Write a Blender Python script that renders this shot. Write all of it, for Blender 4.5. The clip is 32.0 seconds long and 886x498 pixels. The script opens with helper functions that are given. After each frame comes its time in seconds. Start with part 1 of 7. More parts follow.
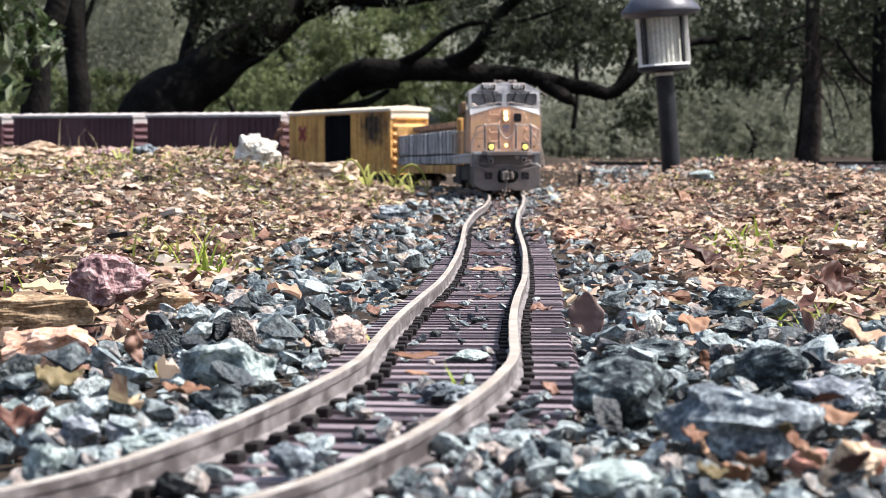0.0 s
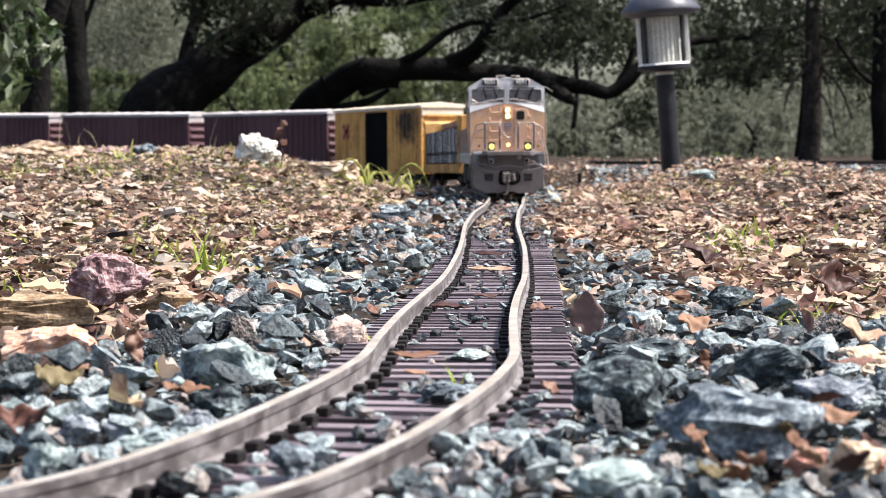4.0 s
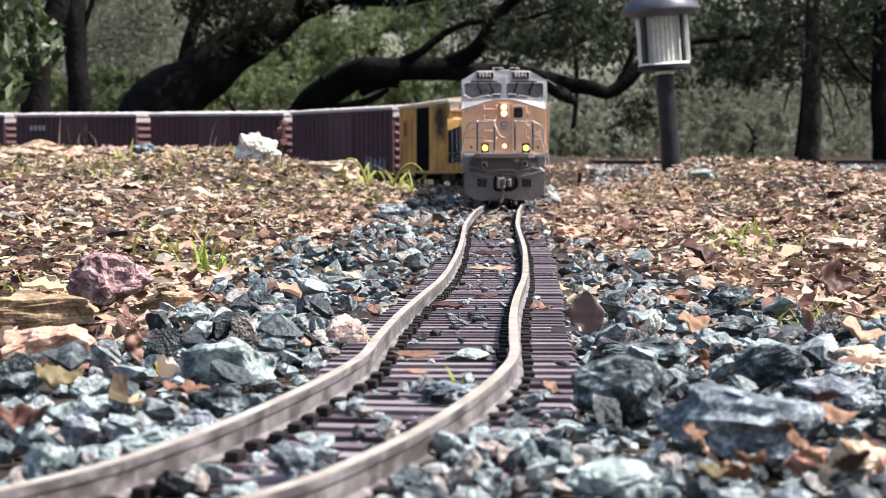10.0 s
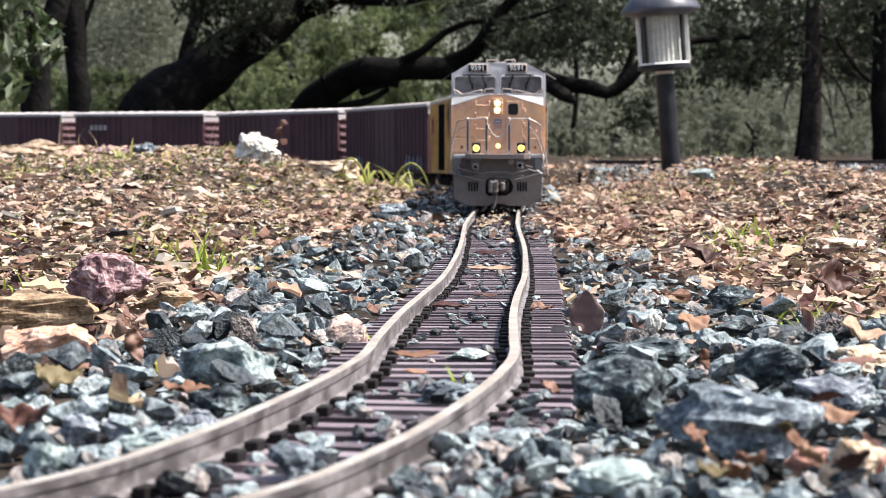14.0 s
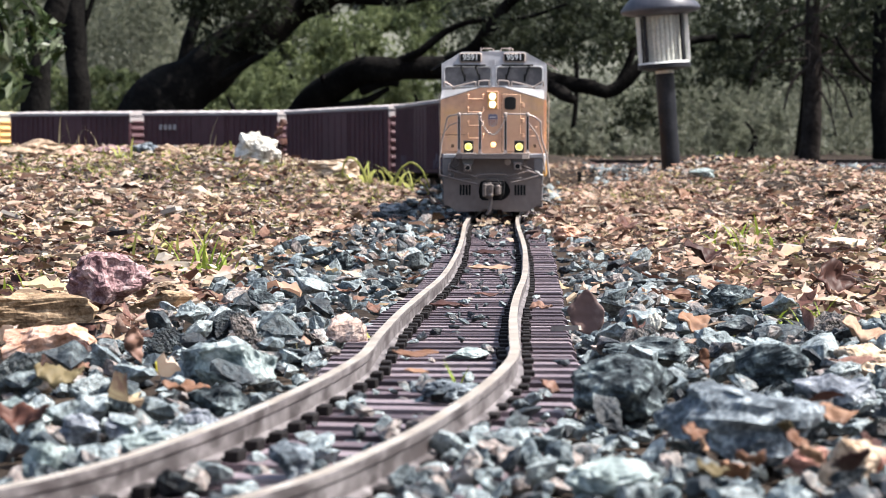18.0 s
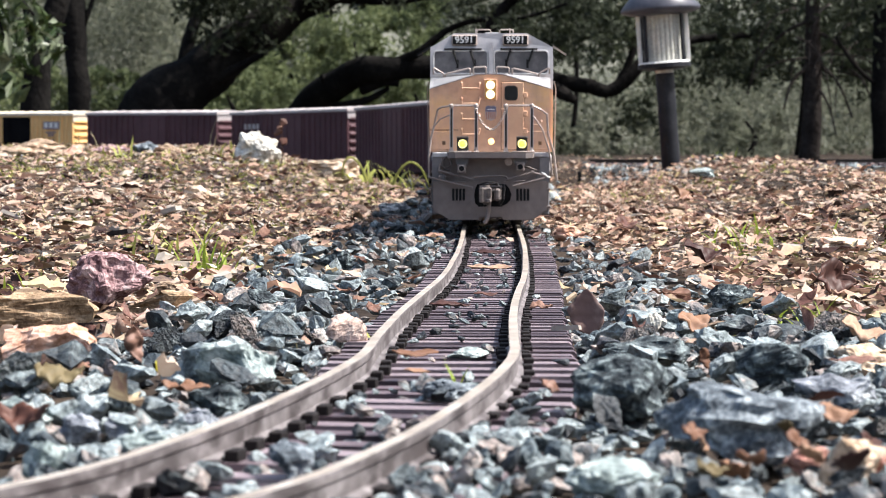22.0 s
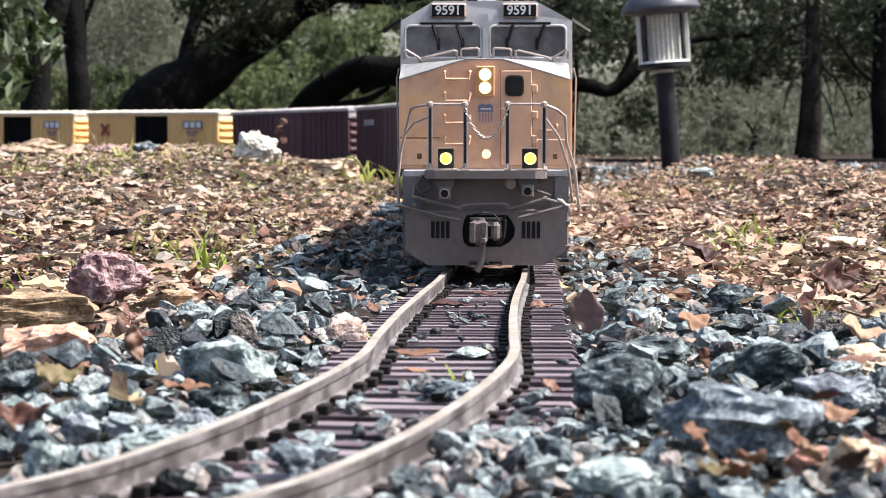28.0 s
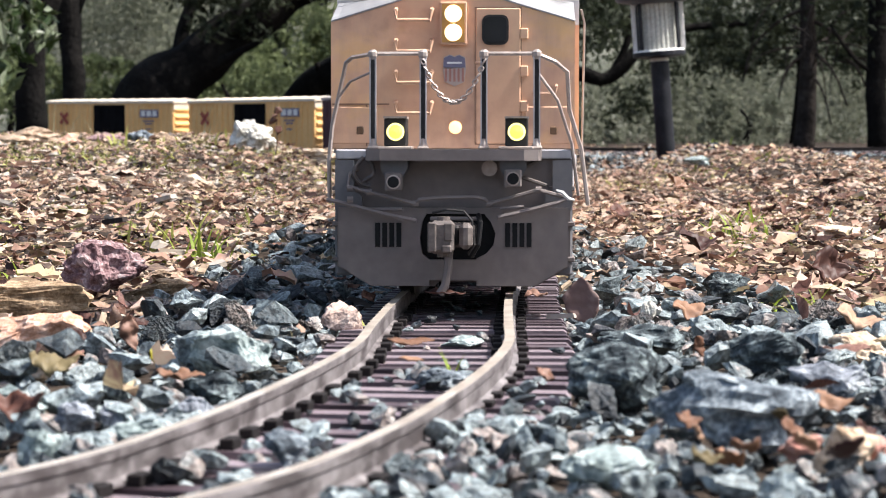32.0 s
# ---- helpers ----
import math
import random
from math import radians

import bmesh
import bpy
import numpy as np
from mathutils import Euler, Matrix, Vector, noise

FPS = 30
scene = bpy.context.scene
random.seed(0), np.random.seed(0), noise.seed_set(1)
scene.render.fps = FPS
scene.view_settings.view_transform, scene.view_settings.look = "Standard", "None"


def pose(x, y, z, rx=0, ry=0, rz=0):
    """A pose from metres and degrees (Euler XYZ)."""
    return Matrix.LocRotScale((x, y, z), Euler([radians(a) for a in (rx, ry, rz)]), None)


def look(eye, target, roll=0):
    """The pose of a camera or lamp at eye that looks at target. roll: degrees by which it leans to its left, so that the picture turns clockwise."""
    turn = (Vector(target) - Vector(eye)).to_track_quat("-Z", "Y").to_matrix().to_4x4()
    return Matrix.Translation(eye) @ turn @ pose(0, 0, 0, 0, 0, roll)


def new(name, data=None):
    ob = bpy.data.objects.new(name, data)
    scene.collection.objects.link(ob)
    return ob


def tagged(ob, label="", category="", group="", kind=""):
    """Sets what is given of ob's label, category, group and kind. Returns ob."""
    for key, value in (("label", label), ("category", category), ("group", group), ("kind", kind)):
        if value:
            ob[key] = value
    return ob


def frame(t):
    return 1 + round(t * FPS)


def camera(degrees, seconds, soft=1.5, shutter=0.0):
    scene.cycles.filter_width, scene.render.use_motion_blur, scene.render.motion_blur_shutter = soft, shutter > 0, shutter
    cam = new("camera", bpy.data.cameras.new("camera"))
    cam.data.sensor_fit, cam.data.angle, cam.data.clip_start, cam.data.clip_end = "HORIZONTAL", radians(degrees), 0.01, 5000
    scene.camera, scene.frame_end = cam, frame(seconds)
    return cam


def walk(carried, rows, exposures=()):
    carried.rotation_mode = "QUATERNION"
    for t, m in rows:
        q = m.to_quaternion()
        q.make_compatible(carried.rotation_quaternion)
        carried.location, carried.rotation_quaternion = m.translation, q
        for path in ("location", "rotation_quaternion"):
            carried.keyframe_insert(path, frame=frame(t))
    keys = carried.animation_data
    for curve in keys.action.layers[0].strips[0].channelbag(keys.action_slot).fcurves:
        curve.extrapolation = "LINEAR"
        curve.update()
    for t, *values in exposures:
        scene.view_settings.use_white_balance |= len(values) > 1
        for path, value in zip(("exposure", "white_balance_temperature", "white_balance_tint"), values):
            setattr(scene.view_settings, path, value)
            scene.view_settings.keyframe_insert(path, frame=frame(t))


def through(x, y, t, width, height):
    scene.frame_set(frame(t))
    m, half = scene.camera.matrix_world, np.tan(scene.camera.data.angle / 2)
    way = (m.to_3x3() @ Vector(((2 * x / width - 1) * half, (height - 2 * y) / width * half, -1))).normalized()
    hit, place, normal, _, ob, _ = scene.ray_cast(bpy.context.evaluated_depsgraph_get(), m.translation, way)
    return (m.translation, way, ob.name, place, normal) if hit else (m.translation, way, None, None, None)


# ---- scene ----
# The eye of a hand-sized camera that stands on the ballast, beside a 45 mm gauge garden track.
EYE = Vector((0.0, 0.0, 0.067))
TILT = 2.687
cam = camera(23.62, 32.0, soft=0.85)
cam.data.dof.use_dof, cam.data.dof.focus_distance, cam.data.dof.aperture_fstop = True, 1.12, 48.0


def aim(down, right):
    return pose(EYE.x, EYE.y, EYE.z, 90 - TILT - down, 0, -right)


walk(cam, [(0, aim(0, 0)), (5, aim(0.022, 0)), (14, aim(0.036, 0)), (20, aim(0.060, 0)), (28, aim(0.075, 0)),
           (30.7, aim(0.088, 0)), (31, aim(0.095, 0)), (31.5, aim(0.26, 0.03)), (32, aim(0.38, 0.137))])

# ---- light: a hazy bright winter sky, a hazy sun high on the right ----
SUN_AZ, SUN_EL = 94.5, 55.0      # degrees from +Y towards +X, and above the ground
world = bpy.data.worlds.new("world")
scene.world = world
world.use_nodes = True
wn, wl = world.node_tree.nodes, world.node_tree.links
sky = wn.new("ShaderNodeTexSky")
sky.sky_type = "NISHITA"
sky.sun_disc = False
sky.sun_elevation, sky.sun_rotation = radians(SUN_EL), radians(SUN_AZ)
sky.air_density, sky.dust_density, sky.ozone_density = 1.0, 4.0, 1.0
wl.new(sky.outputs[0], wn["Background"].inputs[0])
wn["Background"].inputs[1].default_value = 0.12
sun_data = bpy.data.lights.new("sun", "SUN")
sun_data.energy, sun_data.angle, sun_data.color = 5.0, radians(1.2), (1.0, 0.965, 0.94)
sun = new("sun", sun_data)
sv = Vector((math.sin(radians(SUN_AZ)) * math.cos(radians(SUN_EL)), math.cos(radians(SUN_AZ)) * math.cos(radians(SUN_EL)), math.sin(radians(SUN_EL))))
sun.matrix_world = look(sv * 50, (0, 0, 0))
scene.view_settings.exposure = 0.90

# ---- materials ----


def mat(name, cols, scale=40.0, fine=400.0, rough=0.8, metal=0.0, bump=0.3, bump_d=0.001, spread=None, contrast=0.25, rvar=0.12, spec=0.4):
    """A surface of two to four colours, mixed by noise at two scales. spread: 'object' or 'island' also shifts each piece's colour."""
    m = bpy.data.materials.new(name)
    m.use_nodes = True
    n, l = m.node_tree.nodes, m.node_tree.links
    b = n["Principled BSDF"]
    tc = n.new("ShaderNodeTexCoord")
    big, small = n.new("ShaderNodeTexNoise"), n.new("ShaderNodeTexNoise")
    big.inputs["Scale"].default_value, small.inputs["Scale"].default_value = scale, fine
    big.inputs["Detail"].default_value, small.inputs["Detail"].default_value = 5, 4
    for t in (big, small):
        l.new(tc.outputs["Object"], t.inputs["Vector"])
    mix = n.new("ShaderNodeMath")
    mix.operation = "MULTIPLY_ADD"
    mix.inputs[1].default_value = 0.45
    l.new(small.outputs[0], mix.inputs[0])
    half = n.new("ShaderNodeMath")
    half.operation = "MULTIPLY_ADD"
    half.inputs[1].default_value, half.inputs[2].default_value = 0.75, -0.1
    l.new(big.outputs[0], half.inputs[0])
    l.new(half.outputs[0], mix.inputs[2])
    src = mix.outputs[0]
    if spread:
        g = n.new("ShaderNodeObjectInfo" if spread == "object" else "ShaderNodeNewGeometry")
        sh = n.new("ShaderNodeMath")
        sh.operation = "MULTIPLY_ADD"
        sh.inputs[1].default_value = 0.9
        l.new(g.outputs["Random" if spread == "object" else "Random Per Island"], sh.inputs[0])
        sc = n.new("ShaderNodeMath")
        sc.operation = "MULTIPLY_ADD"
        sc.inputs[1].default_value, sc.inputs[2].default_value = 0.55, -0.22
        l.new(src, sc.inputs[0])
        l.new(sc.outputs[0], sh.inputs[2])
        src = sh.outputs[0]
    ramp = n.new("ShaderNodeValToRGB")
    e = ramp.color_ramp.elements
    k = len(cols)
    lo, hi = (0.5 - contrast, 0.5 + contrast) if not spread else (0.05, 0.95)
    while len(e) < k:
        e.new(0.5)
    for i, c in enumerate(cols):
        e[i].position = lo + (hi - lo) * i / (k - 1)
        e[i].color = (*c, 1)
    l.new(src, ramp.inputs[0])
    l.new(ramp.outputs[0], b.inputs["Base Color"])
    b.inputs["Metallic"].default_value = metal
    b.inputs["Specular IOR Level"].default_value = spec
    rr = n.new("ShaderNodeMapRange")
    rr.inputs[3].default_value, rr.inputs[4].default_value = max(0.05, rough - rvar), min(1, rough + rvar)
    l.new(small.outputs[0], rr.inputs[0])
    l.new(rr.outputs[0], b.inputs["Roughness"])
    if bump:
        bp = n.new("ShaderNodeBump")
        bp.inputs["Strength"].default_value, bp.inputs["Distance"].default_value = bump, bump_d
        l.new(mix.outputs[0], bp.inputs["Height"])
        l.new(bp.outputs[0], b.inputs["Normal"])
    return m


def grimy(m, col, scale, lo=0.5, hi=0.72, amount=0.6):
    """Lays drawn-out streaks of dirt of one colour over a surface; scale: along x, y, z."""
    n, l = m.node_tree.nodes, m.node_tree.links
    b = n["Principled BSDF"]
    old = b.inputs["Base Color"].links[0].from_socket
    tc, mp, t = n.new("ShaderNodeTexCoord"), n.new("ShaderNodeMapping"), n.new("ShaderNodeTexNoise")
    mp.inputs["Scale"].default_value = scale
    t.inputs["Scale"].default_value, t.inputs["Detail"].default_value, t.inputs["Roughness"].default_value = 1.0, 6, 0.6
    l.new(tc.outputs["Object"], mp.inputs[0])
    l.new(mp.outputs[0], t.inputs["Vector"])
    r = n.new("ShaderNodeMapRange")
    r.inputs[1].default_value, r.inputs[2].default_value, r.inputs[4].default_value = lo, hi, amount
    l.new(t.outputs[0], r.inputs[0])
    mx = n.new("ShaderNodeMix")
    mx.data_type = "RGBA"
    l.new(r.outputs[0], mx.inputs[0])
    l.new(old, mx.inputs[6])
    mx.inputs[7].default_value = (*col, 1)
    l.new(mx.outputs[2], b.inputs["Base Color"])
    return m


def glow(name, col, power):
    m = bpy.data.materials.new(name)
    m.use_nodes = True
    b = m.node_tree.nodes["Principled BSDF"]
    b.inputs["Base Color"].default_value = (*col, 1)
    b.inputs["Emission Color"].default_value = (*col, 1)
    b.inputs["Emission Strength"].default_value = power
    b.inputs["Roughness"].default_value = 0.2
    return m


def glass(name, tint, rough=0.05, alpha=0.35):
    m = bpy.data.materials.new(name)
    m.use_nodes = True
    b = m.node_tree.nodes["Principled BSDF"]
    b.inputs["Base Color"].default_value = (*tint, 1)
    b.inputs["Roughness"].default_value = rough
    b.inputs["Alpha"].default_value = alpha
    b.inputs["IOR"].default_value = 1.5
    return m


def leafy(name, cols, rough=0.6, through=0.35, spread="island", scale=30):
    """Leaves: colour by leaf, or by clump where spread is None; some light passes through."""
    m = mat(name, cols, scale, scale * 10, rough, bump=0.15, spread=spread, spec=0.2)
    n, l = m.node_tree.nodes, m.node_tree.links
    b, out = n["Principled BSDF"], n["Material Output"]
    tr = n.new("ShaderNodeBsdfTranslucent")
    l.new(b.inputs["Base Color"].links[0].from_socket, tr.inputs[0])
    mx = n.new("ShaderNodeMixShader")
    mx.inputs[0].default_value = through
    l.new(b.outputs[0], mx.inputs[1])
    l.new(tr.outputs[0], mx.inputs[2])
    l.new(mx.outputs[0], out.inputs[0])
    return m


STONE = [(0.012, 0.016, 0.020), (0.020, 0.027, 0.033), (0.045, 0.061, 0.069), (0.155, 0.19, 0.20), (0.235, 0.277, 0.283), (0.275, 0.315, 0.317), (0.09, 0.112, 0.12), (0.28, 0.23, 0.205), (0.03, 0.037, 0.044)]


def stony(name, spread):
    """Broken stone: dark to pale from stone to stone, with pale crusts and veins, and specks."""
    m = mat(name, STONE, 60 if spread == "island" else 2.2, 500 if spread == "island" else 14.0, 0.62, bump=1.0, bump_d=0.003 if spread == "island" else 0.14, spread=spread, rvar=0.2)
    n, l = m.node_tree.nodes, m.node_tree.links
    b = n["Principled BSDF"]
    old = b.inputs["Base Color"].links[0].from_socket
    tc = n.new("ShaderNodeTexCoord")
    t = n.new("ShaderNodeTexNoise")
    t.inputs["Detail"].default_value, t.inputs["Roughness"].default_value = 8, 0.65
    g = n.new("ShaderNodeObjectInfo" if spread == "object" else "ShaderNodeNewGeometry")
    if spread == "object":
        t.inputs["Scale"].default_value = 1.6      # the pieces are of unit size
    else:
        t.inputs["Scale"].default_value = 90
    l.new(tc.outputs["Object"], t.inputs["Vector"])
    t.noise_dimensions = "4D"
    k = n.new("ShaderNodeMath")
    k.operation = "MULTIPLY"
    k.inputs[1].default_value = 37.0
    l.new(g.outputs["Random" if spread == "object" else "Random Per Island"], k.inputs[0])
    l.new(k.outputs[0], t.inputs["W"])
    r = n.new("ShaderNodeValToRGB")
    r.color_ramp.elements[0].position, r.color_ramp.elements[1].position = 0.53, 0.66
    l.new(t.outputs[0], r.inputs[0])
    amt = n.new("ShaderNodeMath")
    amt.operation = "MULTIPLY"
    amt.inputs[1].default_value = 0.58
    l.new(r.outputs[0], amt.inputs[0])
    mx = n.new("ShaderNodeMix")
    mx.data_type = "RGBA"
    l.new(amt.outputs[0], mx.inputs[0])
    l.new(old, mx.inputs[6])
    mx.inputs[7].default_value = (0.285, 0.337, 0.334, 1)
    sp = n.new("ShaderNodeTexNoise")
    sp.inputs["Scale"].default_value = 7.0 if spread == "object" else 420
    sp.inputs["Detail"].default_value, sp.inputs["Roughness"].default_value = 6, 0.75
    l.new(tc.outputs["Object"], sp.inputs["Vector"])
    sr = n.new("ShaderNodeMapRange")
    sr.inputs[1].default_value, sr.inputs[2].default_value, sr.inputs[3].default_value, sr.inputs[4].default_value = 0.36, 0.64, 0.35, 1.7
    l.new(sp.outputs[0], sr.inputs[0])
    mul = n.new("ShaderNodeMix")
    mul.data_type, mul.blend_type = "RGBA", "MULTIPLY"
    mul.inputs[0].default_value = 1.0
    l.new(mx.outputs[2], mul.inputs[6])
    l.new(sr.outputs[0], mul.inputs[7])
    l.new(mul.outputs[2], b.inputs["Base Color"])
    return m


M_STONE, M_STONE_I = stony("ballast_stone", "object"), stony("ballast_stone_far", "island")
LITTER = [(0.0226, 0.0136, 0.0113), (0.0678, 0.0339, 0.0271), (0.169, 0.0881, 0.0621), (0.35, 0.22, 0.16), (0.441, 0.305, 0.228), (0.497, 0.401, 0.322), (0.463, 0.271, 0.201), (0.463, 0.384, 0.232), (0.169, 0.0994, 0.0791)]
LITTER_NEAR = [(0.025, 0.015, 0.012), (0.085, 0.038, 0.033), (0.20, 0.10, 0.08), (0.35, 0.205, 0.158), (0.47, 0.32, 0.25), (0.53, 0.42, 0.345), (0.43, 0.24, 0.185), (0.18, 0.105, 0.088)]
M_LEAF = grimy(leafy("dry_leaf", LITTER_NEAR, 0.55, 0.2, "object"), (0.05, 0.028, 0.022), (3, 3, 3), 0.5, 0.66, 0.6)
M_LEAF_I = leafy("dry_leaf_far", LITTER, 0.6, 0.2, "island")
CHIPS = [(0.0162, 0.0108, 0.0099), (0.0765, 0.0477, 0.0405), (0.189, 0.131, 0.09), (0.324, 0.245, 0.169), (0.378, 0.306, 0.225), (0.414, 0.36, 0.297), (0.279, 0.257, 0.23), (0.342, 0.216, 0.153), (0.117, 0.099, 0.0495)]
M_CHIP = mat("bark_chip", CHIPS, 50, 400, 0.85, bump=0.6, spread="island")
M_SOIL = mat("soil", [(0.016, 0.012, 0.010), (0.040, 0.030, 0.023), (0.085, 0.064, 0.047)], 9, 120, 0.95, bump=0.8, bump_d=0.006, spec=0.1)
M_TIE = mat("brown_plastic_tie", [(0.05, 0.035, 0.042), (0.115, 0.085, 0.096), (0.24, 0.195, 0.212)], 70, 600, 0.5, bump=0.3, spread="object")
M_TIE_I = mat("brown_plastic_tie_far", [(0.05, 0.035, 0.042), (0.115, 0.085, 0.096), (0.24, 0.195, 0.212)], 70, 600, 0.5, bump=0.3, spread="island")
M_SPIKE = mat("dark_tie_plate", [(0.008, 0.007, 0.007), (0.024, 0.020, 0.020)], 90, 600, 0.7, spec=0.15)
M_RAIL_TOP = mat("worn_rail_head", [(0.38, 0.31, 0.235), (0.60, 0.525, 0.44), (0.76, 0.70, 0.62)], 45, 300, 0.42, metal=0.55, bump=0.25, bump_d=0.0004)
M_RAIL = mat("weathered_rail_side", [(0.10, 0.086, 0.087), (0.21, 0.19, 0.19), (0.33, 0.305, 0.303)], 60, 400, 0.6, metal=0.3, bump=0.4, bump_d=0.0005)
grimy(M_RAIL, (0.05, 0.04, 0.04), (45, 45, 130), 0.44, 0.60, 0.8)
grimy(M_RAIL, (0.36, 0.33, 0.33), (80, 80, 90), 0.56, 0.70, 0.6)
grimy(M_RAIL_TOP, (0.30, 0.235, 0.19), (40, 25, 90), 0.52, 0.70, 0.5)

# ---- mesh helpers ----


class Shape:
    """Gathers vertices and faces of one mesh."""

    def __init__(self):
        self.v, self.f = [], []

    def add(self, v, f):
        o = len(self.v)
        self.v += [tuple(p) for p in v]
        self.f += [tuple(i + o for i in q) for q in f]
        return self

    def box(self, x0, x1, y0, y1, z0, z1, b=0.0):
        """A box with its edges cut by b."""
        if b <= 0:
            v = [(x, y, z) for z in (z0, z1) for x, y in ((x0, y0), (x1, y0), (x1, y1), (x0, y1))]
            return self.add(v, [(3, 2, 1, 0), (4, 5, 6, 7), (0, 1, 5, 4), (1, 2, 6, 5), (2, 3, 7, 6), (3, 0, 4, 7)])
        b = min(b, 0.45 * (x1 - x0), 0.45 * (y1 - y0), 0.45 * (z1 - z0))
        bm = bmesh.new()
        bmesh.ops.create_cube(bm, size=1.0, matrix=Matrix.LocRotScale(((x0 + x1) / 2, (y0 + y1) / 2, (z0 + z1) / 2), None, (x1 - x0, y1 - y0, z1 - z0)))
        bmesh.ops.bevel(bm, geom=list(bm.edges), offset=b, segments=1, affect="EDGES", profile=0.5)
        bm.verts.index_update()
        self.add([p.co[:] for p in bm.verts], [[p.index for p in q.verts] for q in bm.faces])
        bm.free()
        return self

    def prism(self, poly, a, b, axis="y"):
        """A polygon drawn out from a to b. axis y: poly in x, z; axis x: in y, z; axis z: in x, y."""
        put = {"y": lambda p, h: (p[0], h, p[1]), "x": lambda p, h: (h, p[0], p[1]), "z": lambda p, h: (p[0], p[1], h)}[axis]
        k = len(poly)
        v = [put(p, a) for p in poly] + [put(p, b) for p in poly]
        return self.add(v, [tuple(range(k))[::-1], tuple(range(k, 2 * k))] + [(i, (i + 1) % k, k + (i + 1) % k, k + i) for i in range(k)])

    def tube(self, pts, r, n=6, close=True):
        """A round bar along points; r: one radius or one for each point."""
        pts = [Vector(p) for p in pts]
        rs = [float(q) for q in r] if isinstance(r, (list, tuple)) else [r] * len(pts)
        v, f = [], []
        up = None
        for i, p in enumerate(pts):
            d = (pts[min(i + 1, len(pts) - 1)] - pts[max(i - 1, 0)]).normalized()
            if up is None:
                up = Vector((0, 0, 1)) if abs(d.z) < 0.9 else Vector((1, 0, 0))
            side = d.cross(up).normalized()
            up = side.cross(d).normalized()
            v += [p + rs[i] * (math.cos(6.28319 * k / n) * side + math.sin(6.28319 * k / n) * up) for k in range(n)]
        for i in range(len(pts) - 1):
            f += [(i * n + k, i * n + (k + 1) % n, (i + 1) * n + (k + 1) % n, (i + 1) * n + k) for k in range(n)]
        if close:
            f += [tuple(range(n))[::-1], tuple(range((len(pts) - 1) * n, len(pts) * n))]
        return self.add(v, f)

    def disc(self, c, r, depth, axis="y", n=20, bulge=0.0):
        """A round plate or lens, its face towards minus axis."""
        k = {"x": 0, "y": 1, "z": 2}[axis]
        ring = []
        for q, rr in ((depth, r), (0, r), (-bulge * 0.7, r * 0.6)):
            for i in range(n):
                a, b = rr * math.cos(6.28319 * i / n), rr * math.sin(6.28319 * i / n)
                p = [c[0], c[1], c[2]]
                p[k] += q
                p[(k + 1) % 3] += a
                p[(k + 2) % 3] += b
                ring.append(p)
        t = [c[0], c[1], c[2]]
        t[k] -= bulge
        ring.append(t)
        f = [(i, (i + 1) % n, n + (i + 1) % n, n + i) for i in range(n)] + [(n + i, n + (i + 1) % n, 2 * n + (i + 1) % n, 2 * n + i) for i in range(n)]
        f += [(2 * n + i, 2 * n + (i + 1) % n, 3 * n) for i in range(n)] + [tuple(range(n))[::-1]]
        return self.add(ring, f)

    def moved(self, m):
        self.v = [tuple(m @ Vector(p)) for p in self.v]
        return self

    def mesh(self, name, mats, smooth=False, which=None):
        me = bpy.data.meshes.new(name)
        me.from_pydata(self.v, [], self.f)
        bm = bmesh.new()
        bm.from_mesh(me)
        bmesh.ops.recalc_face_normals(bm, faces=bm.faces)
        bm.to_mesh(me)
        bm.free()
        for m in mats if isinstance(mats, (list, tuple)) else [mats]:
            me.materials.append(m)
        if which:
            for p, w in zip(me.polygons, which):
                p.material_index = w
        if smooth:
            me.polygons.foreach_set("use_smooth", [True] * len(me.polygons))
        return me


def raw(name, v, f, m, smooth=False):
    me = bpy.data.meshes.new(name)
    me.from_pydata(v, [], f)
    me.materials.append(m)
    if smooth:
        me.polygons.foreach_set("use_smooth", [True] * len(me.polygons))
    return me


def part(name, shape, m, parent, label="", smooth=False):
    ob = new(name, shape.mesh(name, m, smooth) if isinstance(shape, Shape) else shape)
    ob.parent = parent
    if label:
        ob["label"] = label
    return ob


def root(name, m=None, label="", category="", group="", kind=""):
    ob = new(name)
    ob.empty_display_size = 0.02
    if m is not None:
        ob.matrix_basis = m
    return tagged(ob, label, category, group, kind)


# ---- the track's line: centre points from the near end to the far end (x, y) ----
LINE = [(-0.60, 0.02), (-0.40, 0.10), (-0.25, 0.195), (-0.145, 0.295), (-0.060, 0.416), (-0.0366, 0.483), (-0.0166, 0.577), (-0.0052, 0.65), (-0.0010, 0.69), (0.0012, 0.75), (0.0055, 0.87), (0.0135, 1.05),
        (0.0235, 1.25), (0.0305, 1.42), (0.0375, 1.6), (0.045, 1.965), (0.060, 2.365), (0.081, 2.764), (0.093, 3.164), (0.086, 3.524), (0.074, 3.764), (0.067, 4.014), (0.050, 4.263), (0.004, 4.507), (-0.080, 4.740),
        (-0.229, 5.001), (-0.419, 5.232), (-0.728, 5.486), (-1.040, 5.736), (-1.417, 6.064), (-1.793, 6.393), (-2.244, 6.789), (-2.695, 7.185), (-3.069, 7.516), (-4.0, 8.34)]
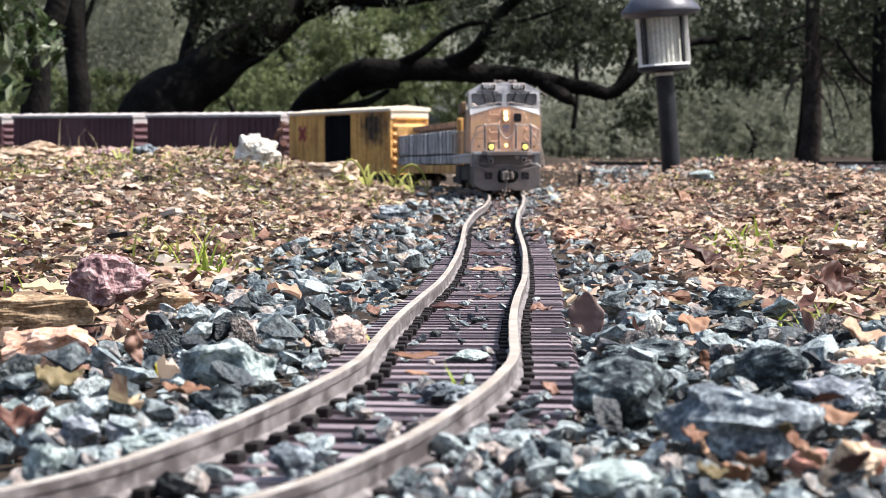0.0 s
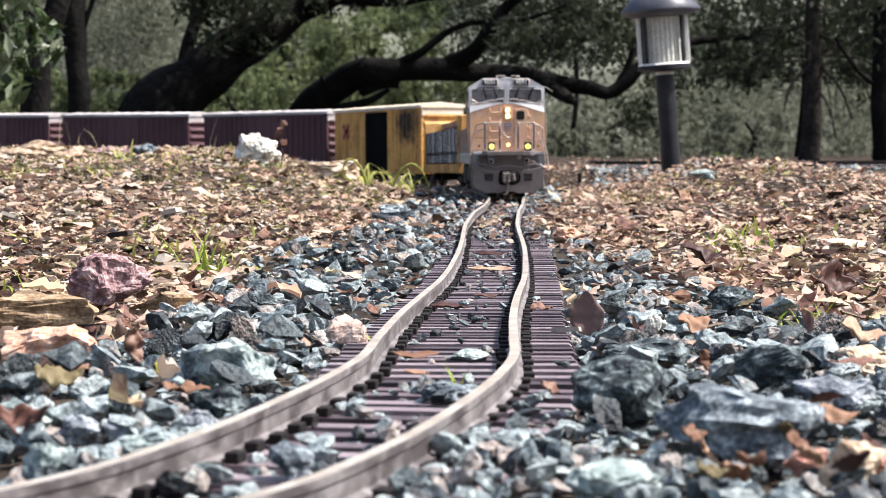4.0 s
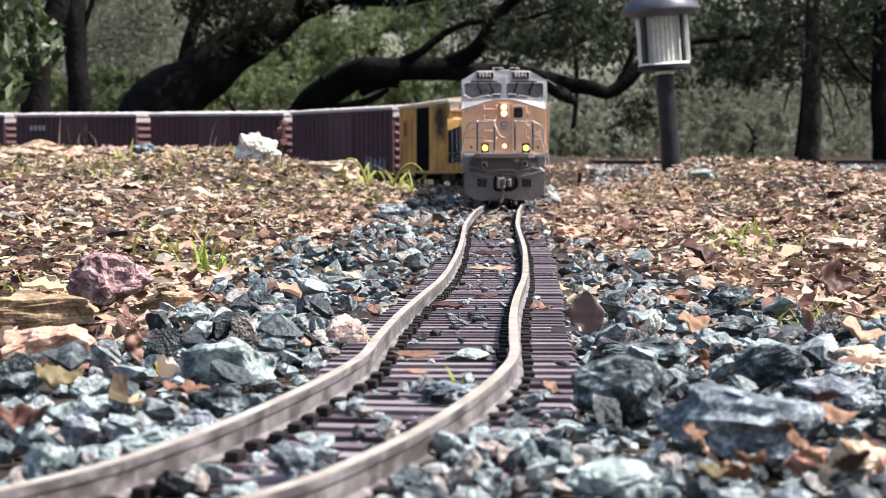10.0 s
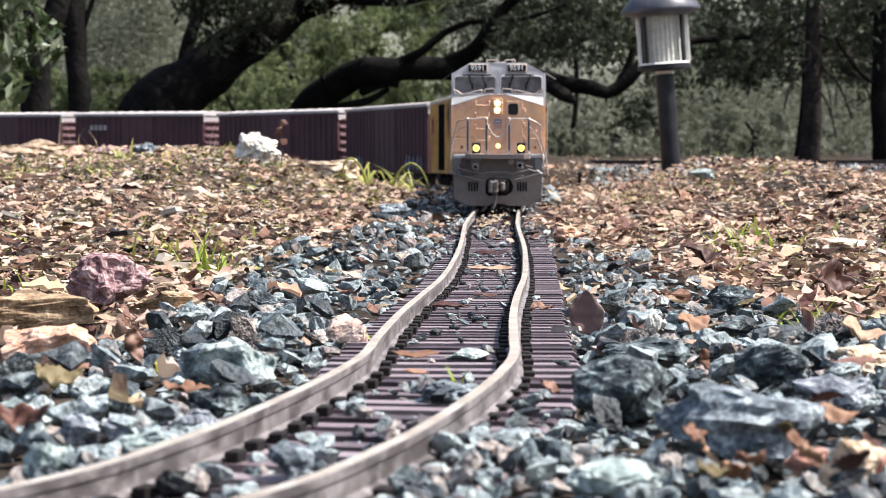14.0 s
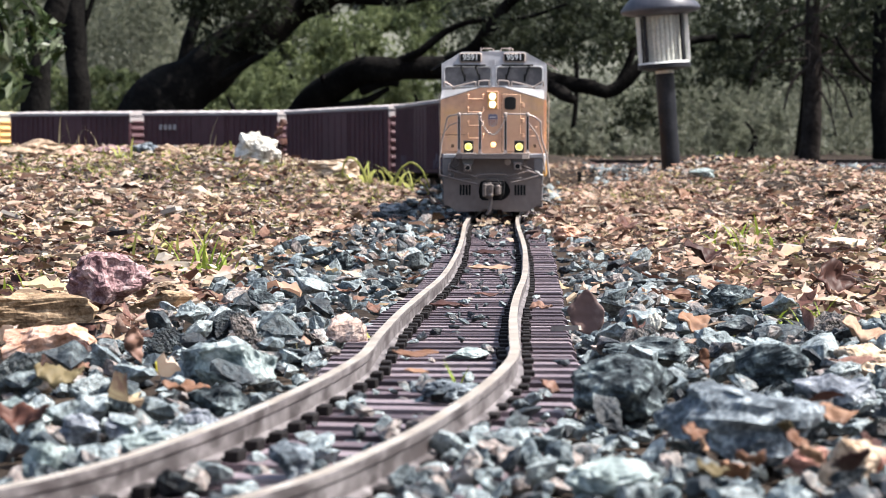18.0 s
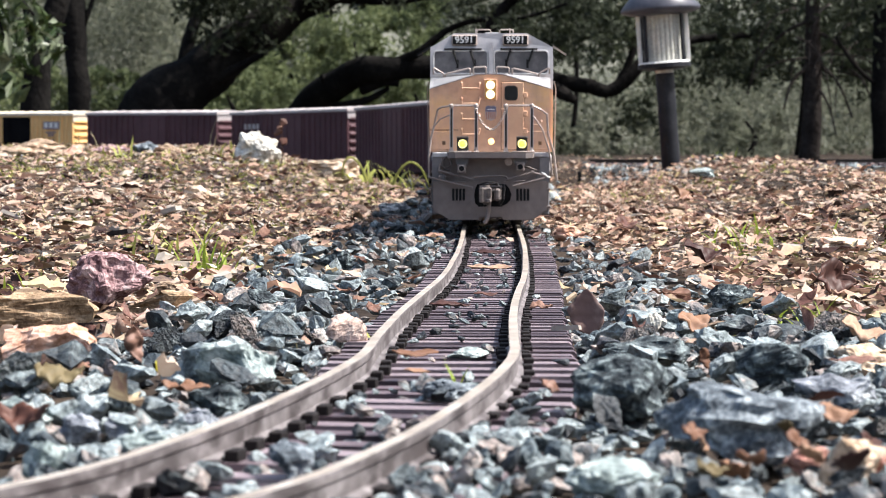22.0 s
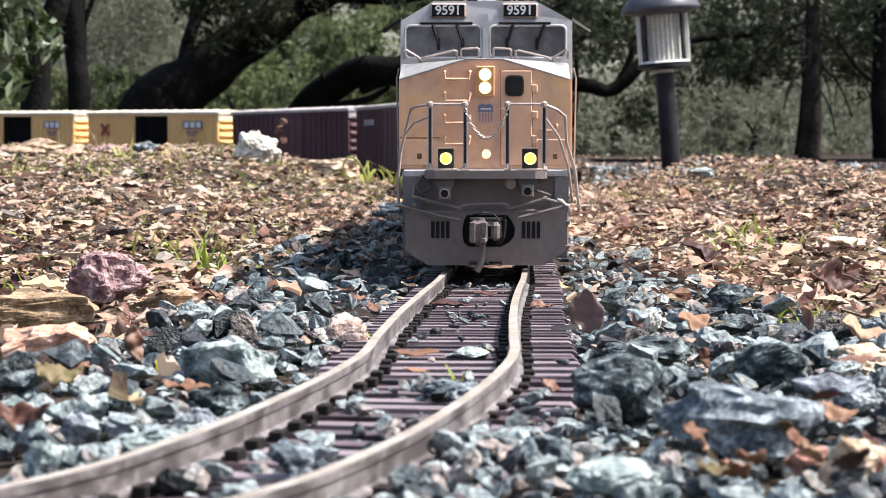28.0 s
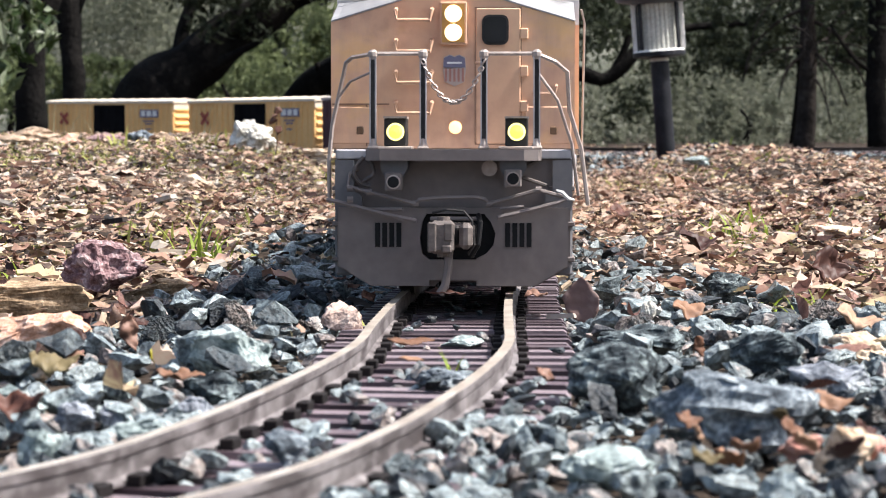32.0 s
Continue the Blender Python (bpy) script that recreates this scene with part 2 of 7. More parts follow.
HEIGHT = ([-1, 0.75, 0.9, 1.2, 1.38, 1.5, 1.88, 2.2, 2.6, 2.9, 3.3, 3.7, 4.36, 5.23, 6.2, 7.05, 12], [0, 0, -0.002, -0.008, -0.0103, -0.0095, -0.001, -0.003, -0.0035, -0.001, 0.0, -0.004, -0.009, -0.0195, -0.010, -0.001, 0.0])


def spline(pts, step):
    """Points a step apart on a smooth line through pts (chord-length Catmull-Rom)."""
    p = np.array([2 * np.array(pts[0]) - np.array(pts[1]), *map(np.array, pts), 2 * np.array(pts[-1]) - np.array(pts[-2])])
    out = []
    for i in range(1, len(p) - 2):
        t = [0.0]
        for k in range(3):
            t.append(t[-1] + np.linalg.norm(p[i + k] - p[i + k - 1]) ** 0.5)
        for u in np.linspace(t[1], t[2], 40, endpoint=False):
            a1 = (t[1] - u) / (t[1] - t[0]) * p[i - 1] + (u - t[0]) / (t[1] - t[0]) * p[i]
            a2 = (t[2] - u) / (t[2] - t[1]) * p[i] + (u - t[1]) / (t[2] - t[1]) * p[i + 1]
            a3 = (t[3] - u) / (t[3] - t[2]) * p[i + 1] + (u - t[2]) / (t[3] - t[2]) * p[i + 2]
            b1 = (t[2] - u) / (t[2] - t[0]) * a1 + (u - t[0]) / (t[2] - t[0]) * a2
            b2 = (t[3] - u) / (t[3] - t[1]) * a2 + (u - t[1]) / (t[3] - t[1]) * a3
            out.append((t[2] - u) / (t[2] - t[1]) * b1 + (u - t[1]) / (t[2] - t[1]) * b2)
    out = np.array(out)
    s = np.r_[0, np.cumsum(np.linalg.norm(np.diff(out, axis=0), axis=1))]
    q = np.arange(0, s[-1], step)
    return q, np.stack([np.interp(q, s, out[:, k]) for k in range(out.shape[1])], 1)


PS, PP = spline(LINE, 0.01)
PZ = np.interp(PP[:, 1], *HEIGHT)
S0 = float(np.interp(3.164, PP[:, 1], PS))     # where the train's front stands at the start


def on_track(s):
    return Vector((float(np.interp(s, PS, PP[:, 0])), float(np.interp(s, PS, PP[:, 1])), float(np.interp(s, PS, PZ))))


def smooth01(t):
    t = np.clip(t, 0, 1)
    return t * t * (3 - 2 * t)


LINE2 = [(0.30, 4.55), (0.8, 4.62), (1.5, 4.75), (2.4, 4.8), (4.0, 4.6)]
P2S, P2P = spline(LINE2, 0.02)


def bumps(x, y, sc, seed):
    r = np.random.RandomState(seed)
    z = 0
    for _ in range(7):
        a, ph, k = r.uniform(0, 6.28), r.uniform(0, 6.28), sc * r.uniform(0.5, 1.8)
        z = z + np.sin(k * (x * np.cos(a) + y * np.sin(a)) + ph)
    return z / 7


def ground_z(x, y):
    """The lie of the land, and the sidewards distance to the track (minus: the camera's left)."""
    x, y = np.atleast_1d(np.asarray(x, float)), np.atleast_1d(np.asarray(y, float))
    near = np.full(x.shape, 1e9)
    idx = np.zeros(x.shape, int)
    for a in range(0, len(PS), 4):
        d = (x - PP[a, 0]) ** 2 + (y - PP[a, 1]) ** 2
        m = d < near
        near[m], idx[m] = d[m], a
    i0, i1 = np.clip(idx - 3, 0, len(PS) - 1), np.clip(idx + 3, 0, len(PS) - 1)
    tx, ty = PP[i1, 0] - PP[i0, 0], PP[i1, 1] - PP[i0, 1]
    side = np.sign((x - PP[idx, 0]) * ty - (y - PP[idx, 1]) * tx)
    lat = np.sqrt(near) * np.where(side == 0, 1, side)
    bed = PZ[idx] - 0.0135
    left = -0.014 + 0.072 * smooth01((y - 0.55) / 3.6) - 0.05 * smooth01((y - 9) / 8)
    right = -0.014 + (0.009 + 0.046 * np.exp(-((x - 0.50) / 0.155) ** 2)) * smooth01((y - 0.6) / 3.0) - 0.010 * smooth01((y - 4.0) / 0.5)
    w = smooth01((np.abs(lat) - 0.07) / np.where(lat < 0, 0.42, 0.40))
    z = bed * (1 - w) + np.where(lat < 0, left, right) * w
    z = z + w * (0.007 * bumps(x, y, 9.0, 3) + 0.004 * bumps(x, y, 25.0, 4)) * np.where(y > 12, 0.3, 1)
    d2 = np.full(x.shape, 1e9)
    for a in range(0, len(P2S), 4):
        d2 = np.minimum(d2, (x - P2P[a, 0]) ** 2 + (y - P2P[a, 1]) ** 2)
    w2 = 1 - smooth01((np.sqrt(d2) - 0.08) / 0.2)
    z = z * (1 - w2) + 0.022 * w2
    far = smooth01((np.hypot(x, y) - 9) / 25)
    return z * (1 - far) + 0.02 * far + 0.5 * smooth01((np.hypot(x, y) - 25) / 60), lat


def gz(x, y):
    return float(ground_z(x, y)[0][0])


def build_ground():
    xs = np.r_[-300, -120, -60, -30, -18, -12, -9, -7, -5.5, -4.5, -3.8, -3.2, np.arange(-2.8, 2.8, 0.028), 2.8, 3.4, 4, 5, 6.5, 8, 11, 15, 22, 40, 120, 300]
    ys = np.r_[-300, -100, -30, -10, -4, -2, -1.2, -0.8, -0.5, np.arange(-0.3, 7.2, 0.028), 7.4, 7.8, 8.4, 9.2, 10.5, 12, 14, 17, 21, 27, 36, 50, 90, 160, 300]
    gx, gy = np.meshgrid(xs, ys)
    z, _ = ground_z(gx.ravel(), gy.ravel())
    nx = len(xs)
    v = np.stack([gx.ravel(), gy.ravel(), z], 1)
    f = [(j * nx + i, j * nx + i + 1, (j + 1) * nx + i + 1, (j + 1) * nx + i) for j in range(len(ys) - 1) for i in range(nx - 1)]
    ob = new("ground", raw("ground", v.tolist(), f, M_SOIL, True))
    return tagged(ob, "bare brown earth strewn with leaf litter beside the track", "ground", kind="structure")


ground = build_ground()

# ---- track: two rails on plastic ties ----
GAUGE = 0.0482     # between the middles of the heads
PROFILE = [(-0.0017, 0), (0.0017, 0), (0.0018, -0.0006), (0.0017, -0.0022), (0.0011, -0.0028), (0.0011, -0.0066), (0.0029, -0.0074), (0.0029, -0.0082), (-0.0029, -0.0082),
           (-0.0029, -0.0074), (-0.0011, -0.0066), (-0.0011, -0.0028), (-0.0017, -0.0022), (-0.0018, -0.0006)]


def frames_of(ps, pp, pz, step):
    for s in np.arange(0.02, ps[-1] - 0.02, step):
        x, y = np.interp(s, ps, pp[:, 0]), np.interp(s, ps, pp[:, 1])
        a, b = max(0, s - 0.02), min(ps[-1], s + 0.02)
        t = Vector((np.interp(b, ps, pp[:, 0]) - np.interp(a, ps, pp[:, 0]), np.interp(b, ps, pp[:, 1]) - np.interp(a, ps, pp[:, 1]), np.interp(b, ps, pz) - np.interp(a, ps, pz))).normalized()
        r = t.cross(Vector((0, 0, 1))).normalized()
        yield s, Vector((x, y, np.interp(s, ps, pz))), t, r


def rail_mesh(fr, off, name, wob, side=None, head=None):
    v, f, k = [], [], len(PROFILE)
    for s, p, t, r in fr:
        o = off + wob * math.sin(s * 7.3 + off * 90)
        up = r.cross(t).normalized()
        v += [tuple(p + r * (o + a) + up * b) for a, b in PROFILE]
    for i in range(len(fr) - 1):
        f += [(i * k + j, (i + 1) * k + j, (i + 1) * k + (j + 1) % k, i * k + (j + 1) % k) for j in range(k)]
    f += [tuple(range(k)), tuple(range((len(fr) - 1) * k, len(fr) * k))[::-1]]
    sh = Shape()
    sh.v, sh.f = v, f
    me = sh.mesh(name, [side or M_RAIL, head or M_RAIL_TOP])
    for p in me.polygons:
        p.material_index = 1 if (p.index < (len(fr) - 1) * k and p.index % k in (0,)) else 0
    return me


def build_track(name, ps, pp, pz, near_ties, label, sections):
    tr = root(name, None, label, "railway track", kind="structure")
    fr = list(frames_of(ps, pp, pz, 0.012))
    for side in (-1, 1):
        cuts = sorted(set([0, *sections, len(fr)]))
        for a, b in zip(cuts, cuts[1:]):
            # second track: near-black rail sides stand for the shade on them
            part("rail", rail_mesh(fr[a:min(b + 1, len(fr))], side * GAUGE / 2, "rail", 0.0007, *(() if near_ties else (M_SPIKE, M_RAIL))), None, tr, "weathered brass rail with a worn bright head" if near_ties else "rail with its shaded side painted dark")
    tie = Shape().prism([(-0.043, -0.0175), (0.0468, -0.0175), (0.0468, -0.0094), (0.0456, -0.0084), (-0.0418, -0.0084), (-0.043, -0.0094)], -0.0043, 0.0043)
    tie_me = tie.mesh("tie", M_TIE)
    plate = Shape()
    for sx in (-1, 1):
        for q in (-1, 1):
            x, inner = sx * GAUGE / 2 + q * 0.0044, q != sx
            plate.box(x - 0.0018, x + 0.0018, -0.0032, 0.0032, -0.0086, -0.0056 if inner else -0.0068, 0.0003)
    plate_me = plate.mesh("rail_clip", M_SPIKE)
    web = Shape()
    for sx in (-1, 1):
        web.box(sx * GAUGE / 2 - 0.0075, sx * GAUGE / 2 + 0.0075, 0.0043, 0.0142, -0.0150, -0.0100)
    far = Shape()
    rnd = random.Random(5)
    n = 0
    for s, p, t, r in frames_of(ps, pp, pz, 0.0185):
        up = r.cross(t)
        m = Matrix((r, t, up)).transposed().to_4x4()
        m.translation = p + Vector((0, 0, -rnd.random() * 0.0006)) + r * rnd.uniform(-0.0008, 0.0008)
        if near_ties and 0.42 < p.y < 2.9 and n < 150:
            n += 1
            for nm, me in (("tie", tie_me), ("rail_clip", plate_me)):
                o = part(nm, me, None, tr)
                o.matrix_basis = m
        else:
            far.add([m @ Vector(q) for q in tie.v], tie.f)
        far.add([m @ Vector(q) for q in web.v], web.f)
    tagged(part("far_ties", far, M_TIE_I, tr), kind="stuff")
    return tr


track = build_track("track", PS, PP, PZ, True, "garden railway track of worn rails on brown plastic ties", [100, 175])

# ---- the second track, behind on the right ----
track_2 = build_track("track_behind", P2S, P2P, np.full(len(P2S), 0.041), False, "second garden railway track on pale ballast", [])


# ---- loose stones ----
def stone_shape(rnd, flat=0.7, n=13, jag=0.25):
    """An angular broken stone of about unit size: the hull of a few points."""
    bm = bmesh.new()
    for i in range(n):
        a, z = rnd.uniform(0, 6.283), rnd.uniform(-1, 1)
        q = math.sqrt(1 - z * z) * rnd.uniform(1 - jag, 1)
        bm.verts.new((0.5 * q * math.cos(a) * rnd.uniform(0.85, 1.15), 0.38 * q * math.sin(a), 0.5 * flat * z * rnd.uniform(1 - jag, 1)))
    h = bmesh.ops.convex_hull(bm, input=bm.verts)
    for g in set(h["geom_interior"]) | set(h["geom_unused"]):
        if isinstance(g, bmesh.types.BMVert) and g.is_valid:
            bm.verts.remove(g)
    bm.verts.index_update()
    v, f = [p.co[:] for p in bm.verts], [[p.index for p in q.verts] for q in bm.faces]
    bm.free()
    return v, f


RS = random.Random(11)
STONES = [stone_shape(RS, RS.uniform(0.30, 0.66), RS.randint(12, 18), 0.32) for _ in range(36)]


def leaf_shape(rnd, long=True, n=7):
    """A dry crumpled leaf of unit length, with a fold along its middle and uneven edges."""
    w, curl, fold, tw = rnd.uniform(0.13, 0.32), rnd.uniform(-0.5, 0.9), rnd.uniform(-0.1, 0.5), rnd.uniform(-0.8, 0.8)
    v, f = [], []
    for i in range(n):
        t = i / (n - 1)
        p = max(0.04, math.sin(math.pi * (t ** (0.8 if long else 1.2)))) ** (1.0 if long else 0.6)
        z = curl * ((t - 0.5) ** 2 - 0.1)
        for q in (-1, 0, 1):
            wi = q * w * p * rnd.uniform(0.72, 1.12)
            v.append((t - 0.5 + rnd.uniform(-0.04, 0.04), wi, z + fold * abs(wi) + tw * (t - 0.5) * wi + rnd.uniform(-0.09, 0.09)))
    for i in range(n - 1):
        a = 3 * i
        f += [(a, a + 1, a + 4, a + 3), (a + 1, a + 2, a + 5, a + 4)]
    return v, f


LEAVES = [leaf_shape(RS, RS.random() < 0.6) for _ in range(26)]
LEAVES_FAR = [leaf_shape(RS, RS.random() < 0.6, 6) for _ in range(26)]


def chip_shape(rnd):
    w, h = rnd.uniform(0.15, 0.4), rnd.uniform(0.04, 0.12)
    c = [rnd.uniform(0.7, 1.1) for _ in range(8)]
    v = [(-0.5 * c[0], -w / 2, -h), (0.5 * c[1], -w / 2 * c[2], -h), (0.5 * c[3], w / 2, -h), (-0.5 * c[4], w / 2 * c[5], -h)]
    v += [(x * 0.92, y * 0.9, h * rnd.uniform(0.6, 1.2)) for x, y, _ in v]
    return v, [(3, 2, 1, 0), (4, 5, 6, 7), (0, 1, 5, 4), (1, 2, 6, 5), (2, 3, 7, 6), (3, 0, 4, 7)]


def flake_shape(rnd):
    """A crumpled scrap of leaf or bark: an uneven fan."""
    n, w = 6, rnd.uniform(0.35, 0.8)
    v = [(rnd.uniform(-0.08, 0.08), rnd.uniform(-0.08, 0.08), rnd.uniform(0.02, 0.16))]
    for i in range(n):
        a, q = 6.283 * (i + rnd.uniform(-0.3, 0.3)) / n, rnd.uniform(0.3, 0.55)
        v.append((q * math.cos(a), q * w * math.sin(a), rnd.uniform(-0.10, 0.10)))
    return v, [(0, i + 1, (i + 1) % n + 1) for i in range(n)]


CHIPSHAPES = [chip_shape(RS) for _ in range(7)] + [flake_shape(RS) for _ in range(26)]


def scatter(spots, shapes, rnd, tilt):
    """Joined copies of shapes at spots (x, y, z, size)."""
    pre = [(np.array(v), f) for v, f in shapes]
    vs, fs, o = [], [], 0
    for x, y, z, s in spots:
        v, f = pre[rnd.randrange(len(pre))]
        r = np.array(Euler((rnd.gauss(0, tilt), rnd.gauss(0, tilt), rnd.uniform(0, 6.283))).to_matrix())
        vs.append(v @ r.T * s + (x, y, z))
        fs += [tuple(i + o for i in q) for q in f]
        o += len(v)
    return np.concatenate(vs).tolist(), fs


def stone_zone(x, y, lat):
    """How much ballast, 0 to 1, lies at a spot."""
    lb = np.interp(y, [0.48, 0.68, 1.0, 1.4, 1.8, 2.2], [0.60, 0.122, 0.13, 0.165, 0.14, 0.115])
    rb = np.interp(y, [0.62, 0.9, 1.2, 1.4, 1.65, 1.9, 2.5, 2.9, 3.4, 4.0], [0.60, 0.165, 0.14, 0.118, 0.09, 0.045, 0.05, 0.075, 0.11, 0.17])
    edge = np.where(lat < 0, lb, rb) * (1 + 0.18 * bumps(x, y, 22, 8))
    return np.clip((edge - np.abs(lat)) / 0.035 + 0.5, 0, 1)


def spread(n, x0, x1, y0, y1, seed):
    r = np.random.RandomState(seed)
    y = r.uniform(y0, y1, n) + np.abs(r.normal(0, 0.10 * (y1 - y0), n)) * (r.uniform(size=n) < 0.25)     # a ragged far edge
    x = np.where(r.uniform(size=n) < 0.8, r.uniform(x0, x1, n) + r.normal(0, 0.10 * (x1 - x0), n), r.normal((x0 + x1) / 2, (x1 - x0) * 0.55, n))   # thinning out sidewards
    z, lat = ground_z(x, y)
    return r, x, y, z, lat


def rugged(v, f, seed, cuts=2):
    """A near stone: the hull cut finer, with chipped uneven faces."""
    bm = bmesh.new()
    for p in v:
        bm.verts.new(p)
    bm.verts.ensure_lookup_table()
    for q in f:
        bm.faces.new([bm.verts[i] for i in q])
    bmesh.ops.triangulate(bm, faces=bm.faces)
    bmesh.ops.subdivide_edges(bm, edges=bm.edges, cuts=cuts, use_grid_fill=True)
    bm.normal_update()
    o = Vector((seed * 2.3, seed, 0))
    for p in bm.verts:
        p.co += p.normal * (0.05 * noise.noise(p.co * 3.0 + o) + 0.075 * noise.noise(Vector((p.co.x * 3, p.co.y * 3, p.co.z * 15)) + o) + 0.045 * noise.noise(p.co * 9 + o) + 0.025 * noise.noise(p.co * 20 + o))
    bm.verts.index_update()
    out = [p.co[:] for p in bm.verts], [[p.index for p in q.verts] for q in bm.faces]
    bm.free()
    return out


def build_ballast():
    bal = root("ballast", None, "broken blue-grey and pale green stone ballast along the track", "gravel", kind="structure")
    rnd = random.Random(21)
    spots, near = [], []
    for n, x0, x1, y0, y1, seed in ((9500, -0.36, 0.34, 0.28, 0.9, 1), (4500, -0.20, 0.22, 0.9, 2.0, 2), (8000, -0.35, 0.40, 2.0, 4.4, 3), (9000, -2.4, 0.2, 4.0, 7.0, 6), (2600, -1.0, 0.7, -0.25, 0.5, 7)):
        r, x, y, z, lat = spread(n, x0, x1, y0, y1, seed)
        ok = r.uniform(size=len(x)) < stone_zone(x, y, lat) * (0.97)
        for q in np.nonzero(ok)[0]:
            al = abs(lat[q])
            s = float(np.clip(r.lognormal(-4.72, 0.52), 0.003, 0.027))
            if al < (0.050 if lat[q] > 0 and y[q] > 0.62 else 0.046):          # between and on the ties: few, small, low
                if al > 0.026 and 0.62 < y[q] < (1.7 if lat[q] > 0 else 1.3) and r.uniform() < 0.93:
                    continue
                if r.uniform() < np.interp(y[q], [0.4, 0.58, 0.75, 1.6, 1.8], [0.25, 0.42, 0.75, 0.72, 0.05]):
                    continue
                s = min(s, 0.0125 if y[q] < 0.6 else 0.0095)
                if abs(al - GAUGE / 2) < 0.007:
                    continue
                zz = z[q] + 0.0025 + 0.0055 * np.clip((y[q] - (1.7 if lat[q] > 0 else 1.5)) / 0.12, 0, 1) * r.uniform(0.3, 1.0)
            else:
                if al < 0.055:
                    s = min(s, 0.012)
                if y[q] < 0.62:
                    s = min(s, 0.014 + 0.02 * max(0, y[q] - 0.42))
                zz = z[q] + s * r.uniform(-0.22, 0.48) + 0.004 * np.clip((al - 0.05) / 0.1, 0, 1)
            (near if y[q] < 0.86 and s > 0.0135 and len(near) < 290 else spots).append((x[q], y[q], zz, s))
    r = np.random.RandomState(17)
    for k in range(940):           # loose stones thrown over the ties
        if k < 310 and k % 3 == 0:
            continue
        y0 = r.uniform(0.36, 0.66) if k < 310 else r.uniform(0.62, 1.75)
        o = r.uniform(-0.043, 0.043)
        if abs(abs(o) - GAUGE / 2) < 0.0065 or k >= 310 and (r.uniform() < 0.6 or abs(o) > 0.026 and r.uniform() < 0.8):
            continue
        s = float(np.clip(r.lognormal(-5.0, 0.4), 0.003, 0.012 if k < 310 else 0.008))
        q = int(np.argmin(np.abs(PP[:, 1] - y0)))
        tx, ty = PP[q + 2] - PP[q - 2]
        n = math.hypot(tx, ty)
        spots.append((PP[q, 0] + o * ty / n, y0 - o * tx / n, PZ[q] - 0.0088 + 0.25 * s, s))
    for k in range(520):           # stones that lie against the rails' outer sides, over the tie ends
        y0 = r.uniform(0.34, 0.56)
        o = (-1 if k < 330 else 1) * r.uniform(0.0295, 0.052)
        s = float(np.clip(r.lognormal(-4.95, 0.4), 0.004, 0.0115))
        q = int(np.argmin(np.abs(PP[:, 1] - y0)))
        tx, ty = PP[q + 2] - PP[q - 2]
        n = math.hypot(tx, ty)
        spots.append((PP[q, 0] + o * ty / n, y0 - o * tx / n, PZ[q] - 0.0092 + 0.22 * s, s))
    fine = [rugged(v, f, k + 50, 1) for k, (v, f) in enumerate(STONES)]
    mid = [p for p in spots if p[1] < 1.15 and p[3] > 0.0065]
    rest = [p for p in spots if not (p[1] < 1.15 and p[3] > 0.0065)]
    tagged(part("small_stones", raw("small_stones", *scatter(mid, fine, rnd, 0.38), M_STONE_I), None, bal), kind="stuff")
    tagged(part("far_stones", raw("far_stones", *scatter(rest, STONES, rnd, 0.4), M_STONE_I), None, bal), kind="stuff")
    me = [raw("stone", *rugged(v, f, k), M_STONE) for k, (v, f) in enumerate(STONES)]
    for x, y, z, s in near:
        o = part("stone", me[rnd.randrange(len(me))], None, bal)
        o.matrix_basis = Matrix.LocRotScale((x, y, z), Euler((rnd.gauss(0, 0.36), rnd.gauss(0, 0.36), rnd.uniform(0, 6.28))), (s, s * rnd.uniform(0.8, 1.3), s * rnd.uniform(0.6, 1.0)))
    return bal


ballast = build_ballast()


def build_ballast_2():
    r = np.random.RandomState(31)
    s = r.uniform(0, P2S[-1], 8000)
    o = r.normal(-0.16, 0.24, 8000)
    x, y = np.interp(s, P2S, P2P[:, 0]), np.interp(s, P2S, P2P[:, 1]) + o
    z, _ = ground_z(x, y)
    sp = [(a, b, c + 0.003, float(np.clip(q, 0.006, 0.03))) for a, b, c, q in zip(x, y, z, r.lognormal(-4.1, 0.4, 8000))]
    ob = new("ballast_behind", raw("ballast_behind", *scatter(sp, STONES, random.Random(3), 0.5), M_STONE_I))
    tagged(ob, "pale broken stone ballast under the second track", "gravel", kind="stuff")


build_ballast_2()


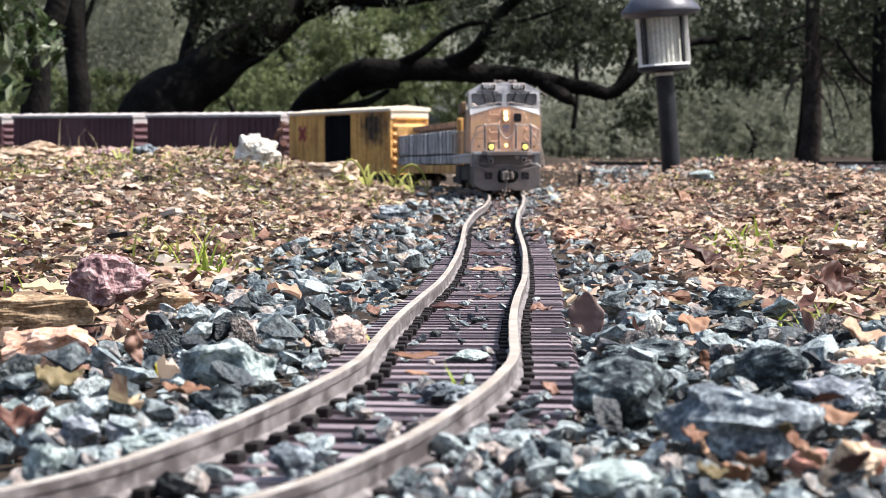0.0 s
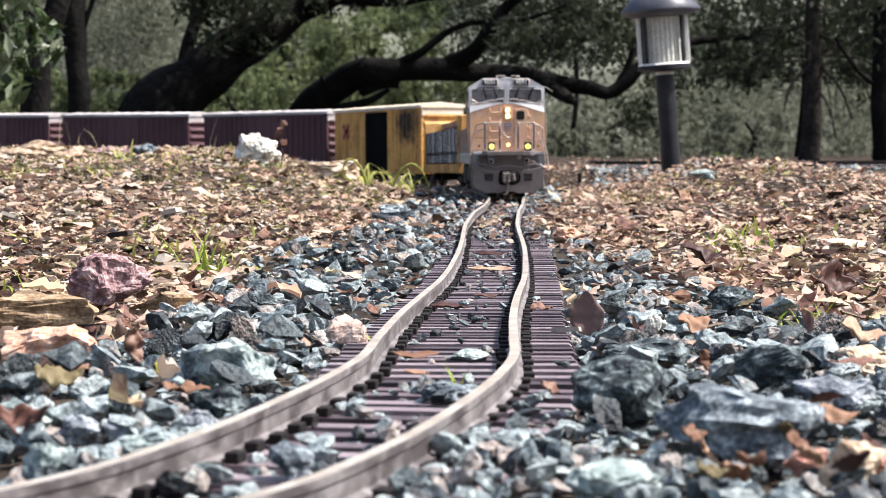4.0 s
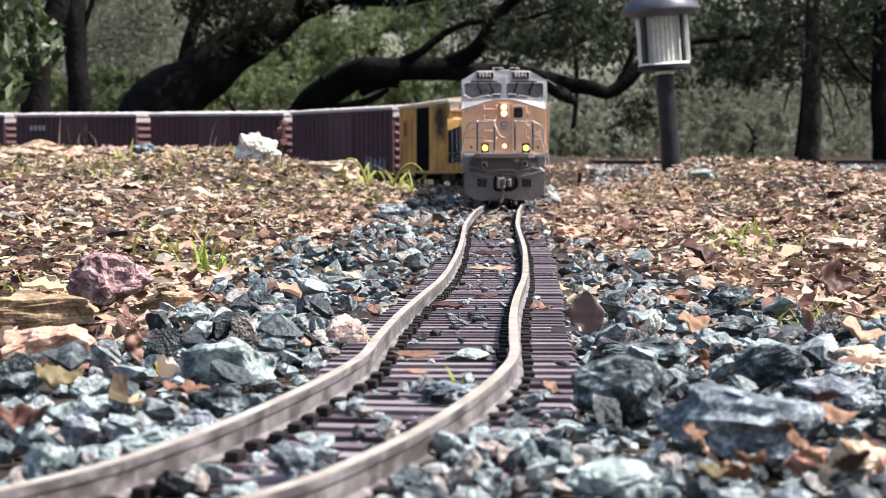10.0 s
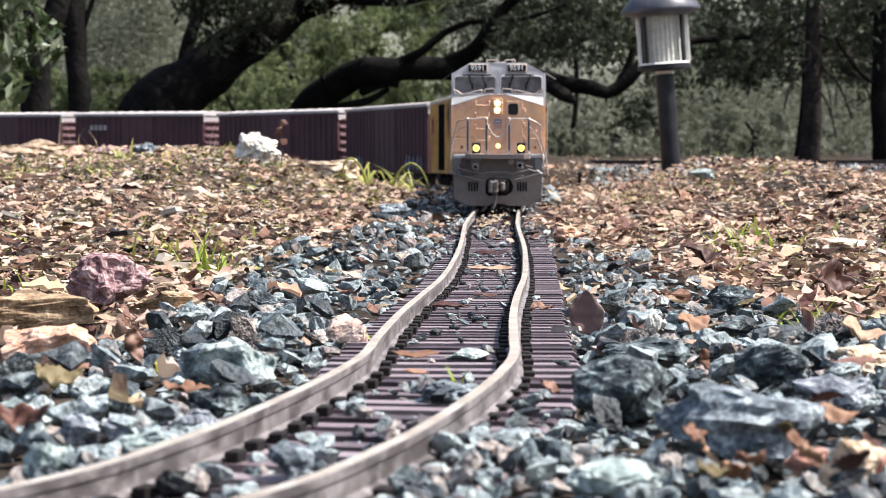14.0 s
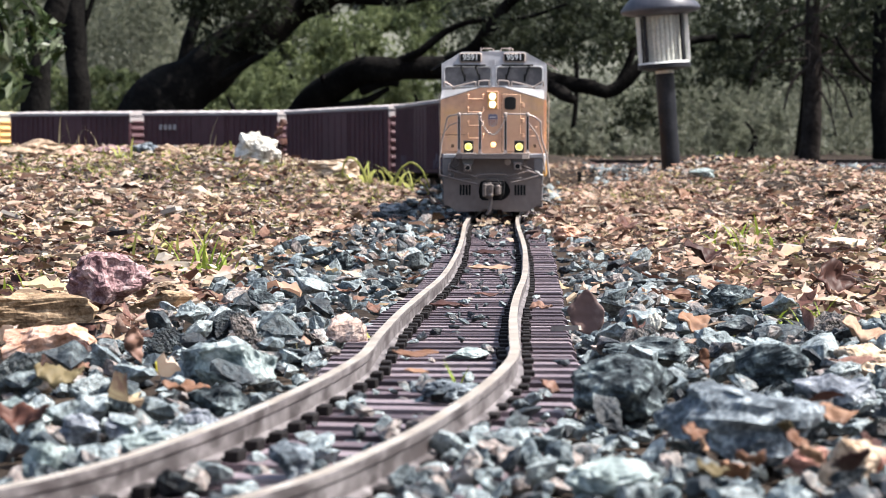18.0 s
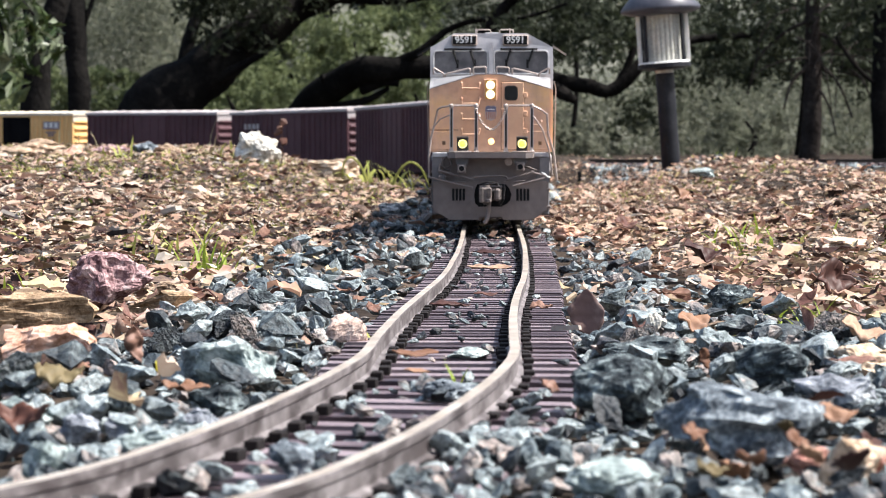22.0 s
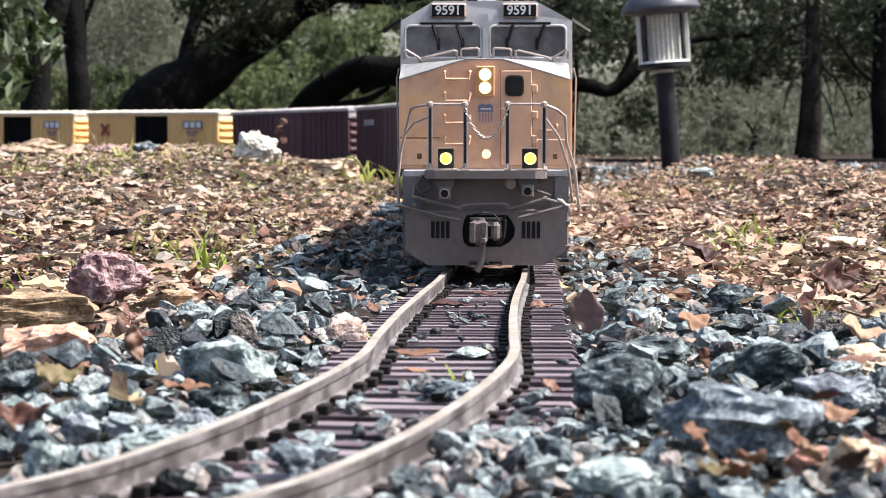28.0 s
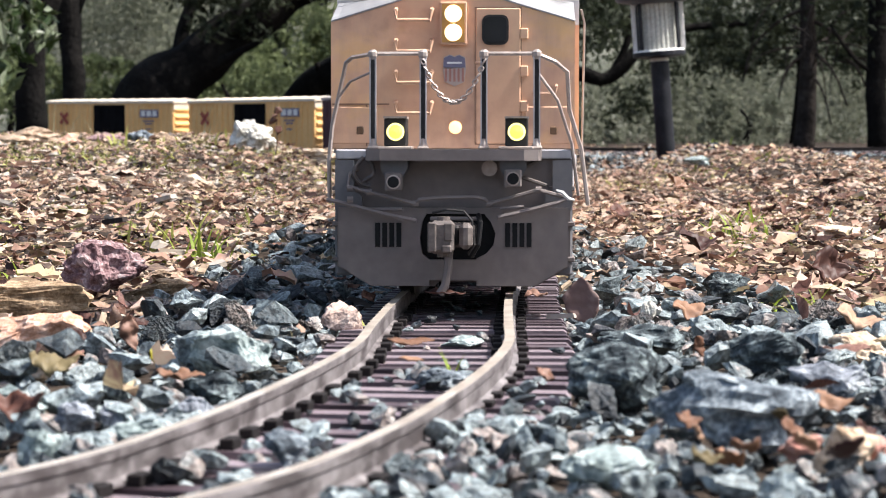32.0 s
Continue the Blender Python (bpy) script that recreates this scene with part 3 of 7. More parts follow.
def build_litter():
    rnd = random.Random(41)
    lit, chips, near = [], [], []
    for n, x0, x1, y0, y1, seed in ((3800, -0.36, 0.36, 0.55, 1.2, 11), (22000, -0.62, 0.62, 1.0, 2.2, 12), (42000, -1.15, 1.15, 2.0, 4.7, 13), (7000, -2.2, 2.6, 4.4, 8.0, 14), (16000, -3.2, 3.2, -1.6, 6.0, 15)):
        r, x, y, z, lat = spread(n, x0, x1, y0, y1, seed)
        sz = stone_zone(x, y, lat)
        u = r.uniform(size=len(x))
        for q in range(len(x)):
            inside = sz[q] > 0.5
            wide = 1.9 if seed == 15 else 1.0      # the ground farther out: fewer, larger pieces
            if wide > 1 and y[q] > 0 and abs(x[q]) < 0.1 + 0.23 * y[q]:
                continue
            if x[q] > 0.5 and y[q] > np.interp(x[q], P2P[:, 0], P2P[:, 1]) - 0.5 - 0.12 * (x[q] - 0.5) and u[q] > 0.05:        # the pale ballast of the second track lies bare
                continue
            deep = y[q] > 1.72 and abs(abs(lat[q]) - GAUGE / 2) > 0.006        # where leaves bury the ties
            if abs(lat[q]) < 0.043 and y[q] < 1.72:
                continue
            if (u[q] > 0.36 if deep else u[q] > 0.01) if abs(lat[q]) < 0.03 else inside and u[q] > (0.03 if y[q] < 0.85 else 0.075):
                continue
            if r.uniform() < (1.0 if inside and y[q] < 0.85 else 0.36 if lat[q] < 0 else 0.50):
                s = float(np.clip(wide * r.lognormal(-4.5, 0.42), 0.005, 0.025 * wide))
                spot = (x[q], y[q], z[q] + s * 0.15 + (0.0 if inside else 0.008 * r.uniform() ** 2) + (0.008 if deep and abs(lat[q]) < 0.06 else 0.010 if inside else 0.002), s)
                (near if 0.5 < y[q] < 1.5 and wide < 1.5 and 0.0125 < s < 0.020 and len(near) < 280 else lit).append(spot)
            else:
                s = float(np.clip(wide * r.lognormal(-4.95, 0.5), 0.0035, 0.025 * wide))
                chips.append((x[q], y[q], z[q] + (0.008 if deep and abs(lat[q]) < 0.06 else 0.003) + s * r.uniform(0, 0.25) + 0.006 * r.uniform() ** 2, s))
    b = root("leaf_litter", None, "dry brown fallen leaves lying over the ground", "leaf litter", kind="structure")
    tagged(part("far_leaves", raw("far_leaves", *scatter(lit, LEAVES_FAR, rnd, 0.21), M_LEAF_I, True), None, b), kind="stuff")
    me = [raw("leaf", v, f, M_LEAF, True) for v, f in LEAVES]
    for x, y, z, s in near:
        o = part("leaf", me[rnd.randrange(len(me))], None, b)
        o.matrix_basis = Matrix.LocRotScale((x, y, z), Euler((rnd.gauss(0, 0.4), rnd.gauss(0, 0.4), rnd.uniform(0, 6.28))), (s, s, s))
    ob = new("bark_mulch", raw("bark_mulch", *scatter(chips, CHIPSHAPES, rnd, 0.22), M_CHIP))
    tagged(ob, "tan and brown bark chips and twigs over the earth", "mulch", kind="stuff")


build_litter()


def build_green_bits():
    """Short grass and moss shreds over the banks."""
    r, x, y, z, lat = spread(17000, -1.2, 1.2, 1.2, 4.4, 77)
    ok = (np.abs(lat) > 0.16) & (bumps(x, y, 6, 79) + 0.25 * r.normal(size=len(x)) > np.where(lat < 0, 0.02, 0.36))
    sp = [(a, b, c + 0.006, float(q)) for a, b, c, q in zip(x[ok], y[ok], z[ok], r.uniform(0.006, 0.02, ok.sum()))]
    thin = [([(p[0], p[1] * 0.35, p[2]) for p in v], f) for v, f in LEAVES_FAR]
    ob = new("grass_shreds", raw("grass_shreds", *scatter(sp, thin, random.Random(5), 0.7), M_BITS, True))
    tagged(ob, "short yellow-green grass shreds among the mulch", "grass", kind="stuff")


M_BITS = leafy("yellow_green_shreds", [(0.10, 0.12, 0.03), (0.26, 0.27, 0.07), (0.45, 0.41, 0.16)], 0.5, 0.3)
build_green_bits()


def build_twigs():
    rnd = random.Random(91)
    for k in range(34):
        y = rnd.uniform(0.75, 3.2)
        x = rnd.choice((-1, 1)) * rnd.uniform(0.10, 0.06 + 0.20 * y) + 0.02
        n, a, length = 6, rnd.uniform(0, 6.28), rnd.uniform(0.02, 0.055) * (0.7 + 0.3 * y)
        pts = []
        for i in range(n):
            t = i / (n - 1) - 0.5
            px, py = length * t * math.cos(a), length * t * math.sin(a)
            pts.append((px + rnd.gauss(0, 0.0008), py + rnd.gauss(0, 0.0008), gz(x + px, y + py) - gz(x, y) + 0.006 + rnd.uniform(0, 0.003)))
        w = rnd.uniform(0.0006, 0.0013) * (0.8 + 0.2 * y)
        ob = new("twig", Shape().tube(pts, [w * (1 - 0.1 * i) for i in range(n)], 5).mesh("twig", M_TWIG))
        ob.location = (x, y, gz(x, y))
        tagged(ob, "thin dry brown twig lying on leaves", "twig", "fallen twigs")


M_TWIG = mat("dry_twig", [(0.06, 0.04, 0.03), (0.17, 0.12, 0.085), (0.32, 0.25, 0.19)], 80, 500, 0.85, bump=0.4)
build_twigs()

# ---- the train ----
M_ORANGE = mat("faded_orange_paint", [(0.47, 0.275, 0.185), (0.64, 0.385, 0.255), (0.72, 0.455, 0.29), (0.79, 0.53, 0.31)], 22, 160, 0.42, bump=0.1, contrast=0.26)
M_GREY = mat("weathered_grey_paint", [(0.28, 0.28, 0.298), (0.43, 0.425, 0.445), (0.58, 0.57, 0.58)], 22, 200, 0.5, bump=0.1, contrast=0.3)
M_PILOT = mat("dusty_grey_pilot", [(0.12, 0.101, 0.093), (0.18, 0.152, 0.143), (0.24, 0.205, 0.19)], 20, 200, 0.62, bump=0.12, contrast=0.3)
M_CAST = mat("dusty_cast_iron", [(0.05, 0.042, 0.038), (0.115, 0.096, 0.088), (0.21, 0.178, 0.162)], 120, 500, 0.6, metal=0.1, bump=0.3)
M_DARK = mat("dark_grime", [(0.012, 0.012, 0.013), (0.035, 0.033, 0.033), (0.07, 0.065, 0.06)], 40, 300, 0.65, spec=0.2)
M_BLACK = mat("black_paint", [(0.006, 0.006, 0.007), (0.015, 0.015, 0.016)], 30, 300, 0.5, spec=0.15)
M_STEEL = mat("worn_steel_bar", [(0.26, 0.205, 0.18), (0.40, 0.335, 0.30), (0.52, 0.45, 0.41)], 60, 400, 0.5, metal=0.25, bump=0.1)
M_GASKET = mat("pale_window_trim", [(0.4, 0.4, 0.41), (0.6, 0.6, 0.6)], 60, 400, 0.4, metal=0.2)
M_NOSETOP = mat("grimy_grey_nose_top", [(0.17, 0.17, 0.175), (0.28, 0.278, 0.285), (0.40, 0.395, 0.395)], 22, 200, 0.5, bump=0.1)
M_FADED = mat("faded_emblem_white", [(0.4, 0.33, 0.29), (0.52, 0.45, 0.41)], 60, 300, 0.6, bump=0)
M_SEAM = mat("dirty_seam", [(0.20, 0.11, 0.07), (0.34, 0.2, 0.13)], 40, 300, 0.6, bump=0)
# amber colour painted in for the headlights' bloom on recess and rings
M_RECESS_BLOOM = mat("amber_painted_bloom", [(0.48, 0.24, 0.06), (0.66, 0.38, 0.12)], 60, 300, 0.35, bump=0)
# orange darkened for the hood's shaded side; also serves the brown hatch latches
M_HOOD = mat("shade_darkened_orange", [(0.05, 0.035, 0.025), (0.16, 0.09, 0.05), (0.26, 0.15, 0.075)], 14, 120, 0.6, bump=0.1)
M_WHEEL = mat("steel_wheel", [(0.05, 0.045, 0.042), (0.12, 0.11, 0.1)], 60, 400, 0.45, metal=0.6)
M_WHITE = mat("white_lettering", [(0.7, 0.7, 0.68), (0.82, 0.82, 0.8)], 60, 300, 0.5, bump=0)
M_RED = mat("red_emblem_paint", [(0.36, 0.17, 0.14), (0.44, 0.22, 0.18)], 80, 300, 0.5, bump=0)
M_BLUE = mat("blue_emblem_paint", [(0.13, 0.13, 0.2), (0.2, 0.19, 0.27)], 80, 300, 0.5, bump=0)
# dark glass; its paler tones are reflections put into the base colour
M_PANE = mat("window_glass_painted_reflections", [(0.05, 0.051, 0.058), (0.10, 0.098, 0.107), (0.26, 0.25, 0.26)], 34, 90, 0.1, bump=0)
M_PANE_NOSE = mat("black_door_glass", [(0.008, 0.008, 0.009), (0.02, 0.02, 0.022)], 30, 90, 0.2, bump=0, spec=0.3)
M_HEAD = glow("headlight_glow", (1.0, 0.83, 0.50), 1.15)
# blue-grey frame paint, darkened so that it carries the shade under the deck
M_FRAME_SHADED = mat("blue_grey_frame_paint_shaded", [(0.08, 0.078, 0.085), (0.13, 0.127, 0.135), (0.18, 0.172, 0.178)], 24, 200, 0.6, bump=0.1)
M_DITCH = glow("ditch_light_glow", (1.0, 0.74, 0.10), 0.85)
M_STEP = glow("step_light_glow", (1.0, 0.66, 0.26), 1.3)
M_DITCH_RIM = glow("ditch_light_rim_glow", (1.0, 0.92, 0.33), 1.0)
grimy(M_ORANGE, (0.36, 0.235, 0.20), (55, 30, 9), 0.5, 0.72, 0.5)
grimy(M_ORANGE, (0.84, 0.50, 0.14), (14, 14, 20), 0.52, 0.68, 0.65)
grimy(M_GREY, (0.17, 0.165, 0.17), (50, 30, 12), 0.5, 0.72, 0.5)
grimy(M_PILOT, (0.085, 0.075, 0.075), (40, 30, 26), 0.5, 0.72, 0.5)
MM = 0.001


def mm(*a):
    return [q * MM for q in a]


def text_mesh(body, size, m, depth=0.0002):
    cu = bpy.data.curves.new("lettering", "FONT")
    cu.body, cu.size, cu.align_x, cu.align_y, cu.extrude = body, size, "CENTER", "CENTER", depth
    cu.offset = size * 0.022
    ob = bpy.data.objects.new("lettering", cu)
    scene.collection.objects.link(ob)
    me = bpy.data.meshes.new_from_object(ob.evaluated_get(bpy.context.evaluated_depsgraph_get()))
    bpy.data.objects.remove(ob)
    me.materials.clear()
    me.materials.append(m)
    return me


def face_front(x, y, z):
    """Pose of lettering that is read from the front of the engine."""
    return Matrix.Translation(mm(x, y, z)) @ pose(0, 0, 0, 90, 0, 0)


SPINS = []      # wheelsets to turn as the train rolls: (object, radius)


def wheelset(parent, y, r):
    w = root("wheelset", Matrix.Translation((0, y, r)))
    w.parent = parent
    ax = Shape().tube([(-0.026, 0, 0), (0.026, 0, 0)], 0.0025, 8)
    part("axle", ax, M_DARK, w)
    for sx in (-1, 1):
        sh = Shape()
        for x0, x1, rr in ((0.0195, 0.0212, r + 0.0018), (0.0212, 0.0262, r)):
            pts = [(rr * math.cos(a * math.pi / 10), rr * math.sin(a * math.pi / 10)) for a in range(20)]
            sh.prism(pts, sx * x0, sx * x1, "x")
        part("wheel", sh, M_WHEEL, w)
    SPINS.append((w, r))
    return w


def coupler(parent, y, z, out):
    """A knuckle coupler; out: -1 towards the front, 1 towards the rear."""
    c = Shape().box(*mm(-3.5, 3.5), *sorted((y, y + out * 0.018)), z - 0.004, z + 0.004, 0.001)
    part("coupler_shank", c, M_DARK, parent)
    k = Shape()
    k.box(*mm(-8.5, 1.5), *sorted((y + out * 0.014, y + out * 0.028)), z - 0.0072, z + 0.0062, 0.0016)
    k.box(*mm(3.5, 9), *sorted((y + out * 0.012, y + out * 0.026)), z - 0.0055, z + 0.0052, 0.0018)
    k.box(*mm(-9, 9.5), *sorted((y + out * 0.008, y + out * 0.015)), z - 0.005, z + 0.005, 0.0012)
    k.box(*mm(-9.2, -5.6), *sorted((y + out * 0.027, y + out * 0.0292)), z - 0.0066, z + 0.0058, 0.0006)
    k.box(*mm(-2.6, 1.2), *sorted((y + out * 0.027, y + out * 0.0288)), z - 0.0020, z + 0.0056, 0.0006)
    k.box(*mm(-3.6, 0.6), *sorted((y + out * 0.027, y + out * 0.0288)), z - 0.0068, z - 0.0036, 0.0006)
    k.tube([(-0.003, y + out * 0.021, z - 0.0088), (-0.003, y + out * 0.021, z + 0.0078)], 0.0028, 10)
    part("coupler_knuckle", k, M_CAST, parent, "dusty cast knuckle coupler")


def build_engine():
    e = root("locomotive", None, "orange and grey model diesel locomotive with lit headlights, rolling", "model train")
    # nose and cab: front at the local origin, rear towards +y, heights from the rail
    nose = Shape()
    top = [(-53, 118), (-12, 130.5), (10, 130.5), (51.5, 118)]
    f0 = [(-53, 64), *top, (51.5, 64)]
    b0 = [(-53, 64), (-53, 128), (-14, 131.5), (12, 131.5), (51.5, 128), (51.5, 64)]
    v = [mm(x, 18, z) for x, z in f0] + [mm(x, 56, z) for x, z in b0]
    nose.add(v, [(5, 4, 3, 2, 1, 0), (6, 7, 8, 9, 10, 11)] + [(i, (i + 1) % 6, 6 + (i + 1) % 6, 6 + i) for i in range(6)])
    nose_ob = part("nose", nose, M_ORANGE, e, "faded orange nose, dusty towards the bottom")
    lip = Shape()
    v = [mm(x, 17.6, z + dz) for dz in (0.1, 0.7) for x, z in top] + [mm(x, 55, (128.4 if abs(x) > 30 else 131.8) + dz) for dz in (0.1, 0.7) for x, z in top]
    lip.add(v, [(0, 1, 5, 4), (1, 2, 6, 5), (2, 3, 7, 6), (8, 9, 1, 0), (9, 10, 2, 1), (10, 11, 3, 2), (4, 5, 13, 12), (5, 6, 14, 13), (6, 7, 15, 14), (0, 4, 12, 8), (3, 11, 15, 7), (8, 12, 13, 9), (9, 13, 14, 10), (10, 14, 15, 11)])
    part("nose_top", lip, M_NOSETOP, e, "pale grey sloping nose top")
    door = Shape().box(*mm(9, 28.4, 17.2, 18.5, 66, 124), 0.0006)
    part("nose_door", door, M_ORANGE, nose_ob)
    part("door_gasket", Shape().box(*mm(8.7, 28.7, 17.7, 18.6, 65.6, 124.4)), M_SEAM, nose_ob)

    def rounded(x0, x1, z0, z1, r):
        out = []
        for cx, cz, a0 in ((x1 - r, z1 - r, 0), (x0 + r, z1 - r, 90), (x0 + r, z0 + r, 180), (x1 - r, z0 + r, 270)):
            out += [(cx + r * math.cos(radians(a0 + k * 22.5)), cz + r * math.sin(radians(a0 + k * 22.5))) for k in range(5)]
        return [mm(*p) for p in out]
    part("door_window_frame", Shape().prism(rounded(11.8, 23.2, 108.2, 121, 3.0), 0.0160, 0.0174), M_DARK, nose_ob)
    part("door_window", Shape().prism(rounded(12.7, 22.3, 109.1, 120.1, 2.4), 0.0156, 0.0162), M_PANE_NOSE, nose_ob, "dark rounded window of the nose door")
    for z in (113, 97, 82):
        part("hinge", Shape().box(*mm(28, 31.6, 16.6, 18.4, z - 2.4, z + 2.4), 0.0005), M_ORANGE, nose_ob)
    part("latch", Shape().box(*mm(8.6, 13, 16.6, 18.2, 100, 101.2), 0.0004), M_ORANGE, nose_ob)
    part("grab_iron", Shape().tube([mm(34, 18, 88), mm(34.6, 14, 87.4), mm(43, 14, 87.4), mm(43.6, 14, 90), mm(43.6, 18, 91)], 0.0007, 6), M_ORANGE, nose_ob)
    part("seam", Shape().box(*mm(-52.4, -28, 17.6, 18.4, 82.6, 83.3)), M_SEAM, nose_ob)
    part("seam", Shape().box(*mm(-38, -37.4, 17.6, 18.4, 65, 82.6)), M_SEAM, nose_ob)
    for x in (-43, 40):
        part("sand_hatch", Shape().box(*mm(x - 10, x + 10, 17.4, 18.6, 66, 82), 0.0005), M_ORANGE, nose_ob)
        part("hatch_latch", Shape().box(*mm(x + 1, x + 4, 16.9, 18.2, 70, 73.4), 0.0004), M_HOOD, nose_ob)
    housing = Shape().box(*mm(-6.2, 5.4, 15.2, 19, 108.2, 126.6), 0.0005)
    hh = part("headlight_housing", housing, M_ORANGE, e)
    part("headlight_recess", Shape().box(*mm(-5.2, 4.4, 14.9, 15.6, 109.2, 125.6)), M_RECESS_BLOOM, hh)
    for z in (121.4, 113.4):
        part("headlight_ring", Shape().disc(mm(-0.4, 14.7, z), 0.0041, 0.0008), M_RECESS_BLOOM, hh)
        part("headlight", Shape().disc(mm(-0.4, 14.4, z), 0.0037, 0.0008, bulge=0.0010), M_HEAD, hh, "lit warm white headlight")
    sl = part("step_light_ring", Shape().disc(mm(0.4, 17.4, 73), 0.0032, 0.001), M_ORANGE, e)
    part("step_light", Shape().disc(mm(0.4, 17.0, 73), 0.0027, 0.001, bulge=0.0006), M_STEP, sl, "small lit amber lamp")
    for z in (118.6, 105.4, 92, 79):
        pts = [mm(-25, 18, z + 5), mm(-25, 13.5, z + 4), mm(-24.4, 13.2, z), mm(-10.2, 13.2, z), mm(-9.6, 13.5, z + 4), mm(-9.6, 18, z + 5)]
        part("grab_iron", Shape().tube(pts, 0.00095, 6), M_ORANGE, e)
    em = Shape().prism([mm(*p) for p in ((-4.6, 103), (-2, 104.2), (0, 103.4), (2, 104.2), (4.6, 103), (5, 98), (4.2, 92.5), (0, 90.6), (-4.2, 92.5), (-5, 98))], 0.0174, 0.0182)
    shield = part("emblem", em, M_FADED, e, "faded red, white and blue shield emblem")
    part("emblem_band", Shape().prism([mm(*p) for p in ((-4.4, 102.6), (-2, 103.8), (0, 103), (2, 103.8), (4.4, 102.6), (4.7, 98.6), (-4.7, 98.6))], 0.0171, 0.0175), M_BLUE, shield)
    part("emblem_bar", Shape().box(*mm(-3.2, 3.2, 16.9, 17.2, 100.2, 101)), M_WHITE, shield)
    for i in range(5):
        x = -3.6 + 1.8 * i
        part("emblem_stripe", Shape().box(*mm(x - 0.45, x + 0.45, 17.1, 17.5, 92.6, 98.2)), M_RED, shield)
    # cab
    cab = Shape()
    sec = [(-54, 119), (-54, 156), (-33, 168.5), (31, 168.5), (54, 156), (54, 119)]
    v = [mm(x, 56 + (6 if z > 150 else 0), z) for x, z in sec] + [mm(x, 150, z) for x, z in sec]
    cab.add(v, [(5, 4, 3, 2, 1, 0), (6, 7, 8, 9, 10, 11)] + [(i, (i + 1) % 6, 6 + (i + 1) % 6, 6 + i) for i in range(6)])
    cab_ob = part("cab", cab, M_GREY, e, "weathered blue-grey cab above the nose")
    part("cab_side", Shape().box(*mm(-54, 54, 56.4, 150, 64, 120)), M_ORANGE, e)
    part("windshield_post", Shape().prism([mm(-2.4, 131), mm(1.6, 131), mm(1.2, 160), mm(-2.0, 160)], 0.0528, 0.0602), M_GREY, cab_ob)
    for s, (x0, x1) in ((-1, (-50.5, -3.4)), (1, (2.6, 49.5))):
        o, i = (x0, x1) if s < 0 else (x1, x0)
        rim = rounded(x0 - 0.4, x1 + 0.4, 132.6, 152.9, 3.4)
        rim = [(p[0], 0.0545, p[1]) for p in rim]
        part("window_gasket", Shape().tube(rim + rim[:2], 0.0009, 6, False), M_GASKET, cab_ob, "light metal window surround")
        part("windshield", Shape().prism(rounded(x0, x1, 133, 152.5, 3.2), 0.0546, 0.0556), M_PANE, cab_ob, "dark windshield pane")
        bar = Shape().box(*mm(min(o, i) + (9 if s < 0 else 5), max(o, i) - (5 if s < 0 else 9), 52.6, 54.6, 153.6, 154.9), 0.0004)
        part("wiper_bar", bar, M_BLACK, cab_ob)
        for fx, tx in ((0.36, 0.44), (0.68, 0.76)) if s < 0 else ((0.3, 0.22), (0.72, 0.62)):
            a, b = x0 + (x1 - x0) * fx, x0 + (x1 - x0) * tx
            part("wiper", Shape().tube([mm(a, 53.4, 153), mm((a + b) / 2, 52.6, 147), mm(b, 53.4, 141)], [0.0011, 0.0009, 0.0006], 5).box(*mm(b - 1.0, b + 1.0, 53.2, 54, 137.5, 145)), M_BLACK, cab_ob)
        for x_a, z_a, x_b, z_b in ((-50.8, 137.0, -41.6, 131.6), (-40.2, 131.4, -18.4, 136.6), (-15.6, 137.0, -4.6, 137.8)):
            feet = [(x_a, z_a - 5.0), (x_a, z_a), (x_b, z_b), (x_b, z_b - 5.0)]
            pts = [mm(-s * x, 48 if k in (0, 3) else 46, z) for k, (x, z) in enumerate(feet)]
            mid = [tuple(pts[1][q] * 0.93 + pts[2][q] * 0.07 + (0.0008 if q == 2 else 0) for q in range(3)), tuple(pts[1][q] * 0.07 + pts[2][q] * 0.93 + (0.0008 if q == 2 else 0) for q in range(3))]
            part("grab_iron", Shape().tube([pts[0], pts[1], *mid, pts[2], pts[3]], 0.0008, 6), M_STEEL, cab_ob)
        nb = part("number_board", Shape().box(*mm(*((-35.5, -12.5) if s < 0 else (9.5, 32.5)), 58.4, 68, 157.4, 167.2), 0.0012), M_STEEL, cab_ob)
        cx = -24 if s < 0 else 21
        part("number_panel", Shape().box(*mm(cx - 10.2, cx + 10.2, 57.9, 58.7, 158.6, 166)), M_BLACK, nb)
        d = part("digits", text_mesh("9591", 0.0082, M_WHITE), None, nb, "white digits on a black panel")
        d.matrix_basis = face_front(cx, 57.6, 162.3)
    for s in (-1, 1):
        part("mirror", Shape().prism([mm(s * 54, 158), mm(s * 66, 150), mm(s * 65.4, 149), mm(s * 54, 156)], 0.062, 0.066 if s > 0 else 0.080), M_BLACK if s < 0 else M_STEEL, cab_ob)
        part("side_window", Shape().box(*sorted(mm(s * 53.6, s * 54.6)), *mm(80, 128, 128, 150), 0.0004), M_PANE, cab_ob)
    part("cab_roof_hatch", Shape().box(*mm(-6, 6, 70, 96, 168, 169.8), 0.0006), M_GREY, cab_ob)
    for x in (-14, 16):
        part("roof_antenna", Shape().tube([mm(x, 74, 168), mm(x, 74, 173.5)], 0.0007, 6), M_STEEL, cab_ob)
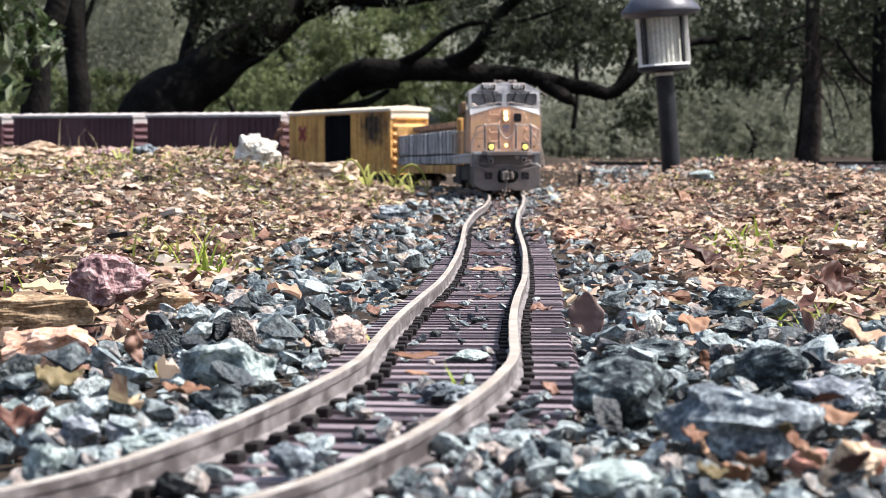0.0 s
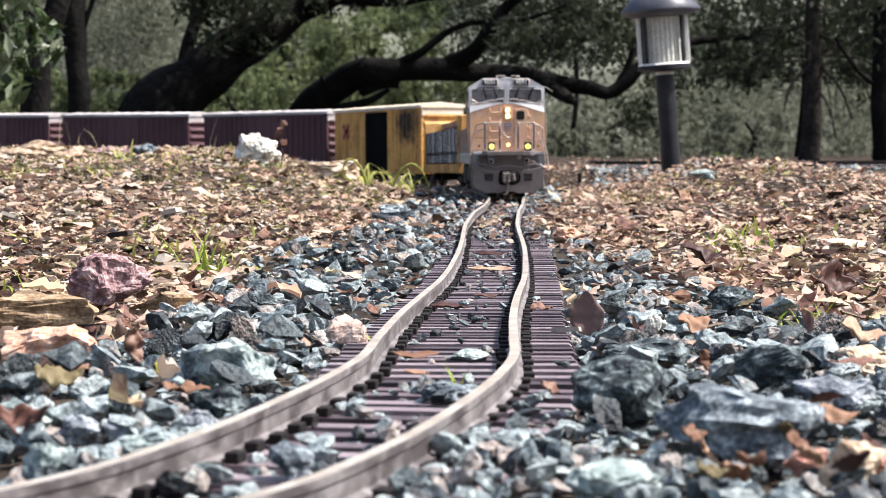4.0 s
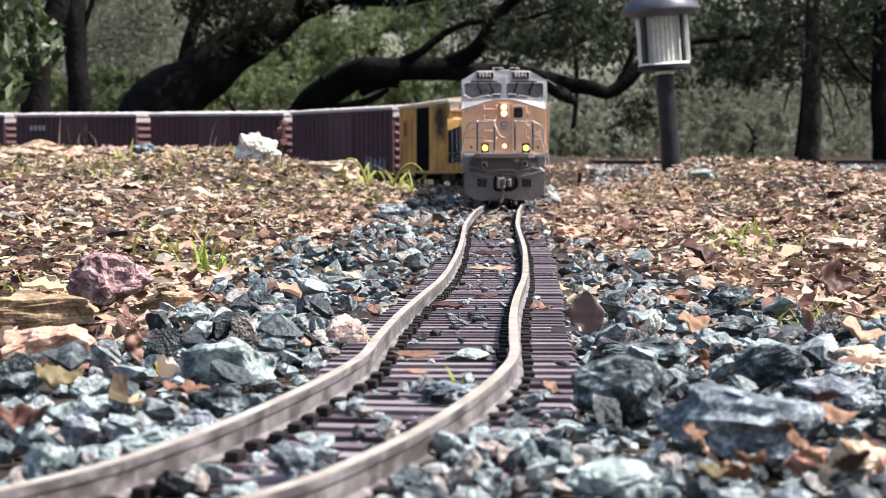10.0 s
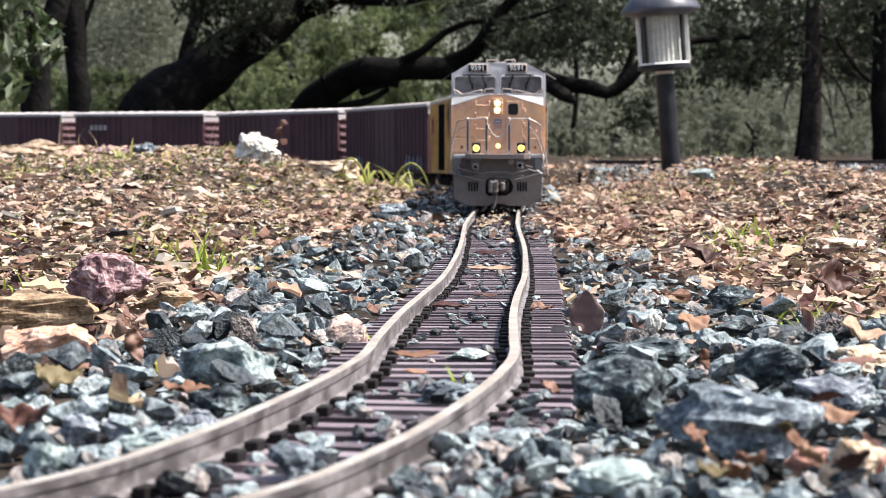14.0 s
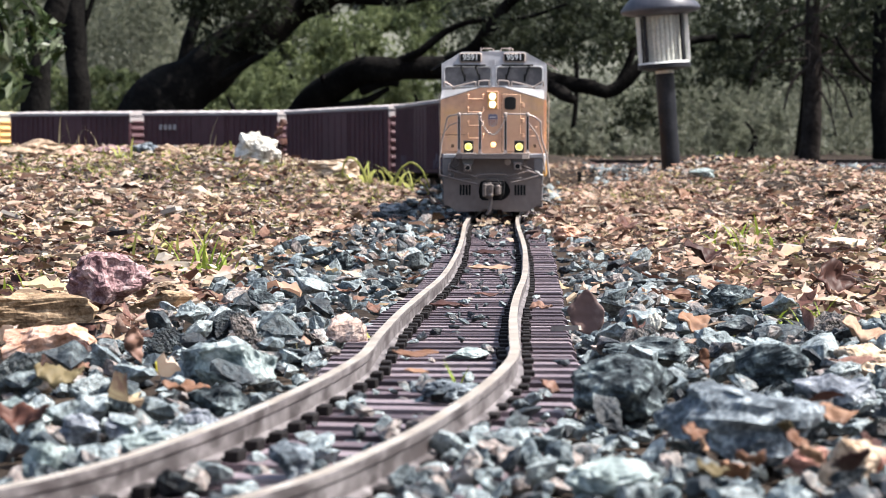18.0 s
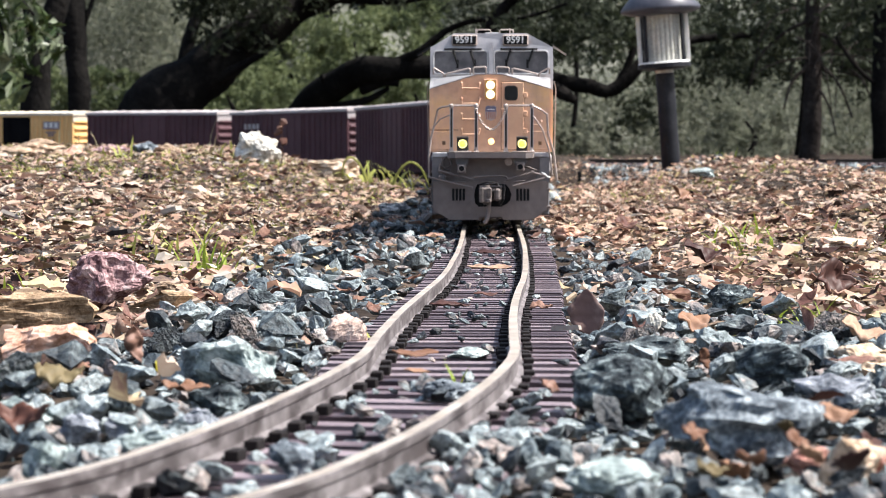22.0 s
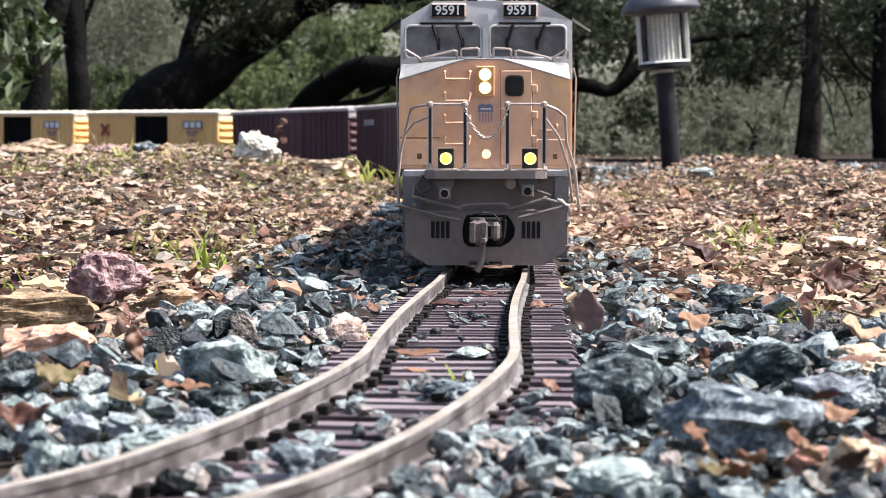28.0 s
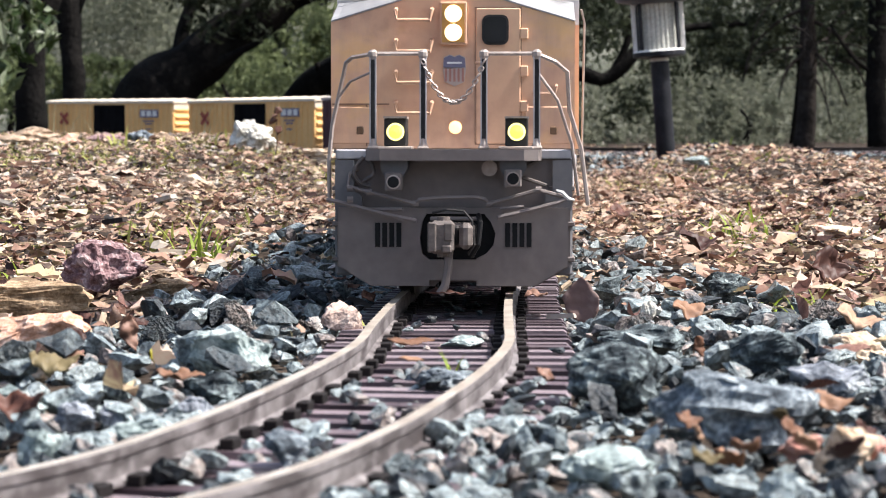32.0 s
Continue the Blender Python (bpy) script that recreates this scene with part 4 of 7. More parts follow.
    for x in (-7, 13):
        part("roof_grab_iron", Shape().tube([mm(x - 6, 68, 168), mm(x - 6, 68, 171), mm(x - 5, 68, 172), mm(x + 5, 68, 172), mm(x + 6, 68, 171), mm(x + 6, 68, 168)], 0.0007, 6), M_STEEL, cab_ob)
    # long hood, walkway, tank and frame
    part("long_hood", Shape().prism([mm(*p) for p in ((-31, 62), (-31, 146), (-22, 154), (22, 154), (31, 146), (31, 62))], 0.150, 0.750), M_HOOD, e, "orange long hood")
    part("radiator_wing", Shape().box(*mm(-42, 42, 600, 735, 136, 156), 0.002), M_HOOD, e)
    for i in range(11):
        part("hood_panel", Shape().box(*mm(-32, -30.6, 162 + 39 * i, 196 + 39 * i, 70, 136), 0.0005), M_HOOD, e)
    part("walkway", Shape().box(*mm(-53, 53, 56, 758, 56, 62), 0.001), M_GREY, e)
    part("side_sill", Shape().box(*mm(-52, 52, 60, 752, 46, 56), 0.001), M_GREY, e)
    part("fuel_tank", Shape().box(*mm(-46, 46, 255, 500, 14, 46), 0.006), M_DARK, e)
    for y in range(170, 750, 48):
        part("handrail_post", Shape().tube([mm(-51.5, y, 60), mm(-51.5, y, 100)], 0.0006, 5), M_STEEL, e)
    part("side_handrail", Shape().tube([mm(-51.5, 150, 100), mm(-51.5, 750, 100)], 0.0006, 5), M_STEEL, e)
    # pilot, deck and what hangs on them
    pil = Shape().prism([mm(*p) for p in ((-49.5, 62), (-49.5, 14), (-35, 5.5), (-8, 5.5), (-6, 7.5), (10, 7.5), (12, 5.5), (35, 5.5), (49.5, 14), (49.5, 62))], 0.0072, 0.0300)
    pilot = part("pilot", pil, M_PILOT, e, "dusty grey pilot behind a plough plate of the same paint")
    plow = Shape().prism([mm(*p) for p in ((-48.5, 39), (-48.5, 14.5), (-34.6, 6), (-10, 6), (-10, 17), (-13, 19.5), (-14, 26), (-13, 33), (-11.5, 36), (-11.5, 39))], 0.0015, 0.0062)
    plow.prism([mm(-p[0], p[1]) for p in ((-48.5, 39), (-48.5, 14.5), (-34.6, 6), (-10, 6), (-10, 17.5), (-14, 19.5), (-17, 23), (-18, 28), (-16, 33), (-13.5, 36), (-13.5, 39))], 0.0015, 0.0062)
    plow.box(*mm(-10.0, 10.0, 1.5, 6.2, 8.4, 17.0))
    plow.box(*mm(-11.8, 13.8, 1.6, 6.1, 36.4, 38.9))
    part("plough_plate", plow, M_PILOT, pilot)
    for cx in (-27.3, 27.6):
        for i in range(4):
            x = cx - 4.5 + 3 * i
            part("grille_slot", Shape().box(*mm(x - 1.05, x + 1.05, 1.0, 2.4, 22.4, 32.6)), M_BLACK, pilot)
    part("coupler_pocket", Shape().box(*mm(-19, 19, 6.4, 7.8, 9, 38.5)), M_BLACK, pilot)
    part("coupler_box", Shape().box(*mm(-9, 10, -3, 6, 22, 33), 0.0015), M_DARK, pilot)
    part("coupler_bar", Shape().box(*mm(-9.4, 11.6, -5, -3, 33.6, 35.4), 0.0005), M_PILOT, pilot)
    coupler(e, 0.0, 0.028, -1)
    part("uncoupling_lever", Shape().tube([mm(-53, -2, 42.4), mm(-48, -3, 41.4), mm(-28, -4, 36.2), mm(-15, -5, 33.6)], 0.0010, 6), M_PILOT, e)
    part("uncoupling_lever", Shape().tube([mm(47, -2, 42.6), mm(44, -3, 41.2), mm(30, -4, 37.6), mm(19, -5, 35)], 0.0010, 6), M_PILOT, e)
    part("lever_stub", Shape().tube([mm(-32, -2, 38.2), mm(-21, -3, 38.4)], 0.0009, 6), M_PILOT, e)
    part("lever_stub", Shape().tube([mm(20, -3, 38.6), mm(30, -2, 39.4)], 0.0009, 6), M_PILOT, e)
    for x, z in ((-43, 47.2), (-35, 45.6), (-15.5, 40.8), (15.2, 40.8), (36, 46.6), (-43, 42.5)):
        part("pipe_joint", Shape().tube([mm(x - 1.2, -4, z), mm(x + 1.2, -4, z)], 0.0014, 8), M_PILOT, e)
    part("air_hose", Shape().tube([mm(-1, -9, 24), mm(-1.5, -12, 14), mm(-2.6, -13, 7), mm(-5, -13, 3.4)], 0.0018, 8), M_PILOT, e, "hanging grey brake hose")
    part("cut_lever", Shape().tube([mm(-8, -10, 37), mm(-2, -14, 38.5), mm(5, -14, 38), mm(8.5, -15, 34), mm(9.5, -15, 24), mm(7, -14, 20)], 0.0006, 6), M_DARK, e)
    part("signal_hose", Shape().tube([mm(11, -6, 36), mm(12, -12, 33), mm(11, -14, 24), mm(8, -13, 19)], 0.0012, 7), M_BLACK, e)
    part("air_pipe", Shape().tube([mm(-40, 3, 55.5), mm(-43.5, 0, 53), mm(-44, -3, 48), mm(-35, -4, 45.5), mm(-24, -4, 43), mm(-16, -4, 40.7), mm(-14, -5, 42.4), mm(-6, -5, 43.2), mm(10, -5, 43.6), mm(13.6, -5, 42.6), mm(15.4, -4, 40.8), mm(24, -4, 43.2), mm(36, -4, 46.6), mm(41, -3, 45.2), mm(46, -1, 43.8)], 0.0009, 6), M_PILOT, e)
    for i, (x, dx) in enumerate(((-37, -3), (-38, 3), (37, 8))):
        _, run = spline([mm(x, 4, 60), mm(x - dx, 1, 57 - i), mm(x - dx * 1.2, 0, 53), mm(x - 1, 0, 49.5), mm(x + 3, 0, 48)], 0.0008)
        part("hose", Shape().tube([tuple(q) for q in run], 0.0009, 7), M_CAST, e)
    part("white_tag", Shape().tube([mm(43.5, -2, 46.5), mm(46, -3, 45.5), mm(48.5, -2, 43), mm(51, 2, 42.4)], [0.0004, 0.0009, 0.0008, 0.0004], 6), M_WHITE, e)
    deck = Shape().prism([mm(*p) for p in ((-37, 6), (-36, -9), (-30, -12), (30, -12), (36, -9), (37.5, 6))], 0.0588, 0.0635, "z")
    part("anticlimber", deck, M_PILOT, e, "dusty front deck with a scuffed edge")
    part("deck", Shape().box(*mm(-50, 50, 5, 58, 59.5, 63.6), 0.0006), M_GREY, e)
    for s in (-1, 1):
        st = part("step_well", Shape().box(*sorted(mm(s * 39, s * 50.5)), *mm(8, 40, 10, 60), 0.001), M_FRAME_SHADED, e)
        for z in (16, 31, 46):
            part("step", Shape().box(*sorted(mm(s * 40, s * 51.5)), *mm(6, 36, z, z + 2), 0.0004), M_PILOT, st)
    part("side_plate", Shape().prism([mm(*p) for p in ((-50, 38), (-38.6, 38), (-38.6, 44), (-42, 46), (-42, 59), (-50, 59))], 0.0030, 0.0060), M_FRAME_SHADED, e)
    part("side_plate", Shape().prism([mm(*p) for p in ((50, 38), (38.6, 38), (38.6, 44), (42, 46), (42, 59), (50, 59))], 0.0030, 0.0060), M_FRAME_SHADED, e)
    for cx in (-23.6, 26.9):
        b = part("ditch_light_box", Shape().box(*mm(cx - 4.8, cx + 4.8, -8, 2, 64.6, 76.6), 0.0006), M_DARK, e)
        part("ditch_light_hood", Shape().prism([mm(*p) for p in ((-10, 77.2), (2, 77.2), (2, 76.2), (-10, 76.5))], (cx - 5) * MM, (cx + 5) * MM, "x"), M_STEEL, b)
        part("ditch_light_ring", Shape().disc(mm(cx, -8.3, 70.8), 0.0041, 0.001), M_DARK, b)
        part("ditch_light_rim", Shape().disc(mm(cx, -8.8, 70.8), 0.0037, 0.001), M_DITCH_RIM, b)
        part("ditch_light", Shape().disc(mm(cx, -9.0, 70.8), 0.0029, 0.001, bulge=0.0012), M_DITCH, b, "lit yellow ditch light")
        part("ditch_light_foot", Shape().box(*mm(cx - 7.6, cx + 7, -10, 3, 63.4, 64.8), 0.0004), M_STEEL, b)
    for cx, up in ((-24.4, 2.0), (25.4, 3.4)):
        b = part("lamp_bracket", Shape().prism([mm(*p) for p in ((-5.6, 59), (5.6, 59), (5.6, 55.5), (3.4, 51.5), (-3.4, 51.5), (-5.6, 55.5))], -0.006, 0.024).moved(Matrix.Translation((cx * MM, 0, 0))), M_FRAME_SHADED, e)
        part("marker_lamp", Shape().box(*mm(cx - 3.6, cx + 3.6, -10, 2, 44.2 + up, 51.8 + up), 0.0006), M_PILOT, b)
        part("marker_ring", Shape().disc(mm(cx, -10.4, 47.9 + up), 0.0030, 0.001), M_STEEL, b)
        part("marker_lens", Shape().disc(mm(cx, -10.9, 47.9 + up), 0.0024, 0.001), M_BLACK, b)
    part("receptacle", Shape().disc(mm(15.4, -1.5, 55.6), 0.0033, 0.004), M_STEEL, e)
    for x in (-33.2, -12.2, 13.2, 35.2):
        ps = part("handrail_post", Shape().box(*mm(x - 0.9, x + 0.9, -6.2, -4.6, 63.4, 103)), M_DARK, e)
        for q in (-1.15, 1.15):
            part("post_flange", Shape().box(*mm(x + q - 0.28, x + q + 0.28, -6.9, -4.4, 64, 103)), M_GREY, ps)
        part("post_cap", Shape().tube([mm(x, -5.5, 101), mm(x, -5.5, 102.4), mm(x, -5.5, 104), mm(x, -5.5, 105)], [0.0014, 0.0021, 0.0021, 0.0012], 10), M_STEEL, ps)
        part("post_foot", Shape().box(*mm(x - 2.4, x + 2.4, -8, -3, 63.4, 64.8), 0.0005).tube([mm(x, -5.6, 64.4), mm(x, -5.6, 68)], [0.0022, 0.0010], 8), M_STEEL, ps)
    part("front_handrail", Shape().tube([mm(-12.2, -5.5, 103.4), mm(-33.2, -5.5, 103.4), mm(-42, -3, 102), mm(-45, 1, 100), mm(-47.5, 4, 90), mm(-51.5, 8, 74), mm(-53, 9, 60), mm(-53, 10, 42)], 0.00095, 6), M_STEEL, e)
    part("front_handrail", Shape().tube([mm(13.2, -5.5, 103.4), mm(35.2, -5.5, 103.4), mm(43, -3, 100), mm(48, 2, 96), mm(49, 6, 80), mm(54, 8, 64), mm(57, 10, 40)], 0.00095, 6), M_STEEL, e)
    part("front_handrail", Shape().tube([mm(35.2, -5.5, 96), mm(44, -1, 84), mm(50, 5, 66), mm(53, 8, 44)], 0.0007, 6), M_STEEL, e)
    part("front_handrail", Shape().tube([mm(-33.2, -5.5, 96), mm(-43, -2, 92), mm(-48, 4, 86)], 0.0006, 6), M_STEEL, e)
    for s in (-1, 1):
        part("cab_handrail", Shape().tube([mm(s * 55.5, 62, 62), mm(s * 56.5, 60, 120), mm(s * 55, 58, 126)], 0.0006, 6), M_STEEL, e)
    ch = Shape()
    for i in range(22):
        t = i / 21
        x, z = -12.2 + 25.4 * t, 100 - 17 * (1 - (2 * t - 1) ** 2)
        a = math.atan(17 * 4 * (2 * t - 1) / 25.4 / 1.0 * 0.5)
        ring = Shape().tube([(0.0013 * math.cos(k * 0.7854) * 1.0, 0, 0.0008 * math.sin(k * 0.7854)) for k in range(9)], 0.00042, 4, False)
        ring.moved(Matrix.Translation(mm(x, -7, z)) @ Euler((math.pi / 2 * (i % 2), -a, 0)).to_matrix().to_4x4())
        ch.add(ring.v, ring.f)
    part("chain", ch, M_STEEL, e, "thin safety chain across the deck gap")
    for y0 in (0.045, 0.54):
        part("truck_frame", Shape().box(-0.047, -0.040, y0, y0 + 0.17, 0.010, 0.045, 0.003).box(0.040, 0.047, y0, y0 + 0.17, 0.010, 0.045, 0.003).box(-0.04, 0.04, y0 + 0.07, y0 + 0.1, 0.02, 0.03), M_DARK, e)
        for k in range(3):
            wheelset(e, y0 + 0.02 + 0.065 * k, 0.0175)
    coupler(e, 0.755, 0.028, 1)
    return e


M_YEL = mat("railcar_yellow", [(0.72, 0.42, 0.155), (0.80, 0.50, 0.205), (0.85, 0.57, 0.27)], 12, 120, 0.55, bump=0.1, contrast=0.3)
M_YEL_OLD = mat("rusty_railcar_yellow", [(0.28, 0.13, 0.055), (0.62, 0.35, 0.11), (0.76, 0.48, 0.17)], 16, 140, 0.6, bump=0.15, contrast=0.22)
M_MAROON = mat("maroon_railcar_paint", [(0.05, 0.021, 0.027), (0.08, 0.034, 0.043), (0.112, 0.051, 0.062)], 14, 140, 0.6, bump=0.1, contrast=0.3)
M_DOOR = mat("matt_black_door", [(0.004, 0.004, 0.005), (0.010, 0.010, 0.011)], 30, 300, 0.95, bump=0, spec=0.03)
M_ROOF = mat("weathered_roof", [(0.30, 0.265, 0.26), (0.42, 0.385, 0.38), (0.52, 0.485, 0.48)], 20, 200, 0.6, bump=0.15)
M_ROOF_Y = mat("pale_yellow_roof", [(0.55, 0.46, 0.33), (0.68, 0.6, 0.48), (0.75, 0.69, 0.58)], 20, 200, 0.6, bump=0.15)
M_XRED = mat("dull_red_emblem", [(0.28, 0.05, 0.04), (0.4, 0.08, 0.06)], 60, 300, 0.6, bump=0)
M_WRAP = mat("lumber_wrap", [(0.12, 0.12, 0.13), (0.78, 0.78, 0.79), (0.92, 0.92, 0.92)], 60, 300, 0.45, bump=0.5, contrast=0.2)
M_GRAF = mat("pale_sprayed_paint", [(0.09, 0.05, 0.06), (0.20, 0.24, 0.34), (0.38, 0.44, 0.55)], 70, 300, 0.6, bump=0, contrast=0.18)
grimy(M_YEL_OLD, (0.20, 0.085, 0.045), (30, 60, 5), 0.5, 0.7, 0.55)


def sooted(m, at, size, col):
    """A soft dark stain of one place, ragged by noise."""
    n, l = m.node_tree.nodes, m.node_tree.links
    b = n["Principled BSDF"]
    old = b.inputs["Base Color"].links[0].from_socket
    tc, mp, ln, t, ad, r, mx = (n.new("ShaderNode" + k) for k in ("TexCoord", "Mapping", "VectorMath", "TexNoise", "Math", "MapRange", "Mix"))
    mp.inputs["Location"].default_value, mp.inputs["Scale"].default_value = [-a / q for a, q in zip(at, size)], [1 / q for q in size]
    ln.operation, ad.operation, mx.data_type = "LENGTH", "MULTIPLY_ADD", "RGBA"
    t.inputs["Scale"].default_value, t.inputs["Detail"].default_value = 55, 5
    l.new(tc.outputs["Object"], mp.inputs[0])
    l.new(tc.outputs["Object"], t.inputs["Vector"])
    l.new(mp.outputs[0], ln.inputs[0])
    l.new(t.outputs[0], ad.inputs[0])
    ad.inputs[1].default_value = 1.3
    l.new(ln.outputs["Value"], ad.inputs[2])
    r.inputs[1].default_value, r.inputs[2].default_value, r.inputs[3].default_value, r.inputs[4].default_value = 1.05, 1.75, 0.95, 0.0
    l.new(ad.outputs[0], r.inputs[0])
    l.new(r.outputs[0], mx.inputs[0])
    l.new(old, mx.inputs[6])
    mx.inputs[7].default_value = (*col, 1)
    l.new(mx.outputs[2], b.inputs["Base Color"])
    return m


M_YEL_SOOT = mat("sooty_railcar_yellow", [(0.34, 0.16, 0.06), (0.68, 0.39, 0.115), (0.79, 0.50, 0.175)], 16, 140, 0.6, bump=0.15, contrast=0.22)
grimy(M_YEL_SOOT, (0.22, 0.09, 0.05), (30, 60, 5), 0.5, 0.7, 0.6)
sooted(M_YEL_SOOT, (-0.05, -0.165, 0.135), (0.06, 0.068, 0.052), (0.016, 0.013, 0.011))
HALF, WID, LOW, EAVE = 0.235, 0.0485, 0.025, 0.1705


def build_boxcar(label, paint, roof, emblem=None):
    c = root("boxcar", None, label, "model boxcar", "boxcars of the train")
    body = part("body", Shape().prism([(-WID, LOW), (-WID, EAVE - 0.002), (WID, EAVE - 0.002), (WID, LOW)], -HALF, HALF), paint, c)
    rf = Shape().prism([(-WID - 0.0045, EAVE - 0.004), (-WID - 0.0045, EAVE + 0.002), (-WID, EAVE + 0.004), (0, EAVE + 0.008), (WID, EAVE + 0.004), (WID + 0.0045, EAVE + 0.002), (WID + 0.0045, EAVE - 0.004)], -HALF - 0.006, HALF + 0.006)
    rp = part("roof", rf, roof, c, "weathered pale metal roof")
    for i in range(13):
        y = -HALF + 0.012 + i * (2 * HALF - 0.024) / 12
        part("roof_rib", Shape().prism([(-WID - 0.0045, EAVE + 0.001), (0, EAVE + 0.007), (WID + 0.0045, EAVE + 0.001), (WID + 0.0045, EAVE + 0.0032), (0, EAVE + 0.0094), (-WID - 0.0045, EAVE + 0.0032)], y - 0.0015, y + 0.0015), roof, rp)
    for s in (-1, 1):
        part("side_sill", Shape().box(*sorted((s * WID, s * (WID + 0.002))), -HALF, HALF, LOW, LOW + 0.007), paint, c)
        part("top_chord", Shape().box(*sorted((s * WID, s * (WID + 0.002))), -HALF, HALF, EAVE - 0.009, EAVE - 0.0025), paint, c)
        d = part("door", Shape().box(*sorted((s * WID, s * (WID + 0.0035))), -0.058, 0.058, LOW + 0.006, EAVE - 0.008, 0.001), M_DOOR if paint is not M_MAROON else M_MAROON, c, "plain sliding side door")
        for q in (-0.030, 0.0, 0.030):
            part("door_rib", Shape().box(*sorted((s * (WID + 0.0034), s * (WID + 0.0048))), q - 0.0016, q + 0.0016, LOW + 0.01, EAVE - 0.012, 0.0004), M_DOOR if paint is not M_MAROON else M_MAROON, d)
        n = 9
        for half in (-1, 1):
            for i in range(n):
                y = half * (0.066 + i * (HALF - 0.070) / (n - 1))
                part("side_post", Shape().prism([(s * WID, y - 0.0032), (s * (WID + 0.0034), y - 0.0018), (s * (WID + 0.0034), y + 0.0018), (s * WID, y + 0.0032)], LOW + 0.006, EAVE - 0.008, "z"), paint, c)
        for i in range(7):
            z = LOW + 0.014 + i * 0.0185
            part("end_rib", Shape().prism([(s * HALF, z - 0.0058), (s * (HALF + 0.0042), z - 0.002), (s * (HALF + 0.0042), z + 0.002), (s * HALF, z + 0.0058)], -WID + 0.006, WID - 0.006, "x"), paint, c)
        part("end_fascia", Shape().box(-WID - 0.001, WID + 0.001, *sorted((s * HALF, s * (HALF + 0.0035))), EAVE - 0.021, EAVE - 0.0045, 0.0008), roof, c, "pale panel at the top of the end")
        part("corner_post", Shape().box(WID - 0.005, WID + 0.0015, *sorted((s * (HALF - 0.004), s * (HALF + 0.0015))), LOW, EAVE - 0.002), paint, c)
        part("corner_post", Shape().box(-WID - 0.0015, -WID + 0.005, *sorted((s * (HALF - 0.004), s * (HALF + 0.0015))), LOW, EAVE - 0.002), paint, c)
        part("truck_frame", Shape().box(-0.042, -0.036, s * 0.17 - 0.036, s * 0.17 + 0.036, 0.010, 0.024, 0.003).box(0.036, 0.042, s * 0.17 - 0.036, s * 0.17 + 0.036, 0.010, 0.024, 0.003).box(-0.036, 0.036, s * 0.17 - 0.008, s * 0.17 + 0.008, 0.016, 0.026), M_DARK, c)
        for q in (-0.026, 0.026):
            wheelset(c, s * 0.17 + q, 0.0145)
        coupler(c, s * HALF, 0.026, s)
    part("underframe", Shape().box(-0.02, 0.02, -HALF + 0.005, HALF - 0.005, 0.020, LOW + 0.001), M_DARK, c)
    x = -(WID + 0.0049)
    if emblem == "cross":
        for a in (45, -45):
            o = part("emblem_bar", Shape().box(-0.0004, 0.0004, -0.020, 0.020, -0.0046, 0.0046), M_XRED, c, "dull red cross emblem")
            o.matrix_basis = Matrix.Translation((x, 0.170, 0.128)) @ pose(0, 0, 0, a, 0, 0)
        part("mark_panel", Shape().box(x - 0.0004, x + 0.0004, -0.186, -0.118, 0.130, 0.150), M_BLUE, c, "blue-grey reporting mark")
        for k in range(3):
            part("mark_bar", Shape().box(x - 0.0012, x - 0.0004, -0.180 + k * 0.021, -0.166 + k * 0.021, 0.133, 0.147), M_WHITE, c)
        for z, w in ((0.121, 0.020), (0.114, 0.012), (0.100, 0.010)):
            part("mark_bar", Shape().box(x - 0.0004, x + 0.0004, -0.150 - w, -0.150 + w, z - 0.0018, z + 0.0018), M_BLUE, c)
    if emblem == "old":
        for a in (45, -45):
            o = part("emblem_bar", Shape().box(-0.0004, 0.0004, -0.022, 0.022, -0.006, 0.006), M_XRED, c, "dull red cross emblem")
            o.matrix_basis = Matrix.Translation((x, 0.165, 0.122)) @ pose(0, 0, 0, a, 0, 0)
    if emblem == "sprayed":
        pitch = (HALF - 0.070) / 8
        for half, i0, i1 in ((-1, 2, 7), (1, 3, 6)):
            for i in range(i0, i1):
                y = half * (0.066 + (i + 0.5) * pitch)
                w, low = pitch * 0.5 - 0.0028, LOW + 0.008
                tops = [low + RS.uniform(0.012, 0.034) for _ in range(5)]
                pts = [(y - w, low), (y + w, low)] + [(y + w - 0.5 * w * q, tops[q]) for q in range(5)]
                part("sprayed_patch", Shape().prism(pts, -WID - 0.0006, -WID + 0.001, "x"), M_GRAF, c, "pale blue sprayed paint between the ribs")
    if emblem == "bars":
        for k in range(4):
            part("mark_bar", Shape().box(x - 0.0004, x + 0.0006, 0.165 - k * 0.017, 0.176 - k * 0.017, 0.130, 0.143), M_ROOF, c, "faded pale reporting mark")
    return c


M_RUSTY = mat("rust_brown_beam", [(0.07, 0.03, 0.018), (0.16, 0.075, 0.04), (0.32, 0.19, 0.09)], 30, 200, 0.75, bump=0.2)


